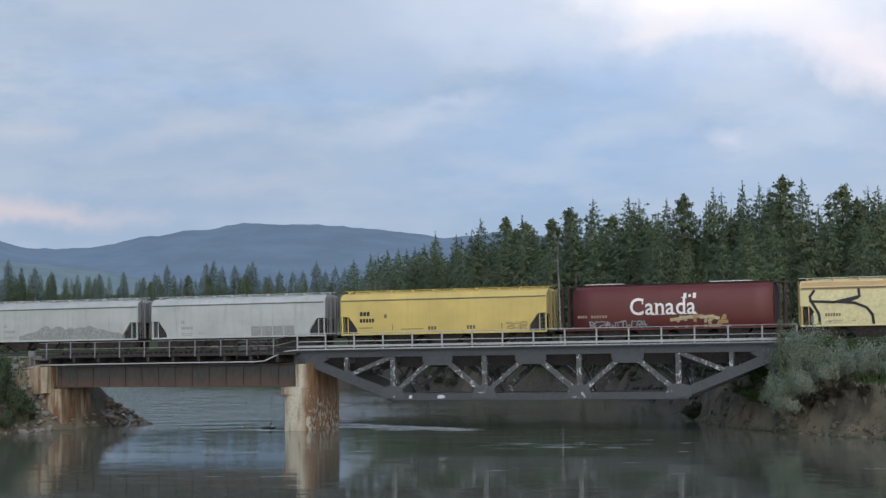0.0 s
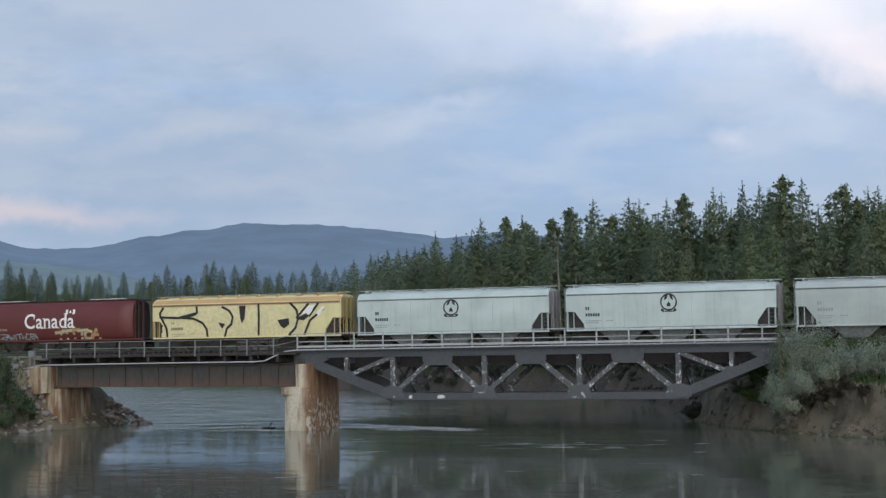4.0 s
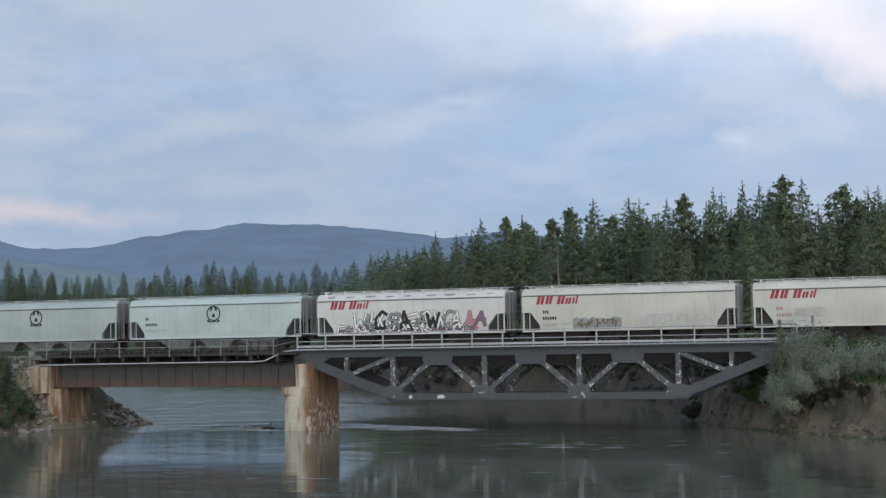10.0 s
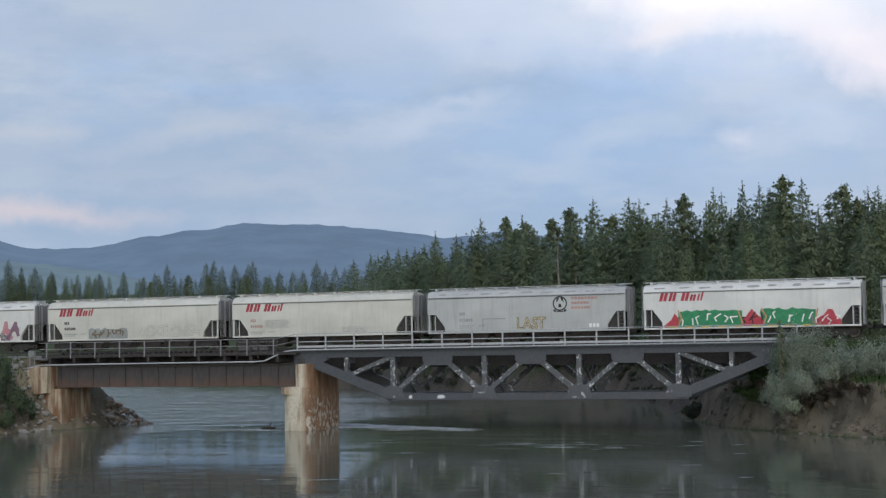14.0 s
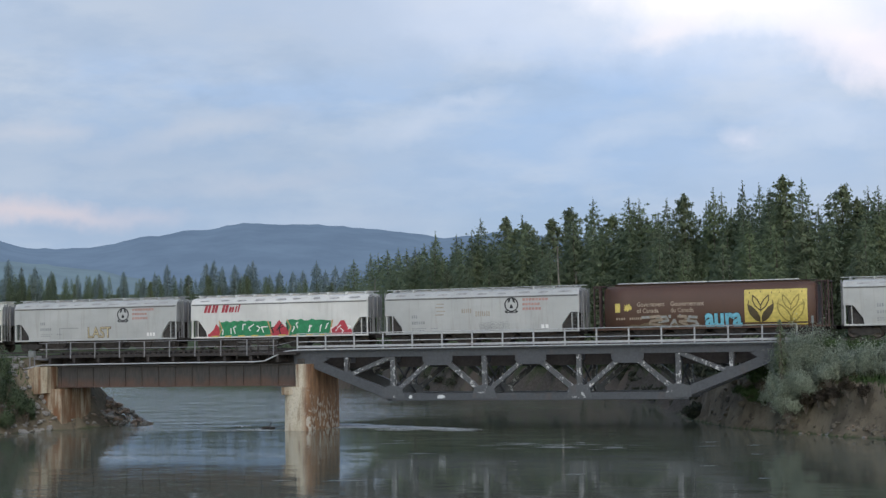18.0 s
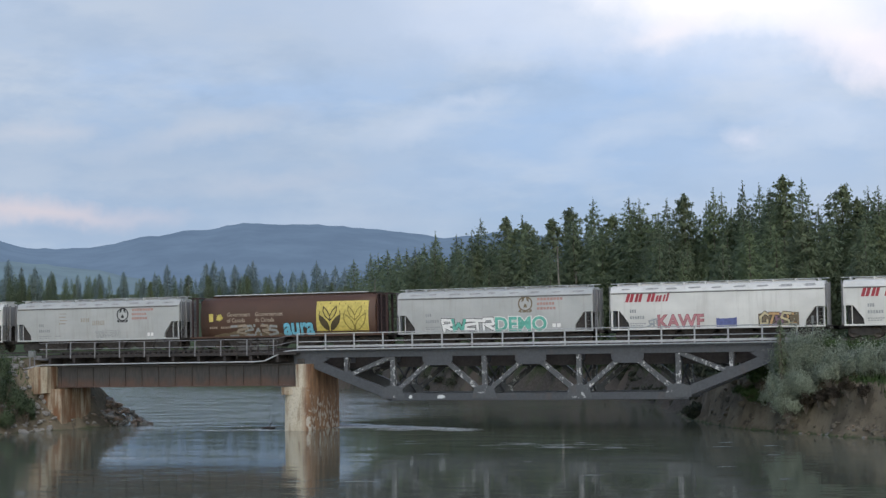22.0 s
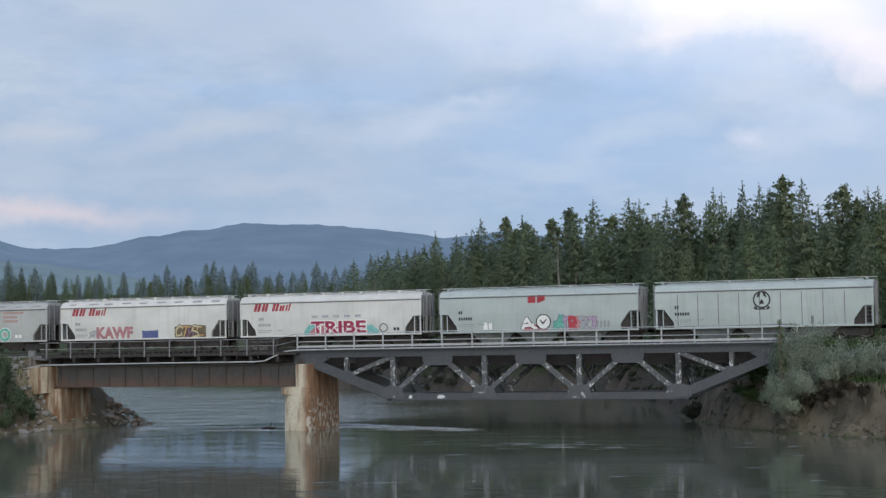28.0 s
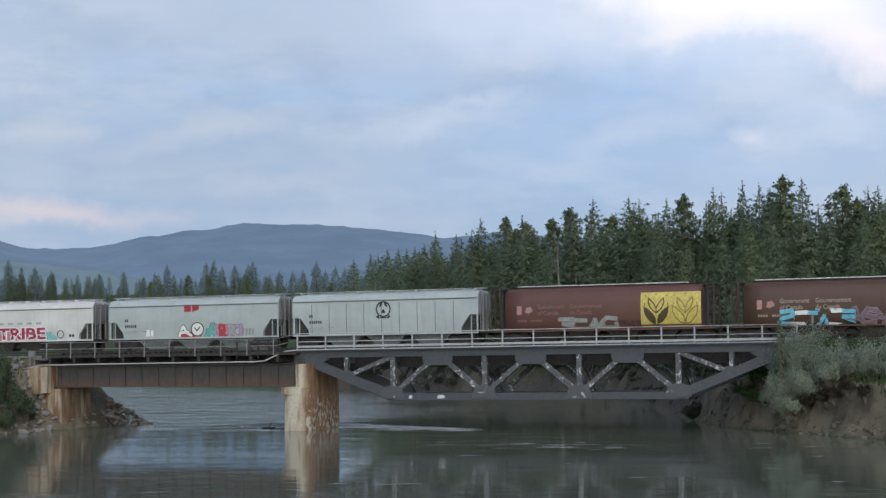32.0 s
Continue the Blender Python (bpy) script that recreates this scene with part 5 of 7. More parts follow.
def build_train():
    H = HOPPER_SIDE
    T = TANK_SIDE
    L = 16.75
    e = L / 2

    # two dusty white cars with sprayed-over lower sides
    c = build_hopper(-81.4, L, "old_white", "white covered hopper car with a grey sprayed patch", chutes=4)
    small_marks(c, -5.6)
    patch(c, -4.0, 1.02, 10.9, 1.35, "spray_grey", 3, 0.3, 22, None, 0.014, 0.11)
    flicks(c, -2.6, 1.3, 7.6, 0.9, "sprayed_blue", 4, 12, 0.05)
    c = build_hopper(mid(-71.6), L, "old_white", "white covered hopper car with grey sprayed squares", chutes=4)
    small_marks(c, -5.4)
    flat_part("graffiti", bars(1.4, 1.05, 4.2, 0.85, 4, 0, 0.08), M["spray_grey"], c, H)
    # yellow car
    c = build_hopper(mid(-53.35, 18.1), 18.1, "yellow", "clean yellow covered hopper car with black marks", roof="yellow", chutes=3)
    flat_part("car_mark", bars(-7.3, 2.55, 0.95, 0.34, 3, 0, 0.2), M["black"], c, H)
    flat_part("car_number", bars(-7.3, 2.0, 1.35, 0.32, 5, 0, 0.25), M["black"], c, H)
    flat_part("data_line", bars(-7.4, 1.5, 1.3, 0.09, 6) + bars(-4.4, 1.3, 0.08, 0.5, 1) + bars(-3.6, 1.35, 2.0, 0.08, 9) + bars(-1.2, 1.3, 0.8, 0.28, 3) + bars(2.2, 1.3, 0.8, 0.3, 3) + bars(5.2, 1.3, 0.1, 0.4, 1), M["spray_brown"], c, H)
    flat_part("data_mark", bars(-5.1, 2.35, 0.32, 0.3, 1), M["spray_brown"], c, H)
    wild(c, 5.6, 1.15, 1.6, 0.7, ["yellow"], "spray_brown", 8, 3, None, 0.05, 0.035)
    # maroon barrel car with the country's name
    c = build_tank_hopper(-25.05, 18.0, "maroon", "maroon cylindrical hopper car lettered Canada in white", ((0.10, 0.27), (0.66, 0.84)))
    serif_word(c, "Canada", -3.3, 2.14, 5.25, 1.9, "white_ink", T, 0.05)
    flat_part("flag", [[(0.98, 3.36), (1.22, 3.36), (1.22, 3.78), (0.98, 3.78)], [(1.72, 3.36), (1.96, 3.36), (1.96, 3.78), (1.72, 3.78)], [(1.36, 3.46), (1.58, 3.46), (1.56, 3.62), (1.47, 3.72), (1.38, 3.62)]], M["white_ink"], c, T, 0.03)
    flat_part("car_number", bars(-7.6, 1.95, 0.8, 0.2, 4) + bars(-6.5, 1.95, 1.35, 0.2, 6), M["pale_ink"], c, T)
    wild(c, -6.7, 1.08, 4.6, 0.6, ["sprayed_blue", "spray_grey", "spray_grey"], "black", 5, 11, T, 0.08, 0.03)
    wild(c, -0.1, 1.03, 4.4, 0.95, ["pale_ochre", "pale_ochre", "orange"], "spray_brown", 6, 6, T, 0.13, 0.03)
    # faded yellow car sprayed from end to end
    c = build_hopper(mid(-15.05, 18.1), 18.1, "pale_yellow", "faded yellow covered hopper car sprayed with giant letters", end_paint="tan", chutes=3)
    flat_part("roof_band", [[(-9.0, 3.72), (9.0, 3.72), (9.0, 3.8), (-9.0, 3.8)], [(-9.0, 3.88), (9.0, 3.88), (9.0, 3.95), (-9.0, 3.95)], [(-9.0, 4.0), (9.0, 4.0), (9.0, 4.33), (-9.0, 4.33)]], M["tan"], c, H, 0.02)
    zs = [1.1, 1.5, 2.0, 2.5, 3.0, 3.4, 3.7]
    flat_part("sprayed_fill", [[(-8.2 + 0.1 * k, lo), (7.0 - 0.25 * (6 - k), lo), (7.2 - 0.25 * (6 - k), hi), (-8.2 + 0.1 * k, hi)] for k, (lo, hi) in enumerate(zip(zs, zs[1:]))], M["sprayed_fill"], c, H, 0.012)
    for line in ([(-7.97, 3.67), (-8.30, 3.22), (-8.25, 2.86), (-6.48, 2.77), (-4.62, 3.17), (-4.67, 3.72)],
                 [(-8.21, 2.86), (-7.88, 2.31), (-7.65, 1.86), (-7.60, 1.18)],
                 [(-6.25, 2.79), (-4.97, 2.68), (-4.11, 2.31), (-3.69, 1.76), (-3.62, 1.08)],
                 [(-2.15, 3.64), (-1.47, 3.31), (-1.12, 2.77), (-1.26, 2.13), (-1.73, 1.73), (-1.92, 1.10)],
                 [(1.35, 3.77), (1.39, 2.87), (1.32, 1.15)],
                 [(4.37, 3.82), (4.98, 3.22), (5.12, 2.54), (4.84, 1.69), (4.23, 1.11)],
                 [(4.98, 2.55), (6.05, 3.71)],
                 [(6.15, 2.67), (6.98, 3.74)],
                 [(5.63, 1.05), (6.21, 2.30), (7.50, 3.28)]):
        flat_part("outline", brush_line(line, 0.1), M["black"], c, H, 0.05)
    for block in ([(-6.30, 2.81), (-4.67, 3.17), (-4.67, 2.99), (-5.78, 2.65)],
                  [(-2.57, 2.33), (-1.87, 2.16), (-2.15, 1.74)],
                  [(-0.52, 3.71), (0.13, 3.70), (0.02, 2.61), (-0.24, 2.17), (-0.40, 2.62)],
                  [(3.16, 2.39), (4.23, 2.53), (4.28, 2.01), (3.77, 1.66), (3.42, 1.91)],
                  [(4.89, 2.46), (5.87, 2.94), (6.15, 2.67), (5.63, 2.31)]):
        flat_part("sprayed_block", [block], M["black"], c, H, 0.06)
    for block in ([(5.45, 2.90), (6.10, 3.57), (6.80, 3.61), (6.19, 2.80)], [(6.80, 2.88), (7.31, 3.46), (7.64, 3.50), (7.08, 2.65)]):
        flat_part("sprayed_block", [block], M["white_ink"], c, H, 0.055)
    small_marks(c, -7.2, "spray_brown", 1.7)
    # four pale green cars with a round badge
    for left, paint, k in ((4.6, "mint", 0), (22.8, "mint", 0), (41.04, "grey_mint", 0), (59.16, "mint", 0)):
        c = build_hopper(mid(left), L, paint, "pale green covered hopper car with a black round badge", under="chute_grey", end_paint="grey_mint", chutes=3, brackets=4)
        emblem(c, 0.0, 3.1, 0.68)
        small_marks(c, -6.75, "black" if paint == "mint" else "grey_ink", 2.1)
        side_seams(c, [-5.4 + 1.8 * i for i in range(7)], 0.03, M["mint_seam"])
    # white cars with a slanting red name
    c = build_hopper(mid(77.44), L, "white", "white covered hopper car with red name and sprayed lettering", chutes=4, stained=True)
    red_name(c, -e + 1.2)
    patch(c, -6.6, 1.02, 12.4, 1.35, "violet", 11, 0.5, 24, None, 0.012, 0.1)
    wild(c, -6.6, 1.02, 11.8, 0.75, ["white_ink", "spray_grey", "white_ink"], "black", 14, 17, None, 0.09, 0.045, 1.5)
    wild(c, -5.0, 1.35, 9.0, 1.55, ["white_ink", "spray_grey", "white_ink", "black"], "black", 12, 15, None, 0.055, 0.05, 1.9, 0.045)
    wild(c, 4.9, 1.25, 1.6, 1.5, ["pink", "violet"], "violet", 13, 2, None, 0.09, 0.03)
    c = build_hopper(mid(95.67, 17.3), 17.3, "cream", "cream covered hopper car with red name and faded tags", chutes=4)
    red_name(c, -7.45)
    small_marks(c, -6.9, "black", 1.9, top=3)
    patch(c, -4.4, 1.04, 4.0, 1.05, "spray_grey", 15, 0.2, 12)
    flicks(c, -4.2, 1.1, 3.6, 0.9, "spray_brown", 17, 10, 0.07)
    wild(c, 0.8, 1.2, 5.8, 0.95, ["cream"], "grey_ink", 16, 9, None, 0.07, 0.025)
    c = build_hopper(mid(114.35), L, "cream", "cream covered hopper car with red name", chutes=4)
    red_name(c, -e + 1.3)
    small_marks(c, -6.6, "faded_red", 1.75, top=3)
    wild(c, -5.2, 1.75, 2.0, 0.6, ["cream"], "grey_ink", 18, 4, None, 0.09, 0.03)
    wild(c, 2.0, 1.15, 2.0, 0.5, ["cream"], "grey_ink", 19, 4, None, 0.09, 0.03)
    c = build_hopper(mid(132.47), L, "grey", "dusty grey covered hopper car with round badge and tag", chutes=4, stained=True)
    emblem(c, 3.0, 3.2, 0.6)
    flat_part("company_name", bars(3.95, 3.5, 2.2, 0.2, 8, 0, 0.2) + bars(3.95, 3.12, 1.5, 0.2, 6, 0, 0.2) + bars(3.95, 2.74, 1.6, 0.2, 6, 0, 0.2), M["faded_red"], c, H)
    small_marks(c, -5.6, "grey_ink", 1.9, top=3)
    flat_part("graffiti", [[(-3.6, 1.1), (-3.52, 1.1), (-3.52, 2.1), (-3.6, 2.1)], [(-3.6, 2.04), (-1.6, 2.04), (-1.6, 2.12), (-3.6, 2.12)]], M["spray_grey"], c, H)
    sprayed_word(c, "LAST", -0.6, 1.2, 2.35, 1.35, "pale_ochre", "spray_brown", None, -0.01, 0.055)
    flat_part("data_line", bars(5.4, 1.25, 0.9, 0.3, 3), M["white_ink"], c, H)
    c = build_hopper(mid(150.7), L, "white", "white covered hopper car with red name and green graffiti", chutes=4, stained=True)
    red_name(c, -e + 1.25)
    patch(c, -6.75, 1.03, 1.7, 1.2, "spray_red", 23, 0.5, 6, None, 0.014, 0.3)
    patch(c, -5.6, 1.05, 5.0, 1.4, "green", 24, 0.12, 14, None, 0.018)
    patch(c, -0.7, 1.05, 1.7, 1.45, "spray_red", 25, 0.3, 6, None, 0.022, 0.3)
    patch(c, 0.8, 1.05, 4.2, 1.42, "green", 26, 0.15, 12, None, 0.018)
    patch(c, 4.9, 1.05, 2.0, 1.3, "spray_red", 27, 0.4, 6, None, 0.016, 0.3)
    flicks(c, -5.4, 1.1, 4.6, 1.3, "white_ink", 28, 7, 0.05)
    flicks(c, 1.0, 1.1, 3.8, 1.3, "white_ink", 29, 6, 0.05)
    flicks(c, -0.6, 1.1, 1.5, 1.3, "black", 30, 4, 0.05)
    flicks(c, 5.0, 1.1, 1.6, 1.0, "white_ink", 32, 4, 0.04)
    flat_part("sprayed_base", bars(-6.4, 1.02, 11.6, 0.13, 9, 0.5, 0.5), M["wheat_yellow"], c, H, 0.06)
    flat_part("sprayed_edge", brush_line([(-5.6, 1.2), (-5.35, 1.8), (-5.6, 2.4)], 0.06) + brush_line([(-0.6, 1.3), (-0.9, 2.3)], 0.06) + brush_line([(1.0, 1.1), (1.25, 1.8), (0.9, 2.4)], 0.06) + brush_line([(4.9, 1.2), (5.15, 2.3)], 0.06), M["orange"], c, H, 0.055)
    c = build_hopper(mid(169.05), L, "grey", "grey covered hopper car with round badge and rust spots", chutes=4, stained=True)
    emblem(c, 2.7, 3.2, 0.6)
    flat_part("company_name", bars(3.65, 3.5, 2.2, 0.2, 8, 0, 0.2) + bars(3.65, 3.12, 1.5, 0.2, 6, 0, 0.2) + bars(3.65, 2.74, 1.6, 0.2, 6, 0, 0.2), M["faded_red"], c, H)
    small_marks(c, -6.0, "grey_ink", 1.75, top=3)
    for x, z, w, h, n in ((-3.9, 2.45, 1.1, 0.10, 1), (-3.8, 2.75, 1.2, 0.09, 1), (-3.9, 3.05, 1.1, 0.11, 1), (-3.8, 3.35, 1.0, 0.08, 1), (-0.4, 2.3, 1.3, 0.42, 7), (-1.6, 2.6, 0.9, 0.36, 5)):
        flat_part("rust_stain", bars(x, z, w, h, n, 0, 0.35), M["tan_stain"], c, H, 0.008)
    wild(c, 0.0, 1.2, 2.4, 0.6, ["grey"], "grey_ink", 29, 6, None, 0.08, 0.03)
    flat_part("data_line", bars(5.2, 1.25, 0.7, 0.3, 2), M["white_ink"], c, H)
    # brown barrel car
    c = build_tank_hopper(196.2, 18.6, "brown", "brown cylindrical hopper car with yellow wheat panel")
    lettered_barrel(c, -8.27, "pale_ink", True)
    patch(c, -7.0, 1.02, 6.8, 0.55, "spray_brown", 30, 0.5, 14, T, 0.014, 0.15)
    wild(c, -5.6, 1.1, 4.6, 0.95, ["spray_grey", "pale_ink", "spray_grey"], "spray_brown", 31, 6, T, 0.10, 0.04)
    sprayed_word(c, "aura", -0.2, 1.1, 2.75, 2.1, "cyan", "black", T, 0.075, 0.05)
    c = build_hopper(mid(206.5), L, "grey", "grey covered hopper car with white and teal graffiti", chutes=4, stained=True)
    emblem(c, 2.75, 3.25, 0.62, "spray_brown")
    flat_part("company_name", bars(3.75, 3.5, 2.2, 0.2, 8, 0, 0.2) + bars(3.75, 3.12, 1.5, 0.2, 6, 0, 0.2) + bars(3.75, 2.74, 1.6, 0.2, 6, 0, 0.2), M["faded_red"], c, H)
    small_marks(c, -5.9, "grey_ink", 1.85, top=3)
    wild(c, -4.5, 1.05, 4.4, 1.1, ["white_ink", "teal", "white_ink", "white_ink"], "black", 33, 5, None, 0.11, 0.045)
    sprayed_word(c, "DEMO", 0.2, 1.1, 4.3, 1.55, "teal", "white_ink", None, 0.05, 0.06)
    flat_part("data_line", bars(5.0, 1.3, 0.8, 0.3, 2), M["white_ink"], c, H)
    c = build_hopper(mid(224.72), L, "white", "white covered hopper car with red name and pink tags", chutes=4, stained=True)
    red_name(c, -e + 1.2)
    small_marks(c, -6.8, "grey_ink", 1.8, top=3)
    sprayed_word(c, "KAWF", -4.55, 1.1, 3.6, 1.4, "pink", "dull_red", None, 0.02, 0.04)
    wild(c, -5.4, 1.2, 0.9, 0.6, ["sprayed_blue"], "spray_grey", 34, 2, None, 0.08, 0.02)
    patch(c, 0.05, 1.05, 1.6, 0.75, "blue", 36, 0.12, 6)
    patch(c, 3.3, 1.05, 3.1, 1.1, "spray_brown", 38, 0.2, 10)
    wild(c, 3.3, 1.1, 2.8, 1.0, ["pale_ochre", "orange", "violet"], "black", 37, 5, None, 0.09, 0.05)
    c = build_hopper(mid(242.84), L, "white", "white covered hopper car with red name and red graffiti", chutes=4)
    red_name(c, -e + 1.3)
    small_marks(c, -6.6, "grey_ink", 1.85, top=3)
    patch(c, -2.3, 1.02, 1.6, 1.15, "sprayed_teal", 39, 0.3, 6, None, 0.012, 0.3)
    patch(c, 2.6, 1.02, 2.0, 1.15, "sprayed_teal", 41, 0.4, 6, None, 0.012, 0.3)
    patch(c, -1.8, 1.02, 5.4, 1.0, "pink", 42, 0.35, 12, None, 0.018, 0.3)
    sprayed_word(c, "TRIBE", -1.6, 1.2, 5.0, 1.4, "crimson", "white_ink", None, 0.045, 0.08)
    flicks(c, -1.2, 1.1, 4.4, 1.0, "white_ink", 40, 6, 0.035, None, 0.075)
    flat_part("sprayed_cloud", bars(-1.6, 2.5, 5.0, 0.2, 5, 0.2, 0.45), M["sprayed_blue"], c, H, 0.012)
    flat_part("graffiti", ring(5.0, 1.55, 0.3, 0.38, 16), M["black"], c, H)
    flat_part("data_line", bars(5.9, 1.3, 0.6, 0.25, 2), M["black"], c, H)
    # two later pale green cars
    c = build_hopper(mid(261.25), L, "grey_mint", "grey-green covered hopper car with red initials and graffiti", under="chute_grey", chutes=3, brackets=4)
    flat_part("monogram", [[(-0.75, 3.3), (-0.1, 3.3), (-0.1, 3.42), (-0.6, 3.42), (-0.6, 3.78), (-0.1, 3.78), (-0.1, 3.9), (-0.75, 3.9)],
                           [(0.05, 3.3), (0.2, 3.3), (0.2, 3.5), (0.7, 3.5), (0.7, 3.9), (0.05, 3.9)]], M["red"], c, H)
    small_marks(c, -6.7, "black", 2.0)
    flat_part("graffiti", [[(-4.6, 1.2), (-4.2, 1.2), (-4.25, 1.75), (-4.55, 1.8)], [(-4.1, 1.2), (-3.85, 1.2), (-3.85, 1.75), (-4.1, 1.7)]], M["white_ink"], c, H)
    patch(c, -1.3, 1.05, 2.2, 0.6, "spray_red", 43, 0.3, 8)
    wild(c, -1.3, 1.15, 0.9, 0.95, ["white_ink"], "black", 47, 1, None, 0.13, 0.05)
    flat_part("sprayed_head", [[(0.55 + 0.58 * math.cos(6.283 * q / 14), 1.75 + 0.66 * math.sin(6.283 * q / 14)) for q in range(14)]], M["white_ink"], c, H, 0.03)
    flat_part("outline", ring(0.55, 1.75, 0.55, 0.64, 16), M["black"], c, H, 0.045)
    flat_part("stroke", brush_line([(0.3, 1.9), (0.5, 1.6), (0.8, 1.95)], 0.05), M["black"], c, H, 0.05)
    wild(c, 1.3, 1.05, 0.8, 1.3, ["teal"], "blue", 45, 1, None, 0.14, 0.05)
    wild(c, 2.2, 1.05, 2.4, 1.05, ["lilac", "spray_red", "pink", "sprayed_blue"], "violet", 46, 5, None, 0.13, 0.04)
    flat_part("graffiti", bars(4.9, 1.15, 1.2, 0.6, 4, 0.1, 0.4), M["grey_ink"], c, H)
    c = build_hopper(mid(279.35), L, "grey_mint", "grey-green ribbed covered hopper car with black badge", under="chute_grey", chutes=3, brackets=4)
    emblem(c, 0.0, 3.1, 0.68)
    small_marks(c, -6.8, "black", 2.0)
    side_seams(c, [-6.6 + 1.6 * i for i in range(9)], 0.065, M["seam_dark"])
    # two rusty barrel cars
    c = build_tank_hopper(306.5, 18.2, "rust_brown", "rust-faded brown cylindrical hopper car with yellow wheat panel")
    lettered_barrel(c, -7.9, "ghost_ink", True)
    wild(c, -3.6, 1.05, 4.6, 0.95, ["spray_grey"], "spray_brown", 48, 4, T, 0.17, 0.04)
    wild(c, 1.3, 1.1, 1.6, 0.6, ["rust_brown"], "black", 49, 4, T, 0.06, 0.035)
    c = build_tank_hopper(325.9, 18.2, "brown", "brown cylindrical hopper car with pale blue graffiti")
    lettered_barrel(c, -7.9, "pale_ink", False)
    wild(c, -5.6, 1.0, 5.6, 1.25, ["cyan", "white_ink", "cyan"], "black", 51, 6, T, 0.13, 0.05)
    wild(c, 0.1, 1.0, 3.0, 1.3, ["violet"], "spray_grey", 52, 4, T, 0.12, 0.04)


def lettered_barrel(c, x0, ink, panel):
    """Small flag, two pale texts and, on some, a yellow panel with two ears of wheat."""
    T = TANK_SIDE
    flat_part("flag", [[(x0 + 0.85, 2.35), (x0 + 1.25, 2.35), (x0 + 1.25, 3.05), (x0 + 0.85, 3.05)]], M["wheat_yellow" if panel and ink == "pale_ink" else "faded_red"], c, T)
    lx, lz = x0 + 1.85, 2.7
    leaf = []
    for k in range(22):
        r = (0.36, 0.16, 0.3, 0.2)[k % 4] if k % 2 == 0 else 0.2
        a = 2 * math.pi * k / 22 + 0.1
        leaf.append((lx + r * math.cos(a), lz + r * math.sin(a)))
    flat_part("leaf_mark", [leaf], M["wheat_yellow" if panel and ink == "pale_ink" else "faded_red"], c, T, 0.03)
    text_part("Government\nof Canada", x0 + 2.6, 2.78, 0.5, M[ink], c, T, 0.03, 0.012, 0.86)
    text_part("Gouvernement\ndu Canada", x0 + 5.3, 2.78, 0.5, M[ink], c, T, 0.03, 0.012, 0.86)
    flat_part("car_number", bars(x0 + 0.9, 1.75, 0.8, 0.18, 4) + bars(x0 + 2.0, 1.75, 1.0, 0.18, 6), M[ink], c, T)
    if not panel:
        return
    xa, xb, zs = x0 + 11.1, x0 + 15.9, np.linspace(1.12, 3.9, 9)
    polys = [[(xa, a), (xb, a), (xb, b), (xa, b)] for a, b in zip(zs, zs[1:])]
    flat_part("wheat_panel", polys, M["wheat_yellow"], c, T, 0.014)
    leaf = [(0.05, 1.35), (0.45, 1.52), (0.85, 1.98), (0.98, 2.35), (1.02, 2.8), (0.62, 2.58), (0.22, 2.15), (0.05, 1.8)]
    for px, mat, solid in ((xa + 1.25, "wheat_dark", True), (xa + 3.55, "wheat_olive", False)):
        ears = brush_line([(px, 1.22), (px, 2.4), (px, 3.75)], 0.045)
        for s in (-1, 1):
            ears += brush_line([(px, 2.25), (px + s * 0.42, 2.62), (px + s * 0.62, 3.05), (px + s * 0.6, 3.45), (px + s * 0.25, 3.1), (px, 2.65)], 0.045)
            ears += brush_line([(px + s * 0.95, 2.8), (px + s * 0.85, 3.7)], 0.035)
            shape = [(px + s * a, b) for a, b in leaf]
            if not solid:
                ears += brush_line(shape + shape[:1], 0.05)
                continue
            outer, inner = shape[:5], shape[:1] + shape[:4:-1] + shape[4:5]
            cuts = np.linspace(shape[0][1] + 0.01, shape[4][1], 12)
            row = [(float(np.interp(b, [q[1] for q in inner], [q[0] for q in inner])), float(np.interp(b, [q[1] for q in outer], [q[0] for q in outer]))) for b in cuts]
            for (b0, (p0, q0)), (b1, (p1, q1)) in zip(zip(cuts, row), zip(cuts[1:], row[1:])):
                ears.append([(p0, b0), (q0, b0), (q1, b1), (p1, b1)])
        flat_part("wheat_ear", ears, M[mat], c, T, 0.04)


build_train()

# ---------------------------------------------------------------- trees


def trunk_arrays(h, rings):
    tv, tf, n = [], [], 6
    for z, r in rings:
        tv += [(r * math.cos(6.283 * k / n), r * math.sin(6.283 * k / n), z) for k in range(n)]
    for j in range(len(rings) - 1):
        tf += [(j * n + k, j * n + (k + 1) % n, (j + 1) * n + (k + 1) % n, (j + 1) * n + k) for k in range(n)]
    return tv, tf


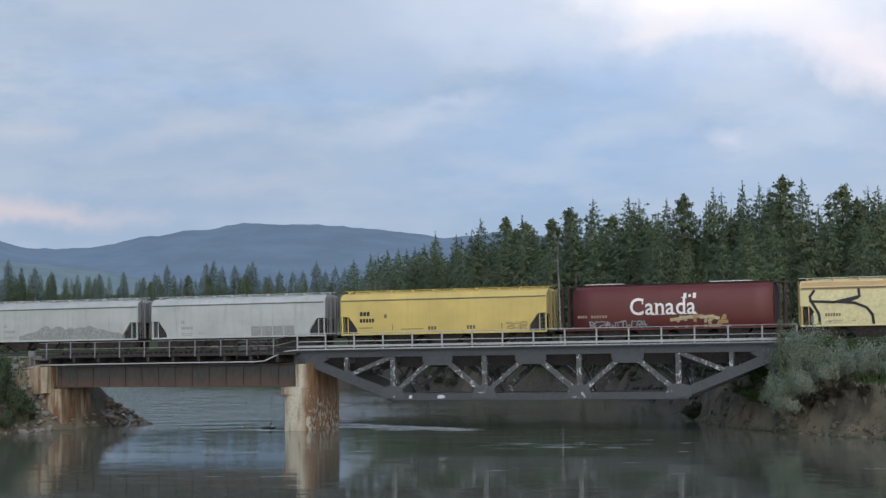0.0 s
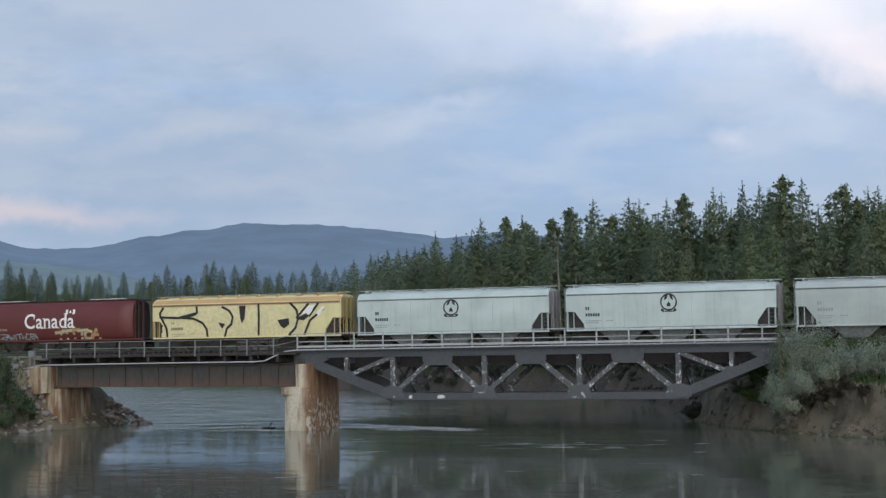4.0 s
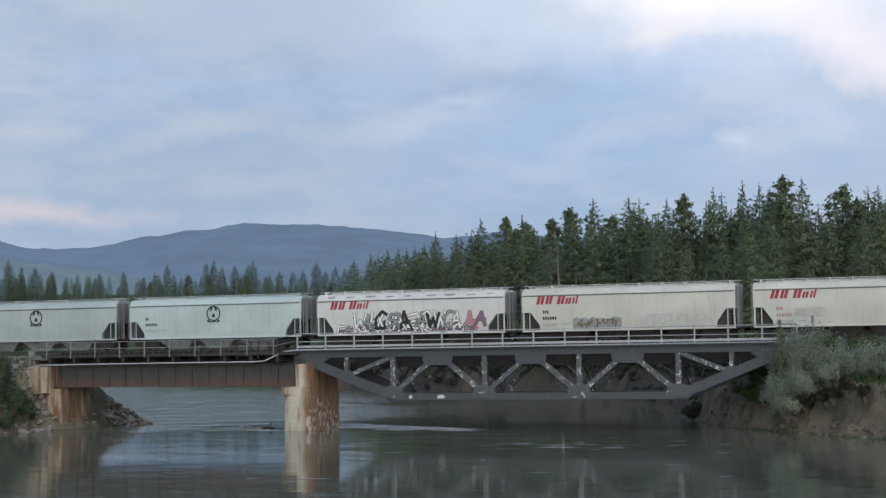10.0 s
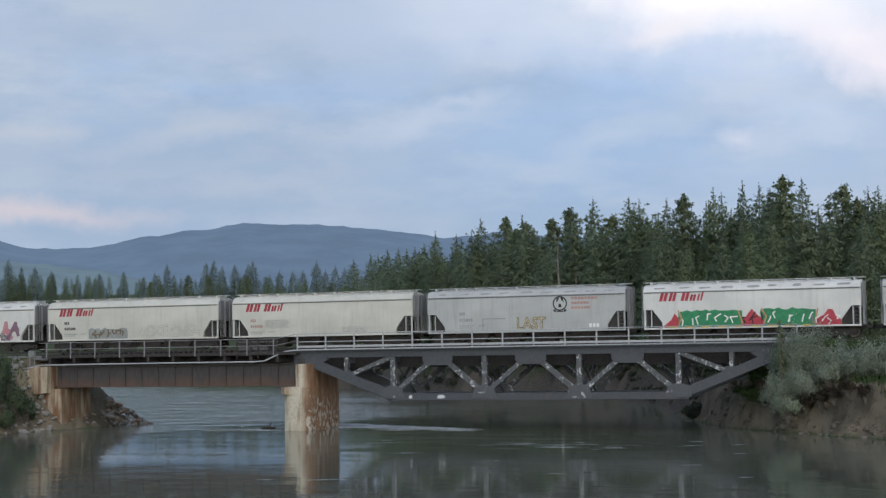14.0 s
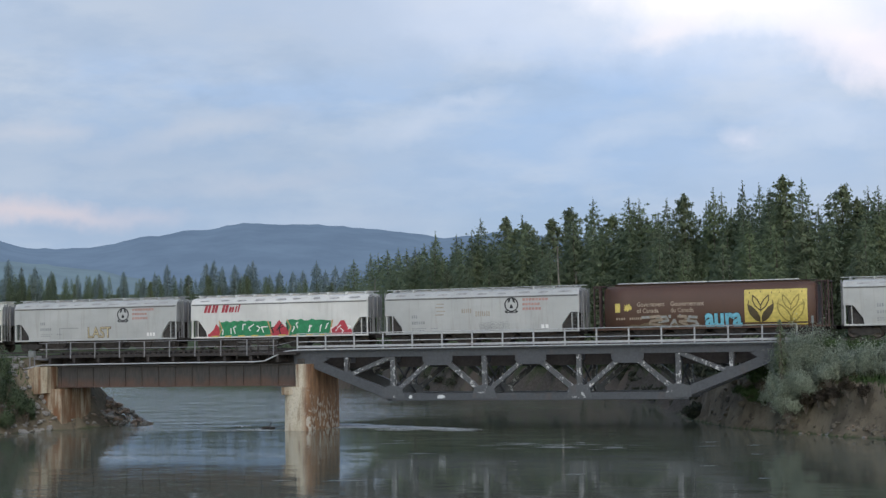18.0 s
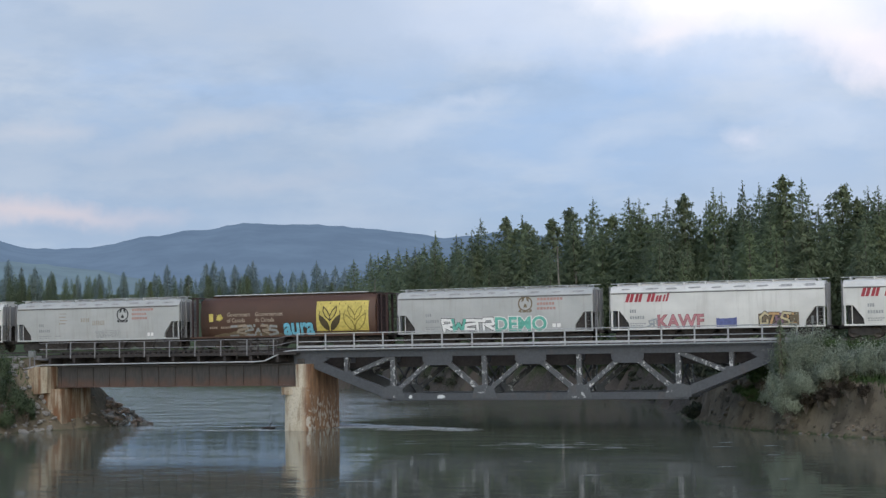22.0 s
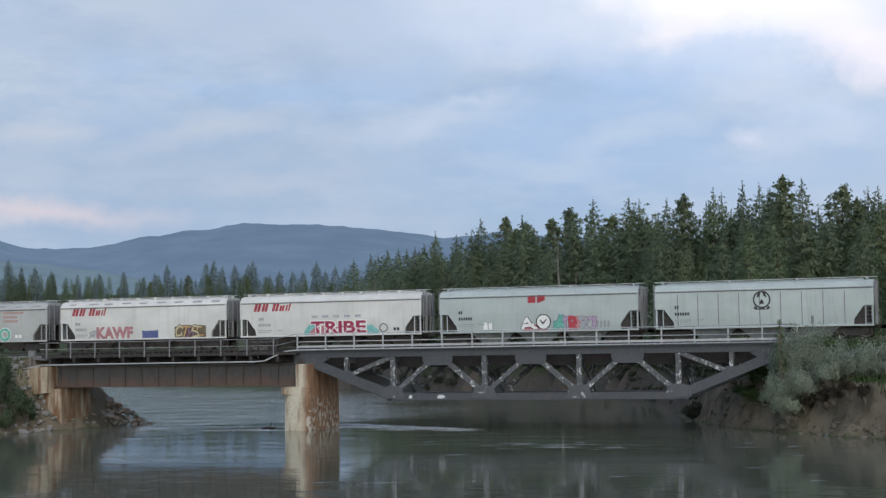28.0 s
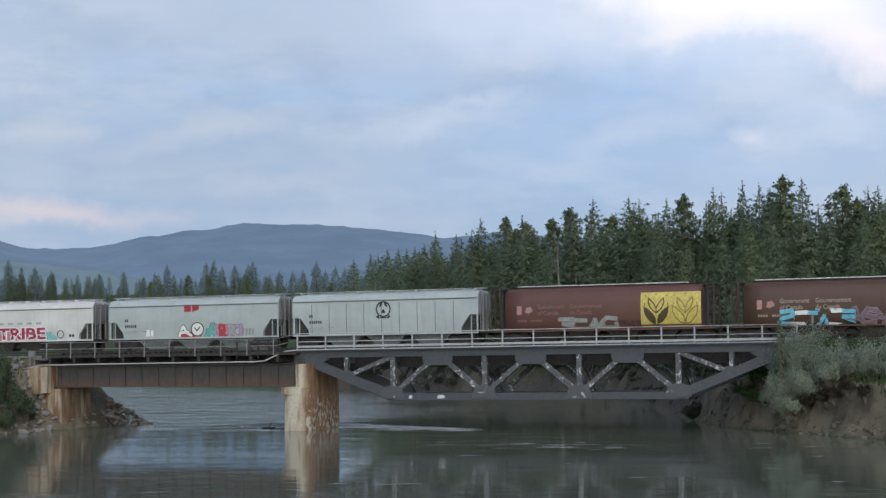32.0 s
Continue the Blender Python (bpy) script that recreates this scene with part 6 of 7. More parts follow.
def spray(rng, cv, cf, x, y, z, out, size):
    """One small twig of needles, hanging outwards."""
    k = len(cv)
    a = math.atan2(out[1], out[0]) + rng.uniform(-1.1, 1.1)
    c, s = math.cos(a) * size, math.sin(a) * size
    dz = rng.uniform(-1.25, 0.2) * size
    w = rng.uniform(0.28, 0.5)
    tilt = rng.uniform(-0.6, 0.6) * size
    p = [(x - 0.3 * c - s * w, y - 0.3 * s + c * w, z + tilt), (x - 0.3 * c + s * w, y - 0.3 * s - c * w, z - tilt), (x + c, y + s, z + dz)]
    cv += p
    (ax, ay, az), (bx, by, bz) = [(q[0] - p[0][0], q[1] - p[0][1], q[2] - p[0][2]) for q in p[1:]]
    d = math.hypot(x, y) + 0.05
    facing = (ay * bz - az * by) * x / d + (az * bx - ax * bz) * y / d + (ax * by - ay * bx) * 0.5
    cf.append((k, k + 1, k + 2) if facing > 0 else (k, k + 2, k + 1))


def conifer_arrays(seed, h=20.0, spread=2.6, bare=0.1, branches=210, twigs=28, size=0.25, core=1000):
    """Trunk and crown of a spruce: many fine drooping branches hung with twigs round a dense heart."""
    rng = random.Random(seed)
    tv, tf = trunk_arrays(h, ((-1.0, 0.24), (h * 0.4, 0.16), (h * 0.98, 0.02)))
    cv, cf = [], []
    lean = rng.uniform(0, 6.28)
    full = 0.52 + 0.16 * rng.random()

    def reach(u):
        return spread * ((1 - u) ** full * 0.95 + 0.05) * (0.94 + 0.06 * math.sin(u * 17 + seed)) * min(1, 0.72 + 1.3 * u)

    for i in range(branches):
        u = 1 - (1 - (i + rng.random()) / branches) ** 0.72
        z = h * (bare + (0.975 - bare) * u)
        r = reach(u)
        a = i * 2.39996 + rng.uniform(-0.6, 0.6)
        ln = r * rng.uniform(0.6, 1.12) * (1 + 0.1 * math.cos(a - lean))
        dx, dy = math.cos(a), math.sin(a)
        drop = ln * rng.uniform(0.2, 0.5) * (1 - u)
        n = max(9, int(twigs * (0.35 + 1.1 * ln / spread)))
        for t in range(n):
            f = rng.random() ** 0.6
            side = rng.gauss(0, 0.2) * ln * (1.15 - 0.75 * f) + rng.gauss(0, 0.05)
            hang = abs(rng.gauss(0, 0.14)) * ln * (1.1 - 0.5 * f) + rng.uniform(0, 0.12)
            x, y = dx * ln * f - dy * side, dy * ln * f + dx * side
            spray(rng, cv, cf, x, y, z + 0.45 * ln * u * u * f - drop * f * f - hang, (dx, dy), size * rng.uniform(0.6, 1.3) * (0.32 + 0.68 * min(1, ln / 1.6)))
    for t in range(core):
        u = rng.random() ** 1.4
        a, r = rng.uniform(0, 6.28), reach(u) * rng.uniform(0.3, 0.82)
        spray(rng, cv, cf, r * math.cos(a), r * math.sin(a), h * (bare + (0.93 - bare) * u) - 0.3 * r, (math.cos(a), math.sin(a)), (0.2 + 0.12 * r) * rng.uniform(0.8, 1.3))
    for t in range(60):
        u = rng.random()
        spray(rng, cv, cf, rng.gauss(0, 0.06), rng.gauss(0, 0.06), h * (0.92 + 0.08 * u), (math.cos(t), math.sin(t)), size * (0.8 - 0.5 * u))
    return tv, tf, cv, cf


def pine_arrays(seed, h=20.0, clumps=26, tuft=34, low=0.38, wide=1.9, size=0.3):
    """A lodgepole pine: thin trunk, ragged clumps of needles at the ends of its limbs."""
    rng = random.Random(seed)
    tv, tf = trunk_arrays(h, ((-1.0, 0.2), (h * 0.5, 0.14), (h * 0.97, 0.03)))
    cv, cf = [], []
    for i in range(clumps):
        u = i / (clumps - 1)
        z = h * (low + (0.96 - low) * u ** 0.9)
        rad = wide * (0.12 + 1.15 * (1 - u) ** 0.5) * rng.uniform(0.3, 1.1)
        a = i * 2.39996 + rng.uniform(-0.6, 0.6)
        cx, cy = math.cos(a) * rad, math.sin(a) * rad
        sx, sz = 0.34 + 0.36 * rad, rng.uniform(0.28, 0.55)
        k = len(tv)
        tv += [(0, 0, z - 0.6), (0.07, 0, z - 0.5), (cx, cy, z)]
        tf.append((k, k + 1, k + 2))
        for t in range(tuft):
            back = rng.random() ** 2 * 0.7
            spray(rng, cv, cf, cx * (1 - back) + rng.gauss(0, 0.5) * sx, cy * (1 - back) + rng.gauss(0, 0.5) * sx, z - 0.3 * back + rng.gauss(0, 0.5) * sz + 0.1, (cx, cy), size * rng.uniform(0.6, 1.2))
    for t in range(60):
        u = rng.random()
        spray(rng, cv, cf, rng.gauss(0, 0.22) * (1.2 - u), rng.gauss(0, 0.22) * (1.2 - u), h * (0.92 + 0.07 * u), (math.cos(t), math.sin(t)), size * (0.9 - 0.4 * u))
    return tv, tf, cv, cf


def tree_model(name, arrays, needles, label):
    t = part_of(name, mesh_of("trunk", arrays[0], arrays[1], True), M["bark"], None)
    me = mesh_of("crown", arrays[2], arrays[3], True)
    # needles shade softly, as tufts that face outwards
    own = np.array([v.normal for v in me.vertices])
    p = np.array(arrays[2])
    out = np.stack([p[:, 0], p[:, 1], 0.45 * np.hypot(p[:, 0], p[:, 1]) + 0.2], 1)
    out /= np.linalg.norm(out, axis=1)[:, None] + 1e-6
    n = own * 0.14 + out * 0.86
    me.normals_split_custom_set_from_vertices((n / (np.linalg.norm(n, axis=1)[:, None] + 1e-6)).tolist())
    part_of("crown", me, needles, t)
    return tagged(t, label, "tree", "trees of the riverside forest")


SPRUCES = [(conifer_arrays(k, 20, 4.3 + 0.5 * (k % 3), 0.04 + 0.04 * (k % 2)), "spruce") for k in range(5)]
PINES = [(pine_arrays(20 + k, 20, 54, 84, 0.16 + 0.06 * (k % 3), 2.5 + 0.4 * (k % 3)), "pine") for k in range(4)]
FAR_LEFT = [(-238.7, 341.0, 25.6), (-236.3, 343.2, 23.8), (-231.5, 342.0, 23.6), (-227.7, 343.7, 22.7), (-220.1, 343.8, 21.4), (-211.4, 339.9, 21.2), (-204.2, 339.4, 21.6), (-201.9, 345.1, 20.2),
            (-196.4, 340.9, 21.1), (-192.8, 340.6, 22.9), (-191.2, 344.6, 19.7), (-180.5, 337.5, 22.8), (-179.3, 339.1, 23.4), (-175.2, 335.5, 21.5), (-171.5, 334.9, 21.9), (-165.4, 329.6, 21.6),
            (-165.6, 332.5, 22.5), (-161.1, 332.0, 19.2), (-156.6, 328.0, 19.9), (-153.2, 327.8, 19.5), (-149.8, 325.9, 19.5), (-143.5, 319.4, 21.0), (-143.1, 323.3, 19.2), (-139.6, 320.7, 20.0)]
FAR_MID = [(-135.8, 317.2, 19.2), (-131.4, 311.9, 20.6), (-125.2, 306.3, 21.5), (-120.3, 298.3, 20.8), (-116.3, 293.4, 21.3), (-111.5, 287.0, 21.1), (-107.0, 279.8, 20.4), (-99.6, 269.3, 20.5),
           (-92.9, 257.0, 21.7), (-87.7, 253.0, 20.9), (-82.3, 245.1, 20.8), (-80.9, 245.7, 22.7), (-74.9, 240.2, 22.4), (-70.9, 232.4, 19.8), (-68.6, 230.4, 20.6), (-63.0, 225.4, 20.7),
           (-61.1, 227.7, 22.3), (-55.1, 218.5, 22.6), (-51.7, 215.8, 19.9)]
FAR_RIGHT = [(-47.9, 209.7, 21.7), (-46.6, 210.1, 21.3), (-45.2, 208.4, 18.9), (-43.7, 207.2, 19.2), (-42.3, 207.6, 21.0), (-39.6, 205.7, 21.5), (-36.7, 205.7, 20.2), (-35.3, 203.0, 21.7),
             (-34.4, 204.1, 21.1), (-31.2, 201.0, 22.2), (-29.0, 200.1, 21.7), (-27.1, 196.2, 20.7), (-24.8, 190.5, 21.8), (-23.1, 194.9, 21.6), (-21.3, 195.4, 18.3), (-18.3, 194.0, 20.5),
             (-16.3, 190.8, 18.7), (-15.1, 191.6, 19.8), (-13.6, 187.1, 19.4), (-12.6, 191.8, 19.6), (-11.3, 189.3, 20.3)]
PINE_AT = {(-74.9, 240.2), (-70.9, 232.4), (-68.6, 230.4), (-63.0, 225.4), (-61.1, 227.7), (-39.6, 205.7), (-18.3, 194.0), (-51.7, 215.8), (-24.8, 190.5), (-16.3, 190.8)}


def wood_depth(x):
    return 1 + 1.35 * float(smooth01((-98 - x) / 70))


def build_forest():
    rng = random.Random(7)
    models = [tree_model("spruce_tree", a, M["spruce"], "tall dark green spruce in the riverside forest") for a, _ in SPRUCES]
    pines = [tree_model("pine_tree", a, M["pine"], "slender pine with a ragged green crown") for a, _ in PINES]
    distant = [tree_model("spruce_tree", a, M["distant"], "spruce on the far slope, its needles tinted grey for haze") for a, _ in SPRUCES[:3]]
    used = set()

    def plant(model, x, y, h, top=None):
        g = float(land_height(x, y))
        if top is not None:
            h = top - g
        s = h / 20
        fat = rng.uniform(0.85, 1.2) * (1.15 if y > 300 else 1.0)
        m = pose(x, y, g, 0, 0, rng.uniform(0, 360)) @ Matrix.Diagonal((s * fat, s * fat, s, 1))
        if model.name not in used:
            used.add(model.name)
            model.matrix_world = m
            return model
        m2 = m @ Matrix.Diagonal([1 / v for v in model.scale] + [1])
        return copy_thing(model, m2)

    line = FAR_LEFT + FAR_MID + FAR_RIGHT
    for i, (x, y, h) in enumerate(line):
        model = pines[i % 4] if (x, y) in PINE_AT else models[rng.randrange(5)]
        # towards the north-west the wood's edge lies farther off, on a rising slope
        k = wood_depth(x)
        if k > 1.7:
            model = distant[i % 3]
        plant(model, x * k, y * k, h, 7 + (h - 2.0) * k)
    # companions a little lower than the skyline trees
    for x, y, h in line:
        if y < 262:
            for k in range(3):
                off = rng.choice((-1, 1)) * rng.uniform(1.4, 4.2)
                back = 1 + rng.uniform(-3, 8) / math.hypot(x, y)
                plant(models[rng.randrange(5)], (x + off * 0.94) * back, (y + off * 0.34) * back, h * rng.uniform(0.74, 0.93))
    # lower and younger trees before and among the skyline trees
    for i, (x, y, h) in enumerate(line):
        d = math.hypot(x, y)
        deep = wood_depth(x)
        for k in range(2 if y < 300 else 1):
            f = deep * (1 - rng.uniform(3, 22) / d)
            off = rng.uniform(-4, 4)
            px, py = x * f + off * 0.94, y * f + off * 0.34
            if river_distance(np.array([px]), np.array([py]))[0] < 6:
                continue
            plant(pines[rng.randrange(4)] if rng.random() < 0.3 else models[rng.randrange(5)], px, py, rng.uniform(9, 17.5))
    # the wood behind, joined
    vs, fs, ns = [], [], []
    base = [conifer_arrays(50 + k, 20, 4.6, 0.03, 90, 10, 0.36, 900) for k in range(3)]
    for i in range(340):
        x, y, h = line[rng.randrange(len(line))]
        d = math.hypot(x, y)
        f = wood_depth(x) * (1 + rng.uniform(-4, 40) / d)
        off = rng.uniform(-8, 8)
        px, py = x * f + off * 0.94, y * f + off * 0.34
        s = h * rng.uniform(0.6, 0.95) * (0.8 if x < -130 else 1.0) / 20
        _, _, cv, cf = base[i % 3]
        k, a = len(vs), rng.uniform(0, 6.28)
        ca, sa = math.cos(a) * s, math.sin(a) * s
        g = float(land_height(px, py))
        p = np.array(cv)
        out = np.stack([p[:, 0] * ca - p[:, 1] * sa, p[:, 0] * sa + p[:, 1] * ca, 0.45 * s * np.hypot(p[:, 0], p[:, 1]) + 0.1], 1)
        ns.append(out / (np.linalg.norm(out, axis=1)[:, None] + 1e-6))
        vs += [(px + v[0] * ca - v[1] * sa, py + v[0] * sa + v[1] * ca, g + v[2] * s) for v in cv]
        fs += [tuple(q + k for q in f3) for f3 in cf]
    me = mesh_of("forest", vs, fs, True)
    me.normals_split_custom_set_from_vertices(np.concatenate(ns).tolist())
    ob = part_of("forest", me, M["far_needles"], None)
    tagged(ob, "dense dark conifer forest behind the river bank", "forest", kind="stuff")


build_forest()


def bush_arrays(seed, radius, tall, leaves, size, lobes=9):
    """Stems and leaves of a ragged bush: leaf sprays round several upright lobes."""
    rng = random.Random(seed)
    sv, sf, lv, lf = [], [], [], []
    spots = []
    for i in range(lobes):
        a, r = rng.uniform(0, 6.28), radius * math.sqrt(rng.random()) * 0.8
        top = tall * rng.uniform(0.55, 1.0) * (1 - 0.35 * (r / radius))
        p = Vector((r * math.cos(a), r * math.sin(a), top * rng.uniform(0.45, 0.8)))
        spots.append((p, radius * rng.uniform(0.16, 0.34), top * rng.uniform(0.2, 0.34)))
        k = len(sv)
        sv += [(0.04, 0, -0.4), (-0.04, 0, -0.4), (0, 0.05, -0.4), (p.x, p.y, top * 0.9)]
        sf += [(k, k + 1, k + 3), (k + 1, k + 2, k + 3), (k + 2, k, k + 3)]
    for i in range(leaves):
        c, r, hz = spots[rng.randrange(lobes)]
        q = Vector((rng.gauss(0, 0.55) * r, rng.gauss(0, 0.55) * r, rng.gauss(0, 0.6) * hz))
        p = c + q
        p.z = max(p.z, 0.0)
        d = Vector((rng.uniform(-1, 1), rng.uniform(-1, 1), rng.uniform(-0.2, 1.2))).normalized() * size * rng.uniform(0.6, 1.4)
        w = d.cross(Vector((rng.uniform(-1, 1), rng.uniform(-1, 1), rng.uniform(-1, 1)))).normalized() * size * 0.22
        k = len(lv)
        lv += [tuple(p), tuple(p + d * 0.5 + w), tuple(p + d), tuple(p + d * 0.5 - w)]
        lf.append((k, k + 1, k + 2, k + 3))
    return sv, sf, lv, lf


def bush(name, seed, x, y, z, radius, tall, leaves, size, mat, label, lobes=9):
    sv, sf, lv, lf = bush_arrays(seed, radius, tall, leaves, size, lobes)
    b = part_of(name, mesh_of("stems", sv, sf), M["bark"], None)
    b.location = (x, y, z)
    p = np.array(lv)
    q = p.reshape(-1, 4, 3)
    flat = np.cross(q[:, 1] - q[:, 0], q[:, 3] - q[:, 0])
    away = (flat * (q[:, 0] - np.array((0, 0, 0.35 * tall - 0.4)))).sum(1) > 0
    lf = [f if o else f[::-1] for f, o in zip(lf, away)]
    me = mesh_of("leaves", lv, lf, True)
    own = np.array([v.normal for v in me.vertices])
    out = np.stack([p[:, 0], p[:, 1], p[:, 2] - 0.35 * tall + 0.4], 1)
    n = out / (np.linalg.norm(out, axis=1)[:, None] + 1e-6) * 0.6 + own * 0.4
    me.normals_split_custom_set_from_vertices((n / (np.linalg.norm(n, axis=1)[:, None] + 1e-6)).tolist())
    part_of("leaves", me, M[mat], b)
    return tagged(b, label, "bush", "bushes on the river bank")


def build_bushes():
    silver = "silvery green willow bush on the eroded bank"
    spots = ((-15.2, 121.6, 1.9, 3.7, 4.4), (-14.2, 121.2, 1.8, 3.6, 4.2), (-16.0, 122.4, 1.3, 3.8, 3.6), (-13.0, 120.8, 1.7, 3.9, 3.4), (-15.4, 120.7, 1.5, 1.9, 2.6), (-14.4, 119.9, 1.4, 2.4, 2.4), (-16.2, 121.5, 1.1, 2.4, 2.4),
             (-11.9, 119.9, 1.4, 3.9, 2.2), (-9.4, 119.6, 1.4, 4.2, 2.3), (-7.9, 119.0, 1.5, 4.2, 2.7), (-6.2, 117.5, 1.4, 4.0, 2.6), (-17.0, 123.6, 1.1, 4.2, 2.6), (-16.9, 121.2, 1.2, 1.5, 3.0), (-15.7, 119.6, 1.2, 0.9, 2.6), (-9.6, 118.4, 1.3, 3.7, 2.9), (-10.7, 118.8, 1.1, 3.6, 2.4), (-8.2, 117.6, 1.4, 3.6, 2.9), (-12.6, 119.2, 1.2, 3.3, 2.1))
    for i, (x, y, r, z, t) in enumerate(spots):
        bush("willow_bush", 60 + i, x, y, z + 0.2, r, t * 1.22, 6800, 0.145, "willow", silver, 22)
    for i, (x, y, r, t) in enumerate(((-16.3, 123.0, 1.2, 1.8), (-10.4, 121.5, 1.8, 1.3), (-7.4, 121.0, 1.8, 1.4), (-18.0, 125.6, 1.5, 2.3), (-19.2, 131.0, 1.6, 1.8), (-12.6, 121.6, 1.6, 1.6), (-17.2, 125.4, 1.4, 1.4), (-18.2, 127.6, 1.4, 1.3), (-19.6, 130.2, 1.3, 1.5), (-16.6, 122.0, 0.9, 1.3), (-17.4, 123.3, 0.9, 1.2), (-18.3, 124.7, 1.0, 1.2), (-19.2, 126.1, 1.0, 1.1), (-20.1, 127.5, 0.9, 1.0), (-18.6, 126.8, 1.4, 2.2), (-19.4, 127.8, 1.3, 2.0))):
        if float(land_height(x, y)) < 1.6:
            continue
        bush("green_shrub", 80 + i, x, y, float(land_height(x, y)), r, t, 2400, 0.16, "shrub", "low green shrub beside the railway bank", 8)
    for i, (x, y, r, t) in enumerate(((-82.3, 116.6, 1.2, 4.4), (-81.8, 117.8, 1.2, 4.0), (-81.5, 119.0, 1.0, 2.6), (-83.4, 118.0, 1.3, 4.2), (-82.9, 115.0, 1.4, 4.6), (-81.3, 116.2, 0.9, 2.4))):
        bush("dark_shrub", 90 + i, x, y, max(0.2, float(land_height(x, y))), r, t, 3000, 0.17, "dark_shrub", "dark green shrub at the water's edge", 14)
    for i, (x, y, z, r0) in enumerate(((-12.1, 117.4, 3.0, 0.7), (-13.3, 118.6, 2.8, 0.7), (-11.0, 116.3, 3.6, 0.6), (-9.7, 115.0, 3.2, 0.6), (-14.4, 119.8, 2.3, 0.6))):
        bush("root_tangle", 130 + i, x, y, z - 0.5, r0, 1.1, 1500, 0.14, "root", "dark dead brush and roots hanging over the cut bank", 10)
    # brush along the foot of the forest
    rng = random.Random(99)
    vs, fs = [], []
    for i in range(680):
        u = rng.random()
        k = min(int(u * 8), 7)
        (ax, ay), (bx, by) = RIGHT_BANK[8 + k], RIGHT_BANK[9 + k]
        f = rng.random()
        x, y = ax + (bx - ax) * f, ay + (by - ay) * f
        off = 0.1 + 15 * rng.random() ** 1.5
        x, y = x + 0.78 * off, y + 0.62 * off
        g, t = float(land_height(x, y)), rng.uniform(1.2, 4.6) * min(1.0, 0.3 + off / 6)
        _, _, lv, lf = bush_arrays(300 + i, t * 0.7, t, 120, 0.42, 6)
        n = len(vs)
        vs += [(x + a, y + b, g + c) for a, b, c in lv]
        fs += [tuple(q + n for q in f4) for f4 in lf]
    ob = part_of("undergrowth", mesh_of("undergrowth", vs, fs), M["brush"], None)
    tagged(ob, "dark tangled undergrowth on the far bank", "undergrowth", kind="stuff")


def stone(rng, size):
    """A rough angular stone."""
    bm = bmesh.new()
    bmesh.ops.create_icosphere(bm, subdivisions=1, radius=size)
    sx, sy, sz = rng.uniform(0.7, 1.3), rng.uniform(0.7, 1.3), rng.uniform(0.45, 0.8)
    for v in bm.verts:
        v.co = Vector((v.co.x * sx, v.co.y * sy, v.co.z * sz)) * rng.uniform(0.78, 1.15)
    me = from_bm("stone", bm)
    return me


def build_stones():
    rng = random.Random(17)
    kinds = [stone(rng, 1.0) for _ in range(9)]
    # the rubble point behind the abutment, and single blocks at the water's edge
    heap = thing("rubble_heap", "heap of rusty broken rocks below the abutment", "rocks", pose(-80.2, 130.6, 0))
    for i in range(290):
        a, r = rng.uniform(0, 6.28), 4.8 * math.sqrt(rng.random())
        ob = part_of("rock", kinds[i % 9], M["rock_rusty"] if rng.random() < 0.6 else M["rock"], heap)
        s = rng.uniform(0.12, 0.36)
        ob.location = (r * math.cos(a) * 0.85, r * math.sin(a) * 0.6, max(0.0, 2.6 * (1 - r / 4.6)) + rng.uniform(-0.12, 0.06))
        ob.rotation_euler = (rng.uniform(-0.5, 0.5), rng.uniform(-0.5, 0.5), rng.uniform(0, 6.28))
        ob.scale = (s, s, s)
    bank = thing("riprap_slope", "grey broken rock facing on the railway bank", "rocks")
    for i in range(300):
        x = rng.uniform(-92, -80.4)
        y = rng.uniform(116.5, 122.2)
        ob = part_of("rock", kinds[i % 9], M["rock"], bank)
        s = rng.uniform(0.14, 0.42)
        ob.location = (x, y, float(land_height(x, y)) + 0.08)
        ob.rotation_euler = (rng.uniform(-0.5, 0.5), rng.uniform(-0.5, 0.5), rng.uniform(0, 6.28))
        ob.scale = (s, s, s)
    shore = thing("shore_stones", "pale stones along the water's edge", "rocks")
    for i in range(110):
        if i < 70:
            f = rng.random()
            x, y = -82.0 + 2.9 * f + rng.uniform(-1.2, 0.5), 115.5 + 15 * f
        else:
            f = rng.random()
            x, y = -8 - 9 * f + rng.uniform(-0.1, 0.5), 112.6 + 8.8 * f + rng.uniform(-0.1, 0.5)
        ob = part_of("rock", kinds[i % 9], M["rock"] if i % 3 == 0 else M["rock_rusty"], shore)
        s = rng.uniform(0.08, 0.26) if i < 70 else rng.uniform(0.05, 0.16)
        ob.location = (x, y, max(0.0, float(land_height(x, y))) + 0.03)
        ob.rotation_euler = (0, 0, rng.uniform(0, 6.28))
        ob.scale = (s, s, s)


build_stones()


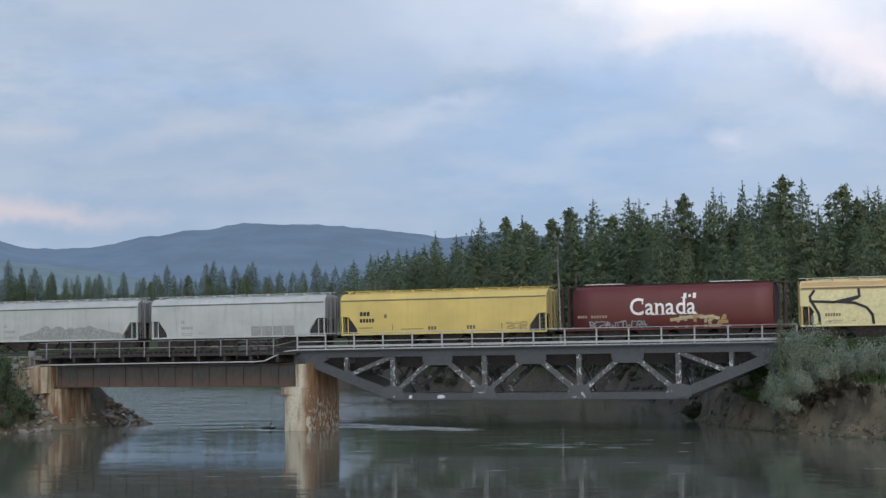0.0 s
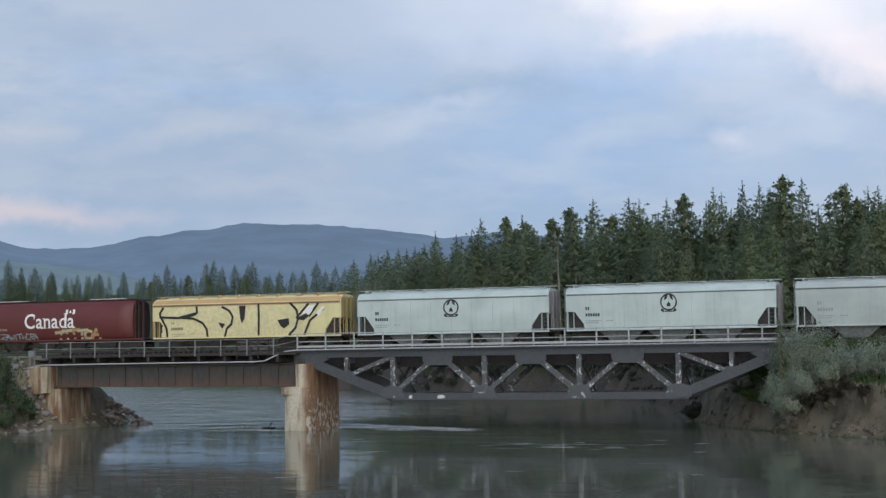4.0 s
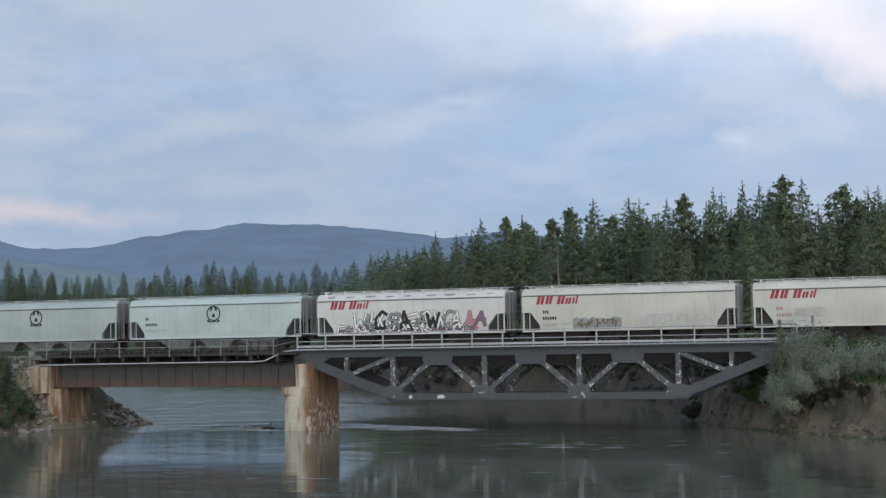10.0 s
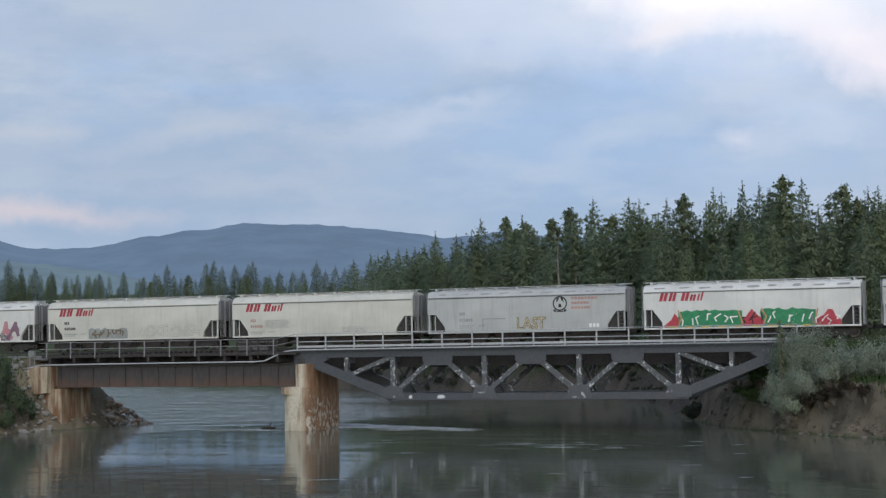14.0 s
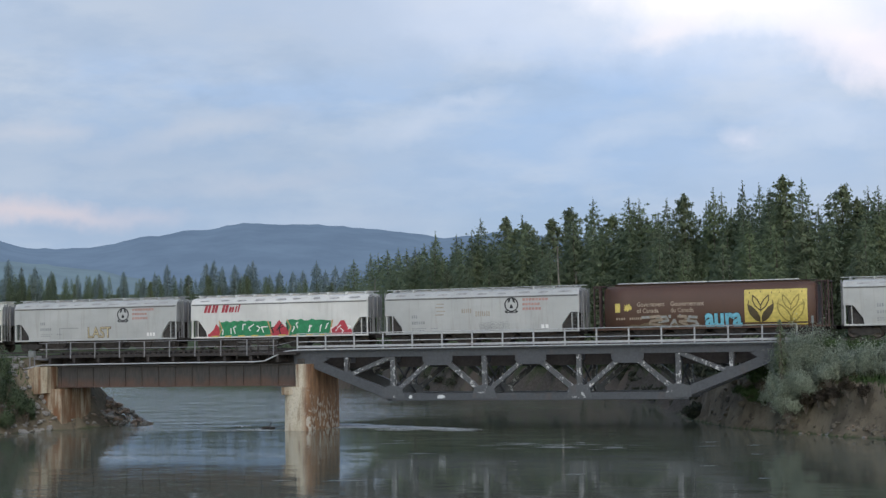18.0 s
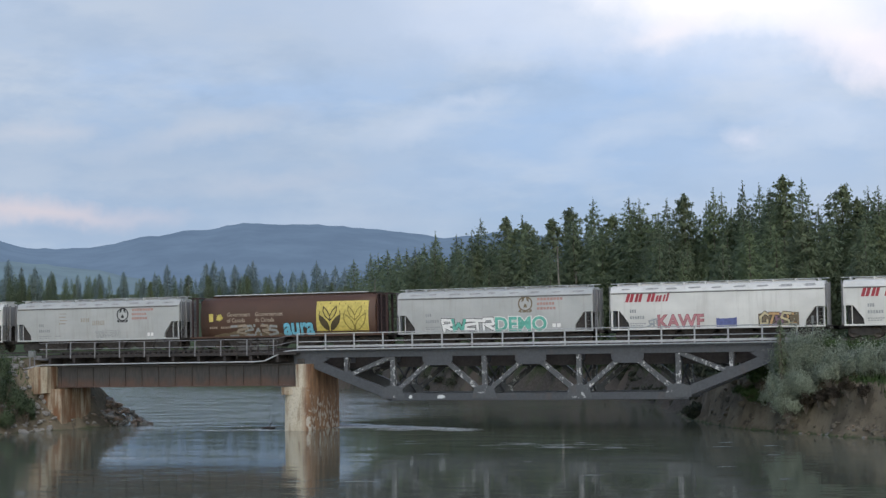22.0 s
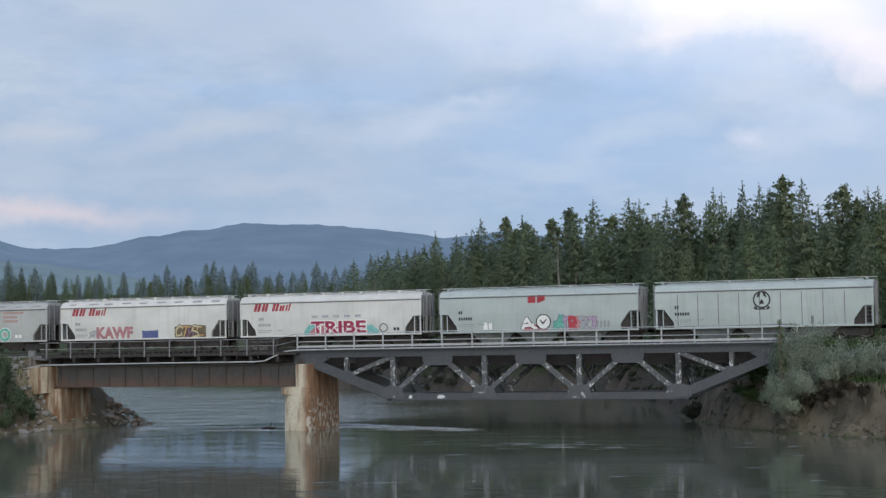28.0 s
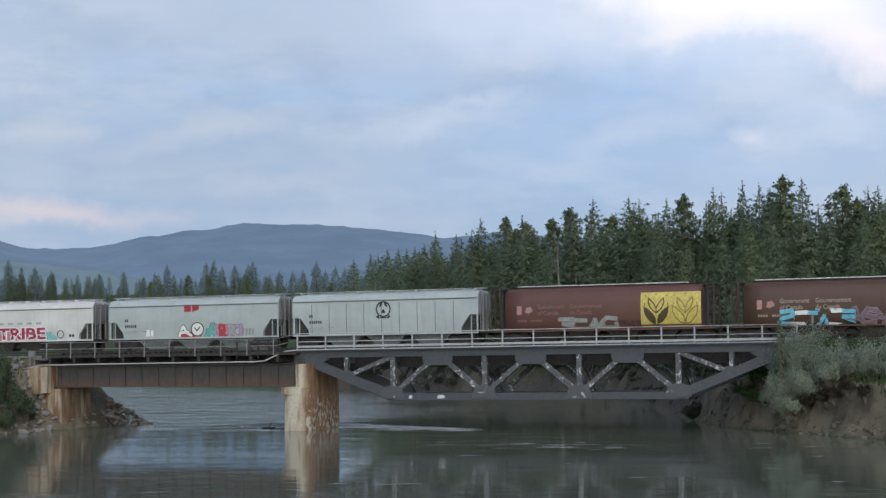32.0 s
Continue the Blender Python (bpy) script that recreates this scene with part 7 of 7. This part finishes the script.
def build_bank_face():
    """Broken earth on the steep face of the near bank."""
    rng = random.Random(23)
    kinds = [stone(rng, 1.0) for _ in range(7)]
    face = thing("eroded_bank_face", "crumbling brown earth blocks on the cut bank", "bank")
    for i in range(130):
        f = rng.random() ** 0.8
        if f < 0.72:
            u = f / 0.72
            x, y = -4 + (-16.5 + 4) * u, 108.9 + (121.1 - 108.9) * u
            nx, ny = 0.70, 0.71
        else:
            u = (f - 0.72) / 0.28
            x, y = -16.5 - 8.5 * u, 121.1 + 13 * u
            nx, ny = 0.83, 0.55
        off = rng.uniform(0.15, 1.8)
        x, y = x + nx * off, y + ny * off
        ob = part_of("clod", kinds[i % 7], M["clod"], face)
        s = rng.uniform(0.16, 0.46)
        ob.location = (x - 0.08 * nx, y - 0.08 * ny, max(0.0, float(land_height(x, y))) - 0.42)
        ob.rotation_euler = (rng.uniform(-0.15, 0.15), rng.uniform(-0.15, 0.15), rng.uniform(0, 6.28))
        ob.scale = (s * 1.5, s * 0.9, s * rng.uniform(0.9, 1.6))


build_bank_face()


def build_small_things():
    """What stands or lies about: a young spruce, dead trunks, a marker post, a cabinet, driftwood, grass."""
    rng = random.Random(5)
    t = tree_model("young_spruce", conifer_arrays(70, 4.2, 0.75, 0.05, 90, 26, 0.14, 60), M["spruce"], "small young spruce among the willow bushes")
    t.location = (-16.3, 120.9, 4.3)
    for x, y, h, lean in ((-92.5, 252.0, 14.5, 1.5), (-63.6, 222.0, 12.5, -5.0), (-118.0, 290.0, 15.0, 1.0), (-56.5, 212.0, 12.0, 2.0), (-31.0, 190.0, 11.0, -2.0), (-55.4, 201.0, 15.5, -1.0)):
        ob = part_of("dead_tree", tube_mesh("dead_tree", [(0, 0, -1), (0.05, 0, h * 0.5), (0.02, 0.04, h)], 0.11, 6), M["snag"], None)
        ob.matrix_world = pose(x, y, float(land_height(x, y)), 0, lean, 0)
        tagged(ob, "pale bare trunk of a dead tree", "tree", "dead trees in the forest")
    p = thing("marker_post", "short grey marker post beside the track", "post", pose(-13.9, 121.4, 5.4))
    part_of("post", box_mesh("post", (-0.04, -0.04, -0.8), (0.04, 0.04, 2.8), 0.01), M["frame_grey"], p)
    part_of("plate", box_mesh("plate", (-0.1, -0.08, 2.75), (0.1, -0.045, 3.3), 0.01), M["frame_grey"], p)
    c = thing("equipment_cabinet", "small pale metal cabinet on the bridge end", "cabinet", pose(-82.6, 121.6, 6.3))
    part_of("housing", box_mesh("housing", (-0.28, -0.2, 0.2), (0.28, 0.2, 0.75), 0.03), M["frame_grey"], c)
    part_of("leg", box_mesh("leg", (-0.28, -0.05, -0.9), (-0.2, 0.05, 0.15)), M["dark_railing"], c)
    part_of("leg", box_mesh("leg", (0.2, -0.05, -0.9), (0.28, 0.05, 0.15)), M["dark_railing"], c)
    d = thing("driftwood_branch", "dark branch stuck in the shallows by the pier", "driftwood", pose(-60.9, 125.0, 0.0))
    part_of("limb", tube_mesh("limb", [(-0.7, 0, 0.02), (-0.1, 0, 0.08), (0.6, 0.1, 0.05)], 0.07, 6), M["tie"], d)
    part_of("limb", tube_mesh("limb", [(0.1, 0, -0.1), (0.16, 0, 0.3), (0.3, 0, 0.5)], 0.05, 6), M["tie"], d)
    vs, fs = [], []
    spots = [(rng.uniform(-19.5, -3.5), rng.uniform(112, 124)) if i < 3600 else (rng.uniform(-90, -80), rng.uniform(112, 122)) for i in range(5200)]
    heights = land_height([p[0] for p in spots], [p[1] for p in spots])
    for (x, y), g in zip(spots, heights.tolist()):
        if g < 2.6:
            continue
        h, a = rng.uniform(0.25, 0.75), rng.uniform(0, 6.28)
        dx, dy = 0.05 * math.cos(a), 0.05 * math.sin(a)
        lx, ly = rng.uniform(-0.25, 0.25), rng.uniform(-0.25, 0.25)
        k = len(vs)
        vs += [(x - dx, y - dy, g - 0.05), (x + dx, y + dy, g - 0.05), (x + lx, y + ly, g + h)]
        fs.append((k, k + 1, k + 2))
    ob = part_of("grass", mesh_of("grass", vs, fs), M["grass"], None)
    tagged(ob, "long green grass on the river bank", "grass", kind="stuff")


build_small_things()


def foam_mesh(rng, long, wide):
    """A ragged flat streak of foam, lying along x."""
    n = 9
    up, dn = [], []
    for i in range(n + 1):
        u = i / n
        x = long * (u - 0.5)
        w = wide * math.sin(math.pi * min(max(u, 0.04), 0.96)) * rng.uniform(0.35, 1.0)
        c = wide * rng.uniform(-0.4, 0.4)
        up.append((x, c + w / 2, 0.0))
        dn.append((x, c - w / 2, 0.0))
    k = n + 1
    return mesh_of("streak", up + dn, [(i + k, i + k + 1, i + 1, i) for i in range(n)])


FLECKS = []


def build_foam():
    rng = random.Random(31)
    wake = thing("pier_wake", "broken white wake trailing from the pier", "foam", pose(-56.9, 131.4, 0.012))
    for i in range(130):
        u = rng.random() ** 1.5
        ob = part_of("streak", foam_mesh(rng, rng.uniform(1.2, 4.4), rng.uniform(0.4, 1.5) * (1.25 - 0.8 * u)), M["foam"], wake)
        side = rng.gauss(0, 0.75) * (1.1 - 0.8 * u) - rng.random() ** 3 * 3.0
        ob.location = (15.7 * u + 0.43 * side, -7.5 * u + 0.9 * side, 0.002 * (i % 5))
        ob.rotation_euler.z = radians(-25 + rng.uniform(-6, 6) + 20 * min(1, abs(side) / 2))
    eddy = thing("eddy_foam", "thin pale foam lines on the eddy below the pier", "foam", pose(-29.5, 104.5, 0.012))
    for i in range(22):
        ob = part_of("streak", foam_mesh(rng, rng.uniform(0.8, 3.6), rng.uniform(0.1, 0.4)), M["foam"], eddy)
        t, d = rng.uniform(-6, 6), rng.gauss(0, 1.8)
        ob.location = (0.94 * t + 0.335 * d, 0.335 * t - 0.94 * d - 0.4 * t, 0.002 * (i % 5))
        ob.rotation_euler.z = radians(10 + rng.uniform(-8, 8))
    still = thing("pier_wash", "pale wash piled against the pier", "foam", pose(-60.0, 123.0, 0.012))
    for i in range(16):
        ob = part_of("streak", foam_mesh(rng, rng.uniform(1.0, 4.0), rng.uniform(0.3, 1.0)), M["foam"], still)
        ob.location = (rng.uniform(-5, 2), rng.uniform(-3, 5), 0.002 * (i % 5))
        ob.rotation_euler.z = radians(18 + rng.uniform(-8, 8))
    for i in range(15):
        x = rng.uniform(-44, -2)
        y = rng.uniform(72, 112)
        if x > -6 and y > 100:
            continue
        ob = part_of("foam_fleck", foam_mesh(rng, rng.uniform(0.5, 2.6), rng.uniform(0.2, 0.7)), M["thin_foam"], None)
        tagged(ob, "thin white fleck of foam drifting on the river", "foam", "drifting foam flecks")
        FLECKS.append((ob, x, y, 18 + rng.uniform(-7, 7)))


build_foam()


build_bushes()


# ---------------------------------------------------------------- movement
SPEED = [14.56, 13.63, 12.48, 11.23, 10.09, 8.97, 8.72, 8.01, 7.74]


def travelled(t):
    """Metres run by the train since the start; its speed falls from knot to knot, four seconds apart, after a small jolt at two seconds."""
    s, i = float(np.interp(t, (0, 2, 2.4, 32), (0, 0.46, 0.04, 0.08))), 0
    while t > 4 and i < 7:
        s += 2 * (SPEED[i] + SPEED[i + 1])
        t, i = t - 4, i + 1
    return s + SPEED[i] * t + (SPEED[i + 1] - SPEED[i]) * t * t / 8


def motions():
    for car, centre in CARS:
        walk(car, [(t, pose(centre - travelled(t), TRACK_Y, RAIL_Z)) for t in [0, 1, 2, 2.4, 3] + list(range(4, 33, 2))])
    # wheels roll while their car is on the bridge stretch
    for ob, dx in WHEELS:
        centre = next(c for car, c in CARS if car == ob.parent or car == ob.parent.parent)
        rows, last, k = [], None, 0
        for k in range(32 * FPS + 1):
            s = travelled(k / FPS)
            ahead = travelled(min(32.0, (k + 1) / FPS))
            on_bridge = -97 < centre + dx - s < 12
            ends = k in (0, 32 * FPS)
            if ends or (on_bridge and (last is None or (ahead - last) / 0.49 > 1.45)):
                rows.append((k / FPS, pose(dx, 0, 0.49, 0, math.degrees(-s / 0.49) if on_bridge else 0, 0)))
                last = s if on_bridge else None
        walk(ob, rows)
    for ob, x, y, turn in FLECKS:
        walk(ob, [(0.0, pose(x - 4.3, y + 1.6, 0.012, 0, 0, turn)), (32.0, pose(x + 4.3, y - 1.6, 0.012, 0, 0, turn))])
    walk(sky, [(0.0, pose(0, 0, 5, 0, 0, HEADING)), (32.0, pose(0, 0, 5, 0, 0, HEADING - 0.8))])
    walk(water, [(0.0, pose(0, 0, 0)), (32.0, pose(8.6, -5, 0))])


motions()
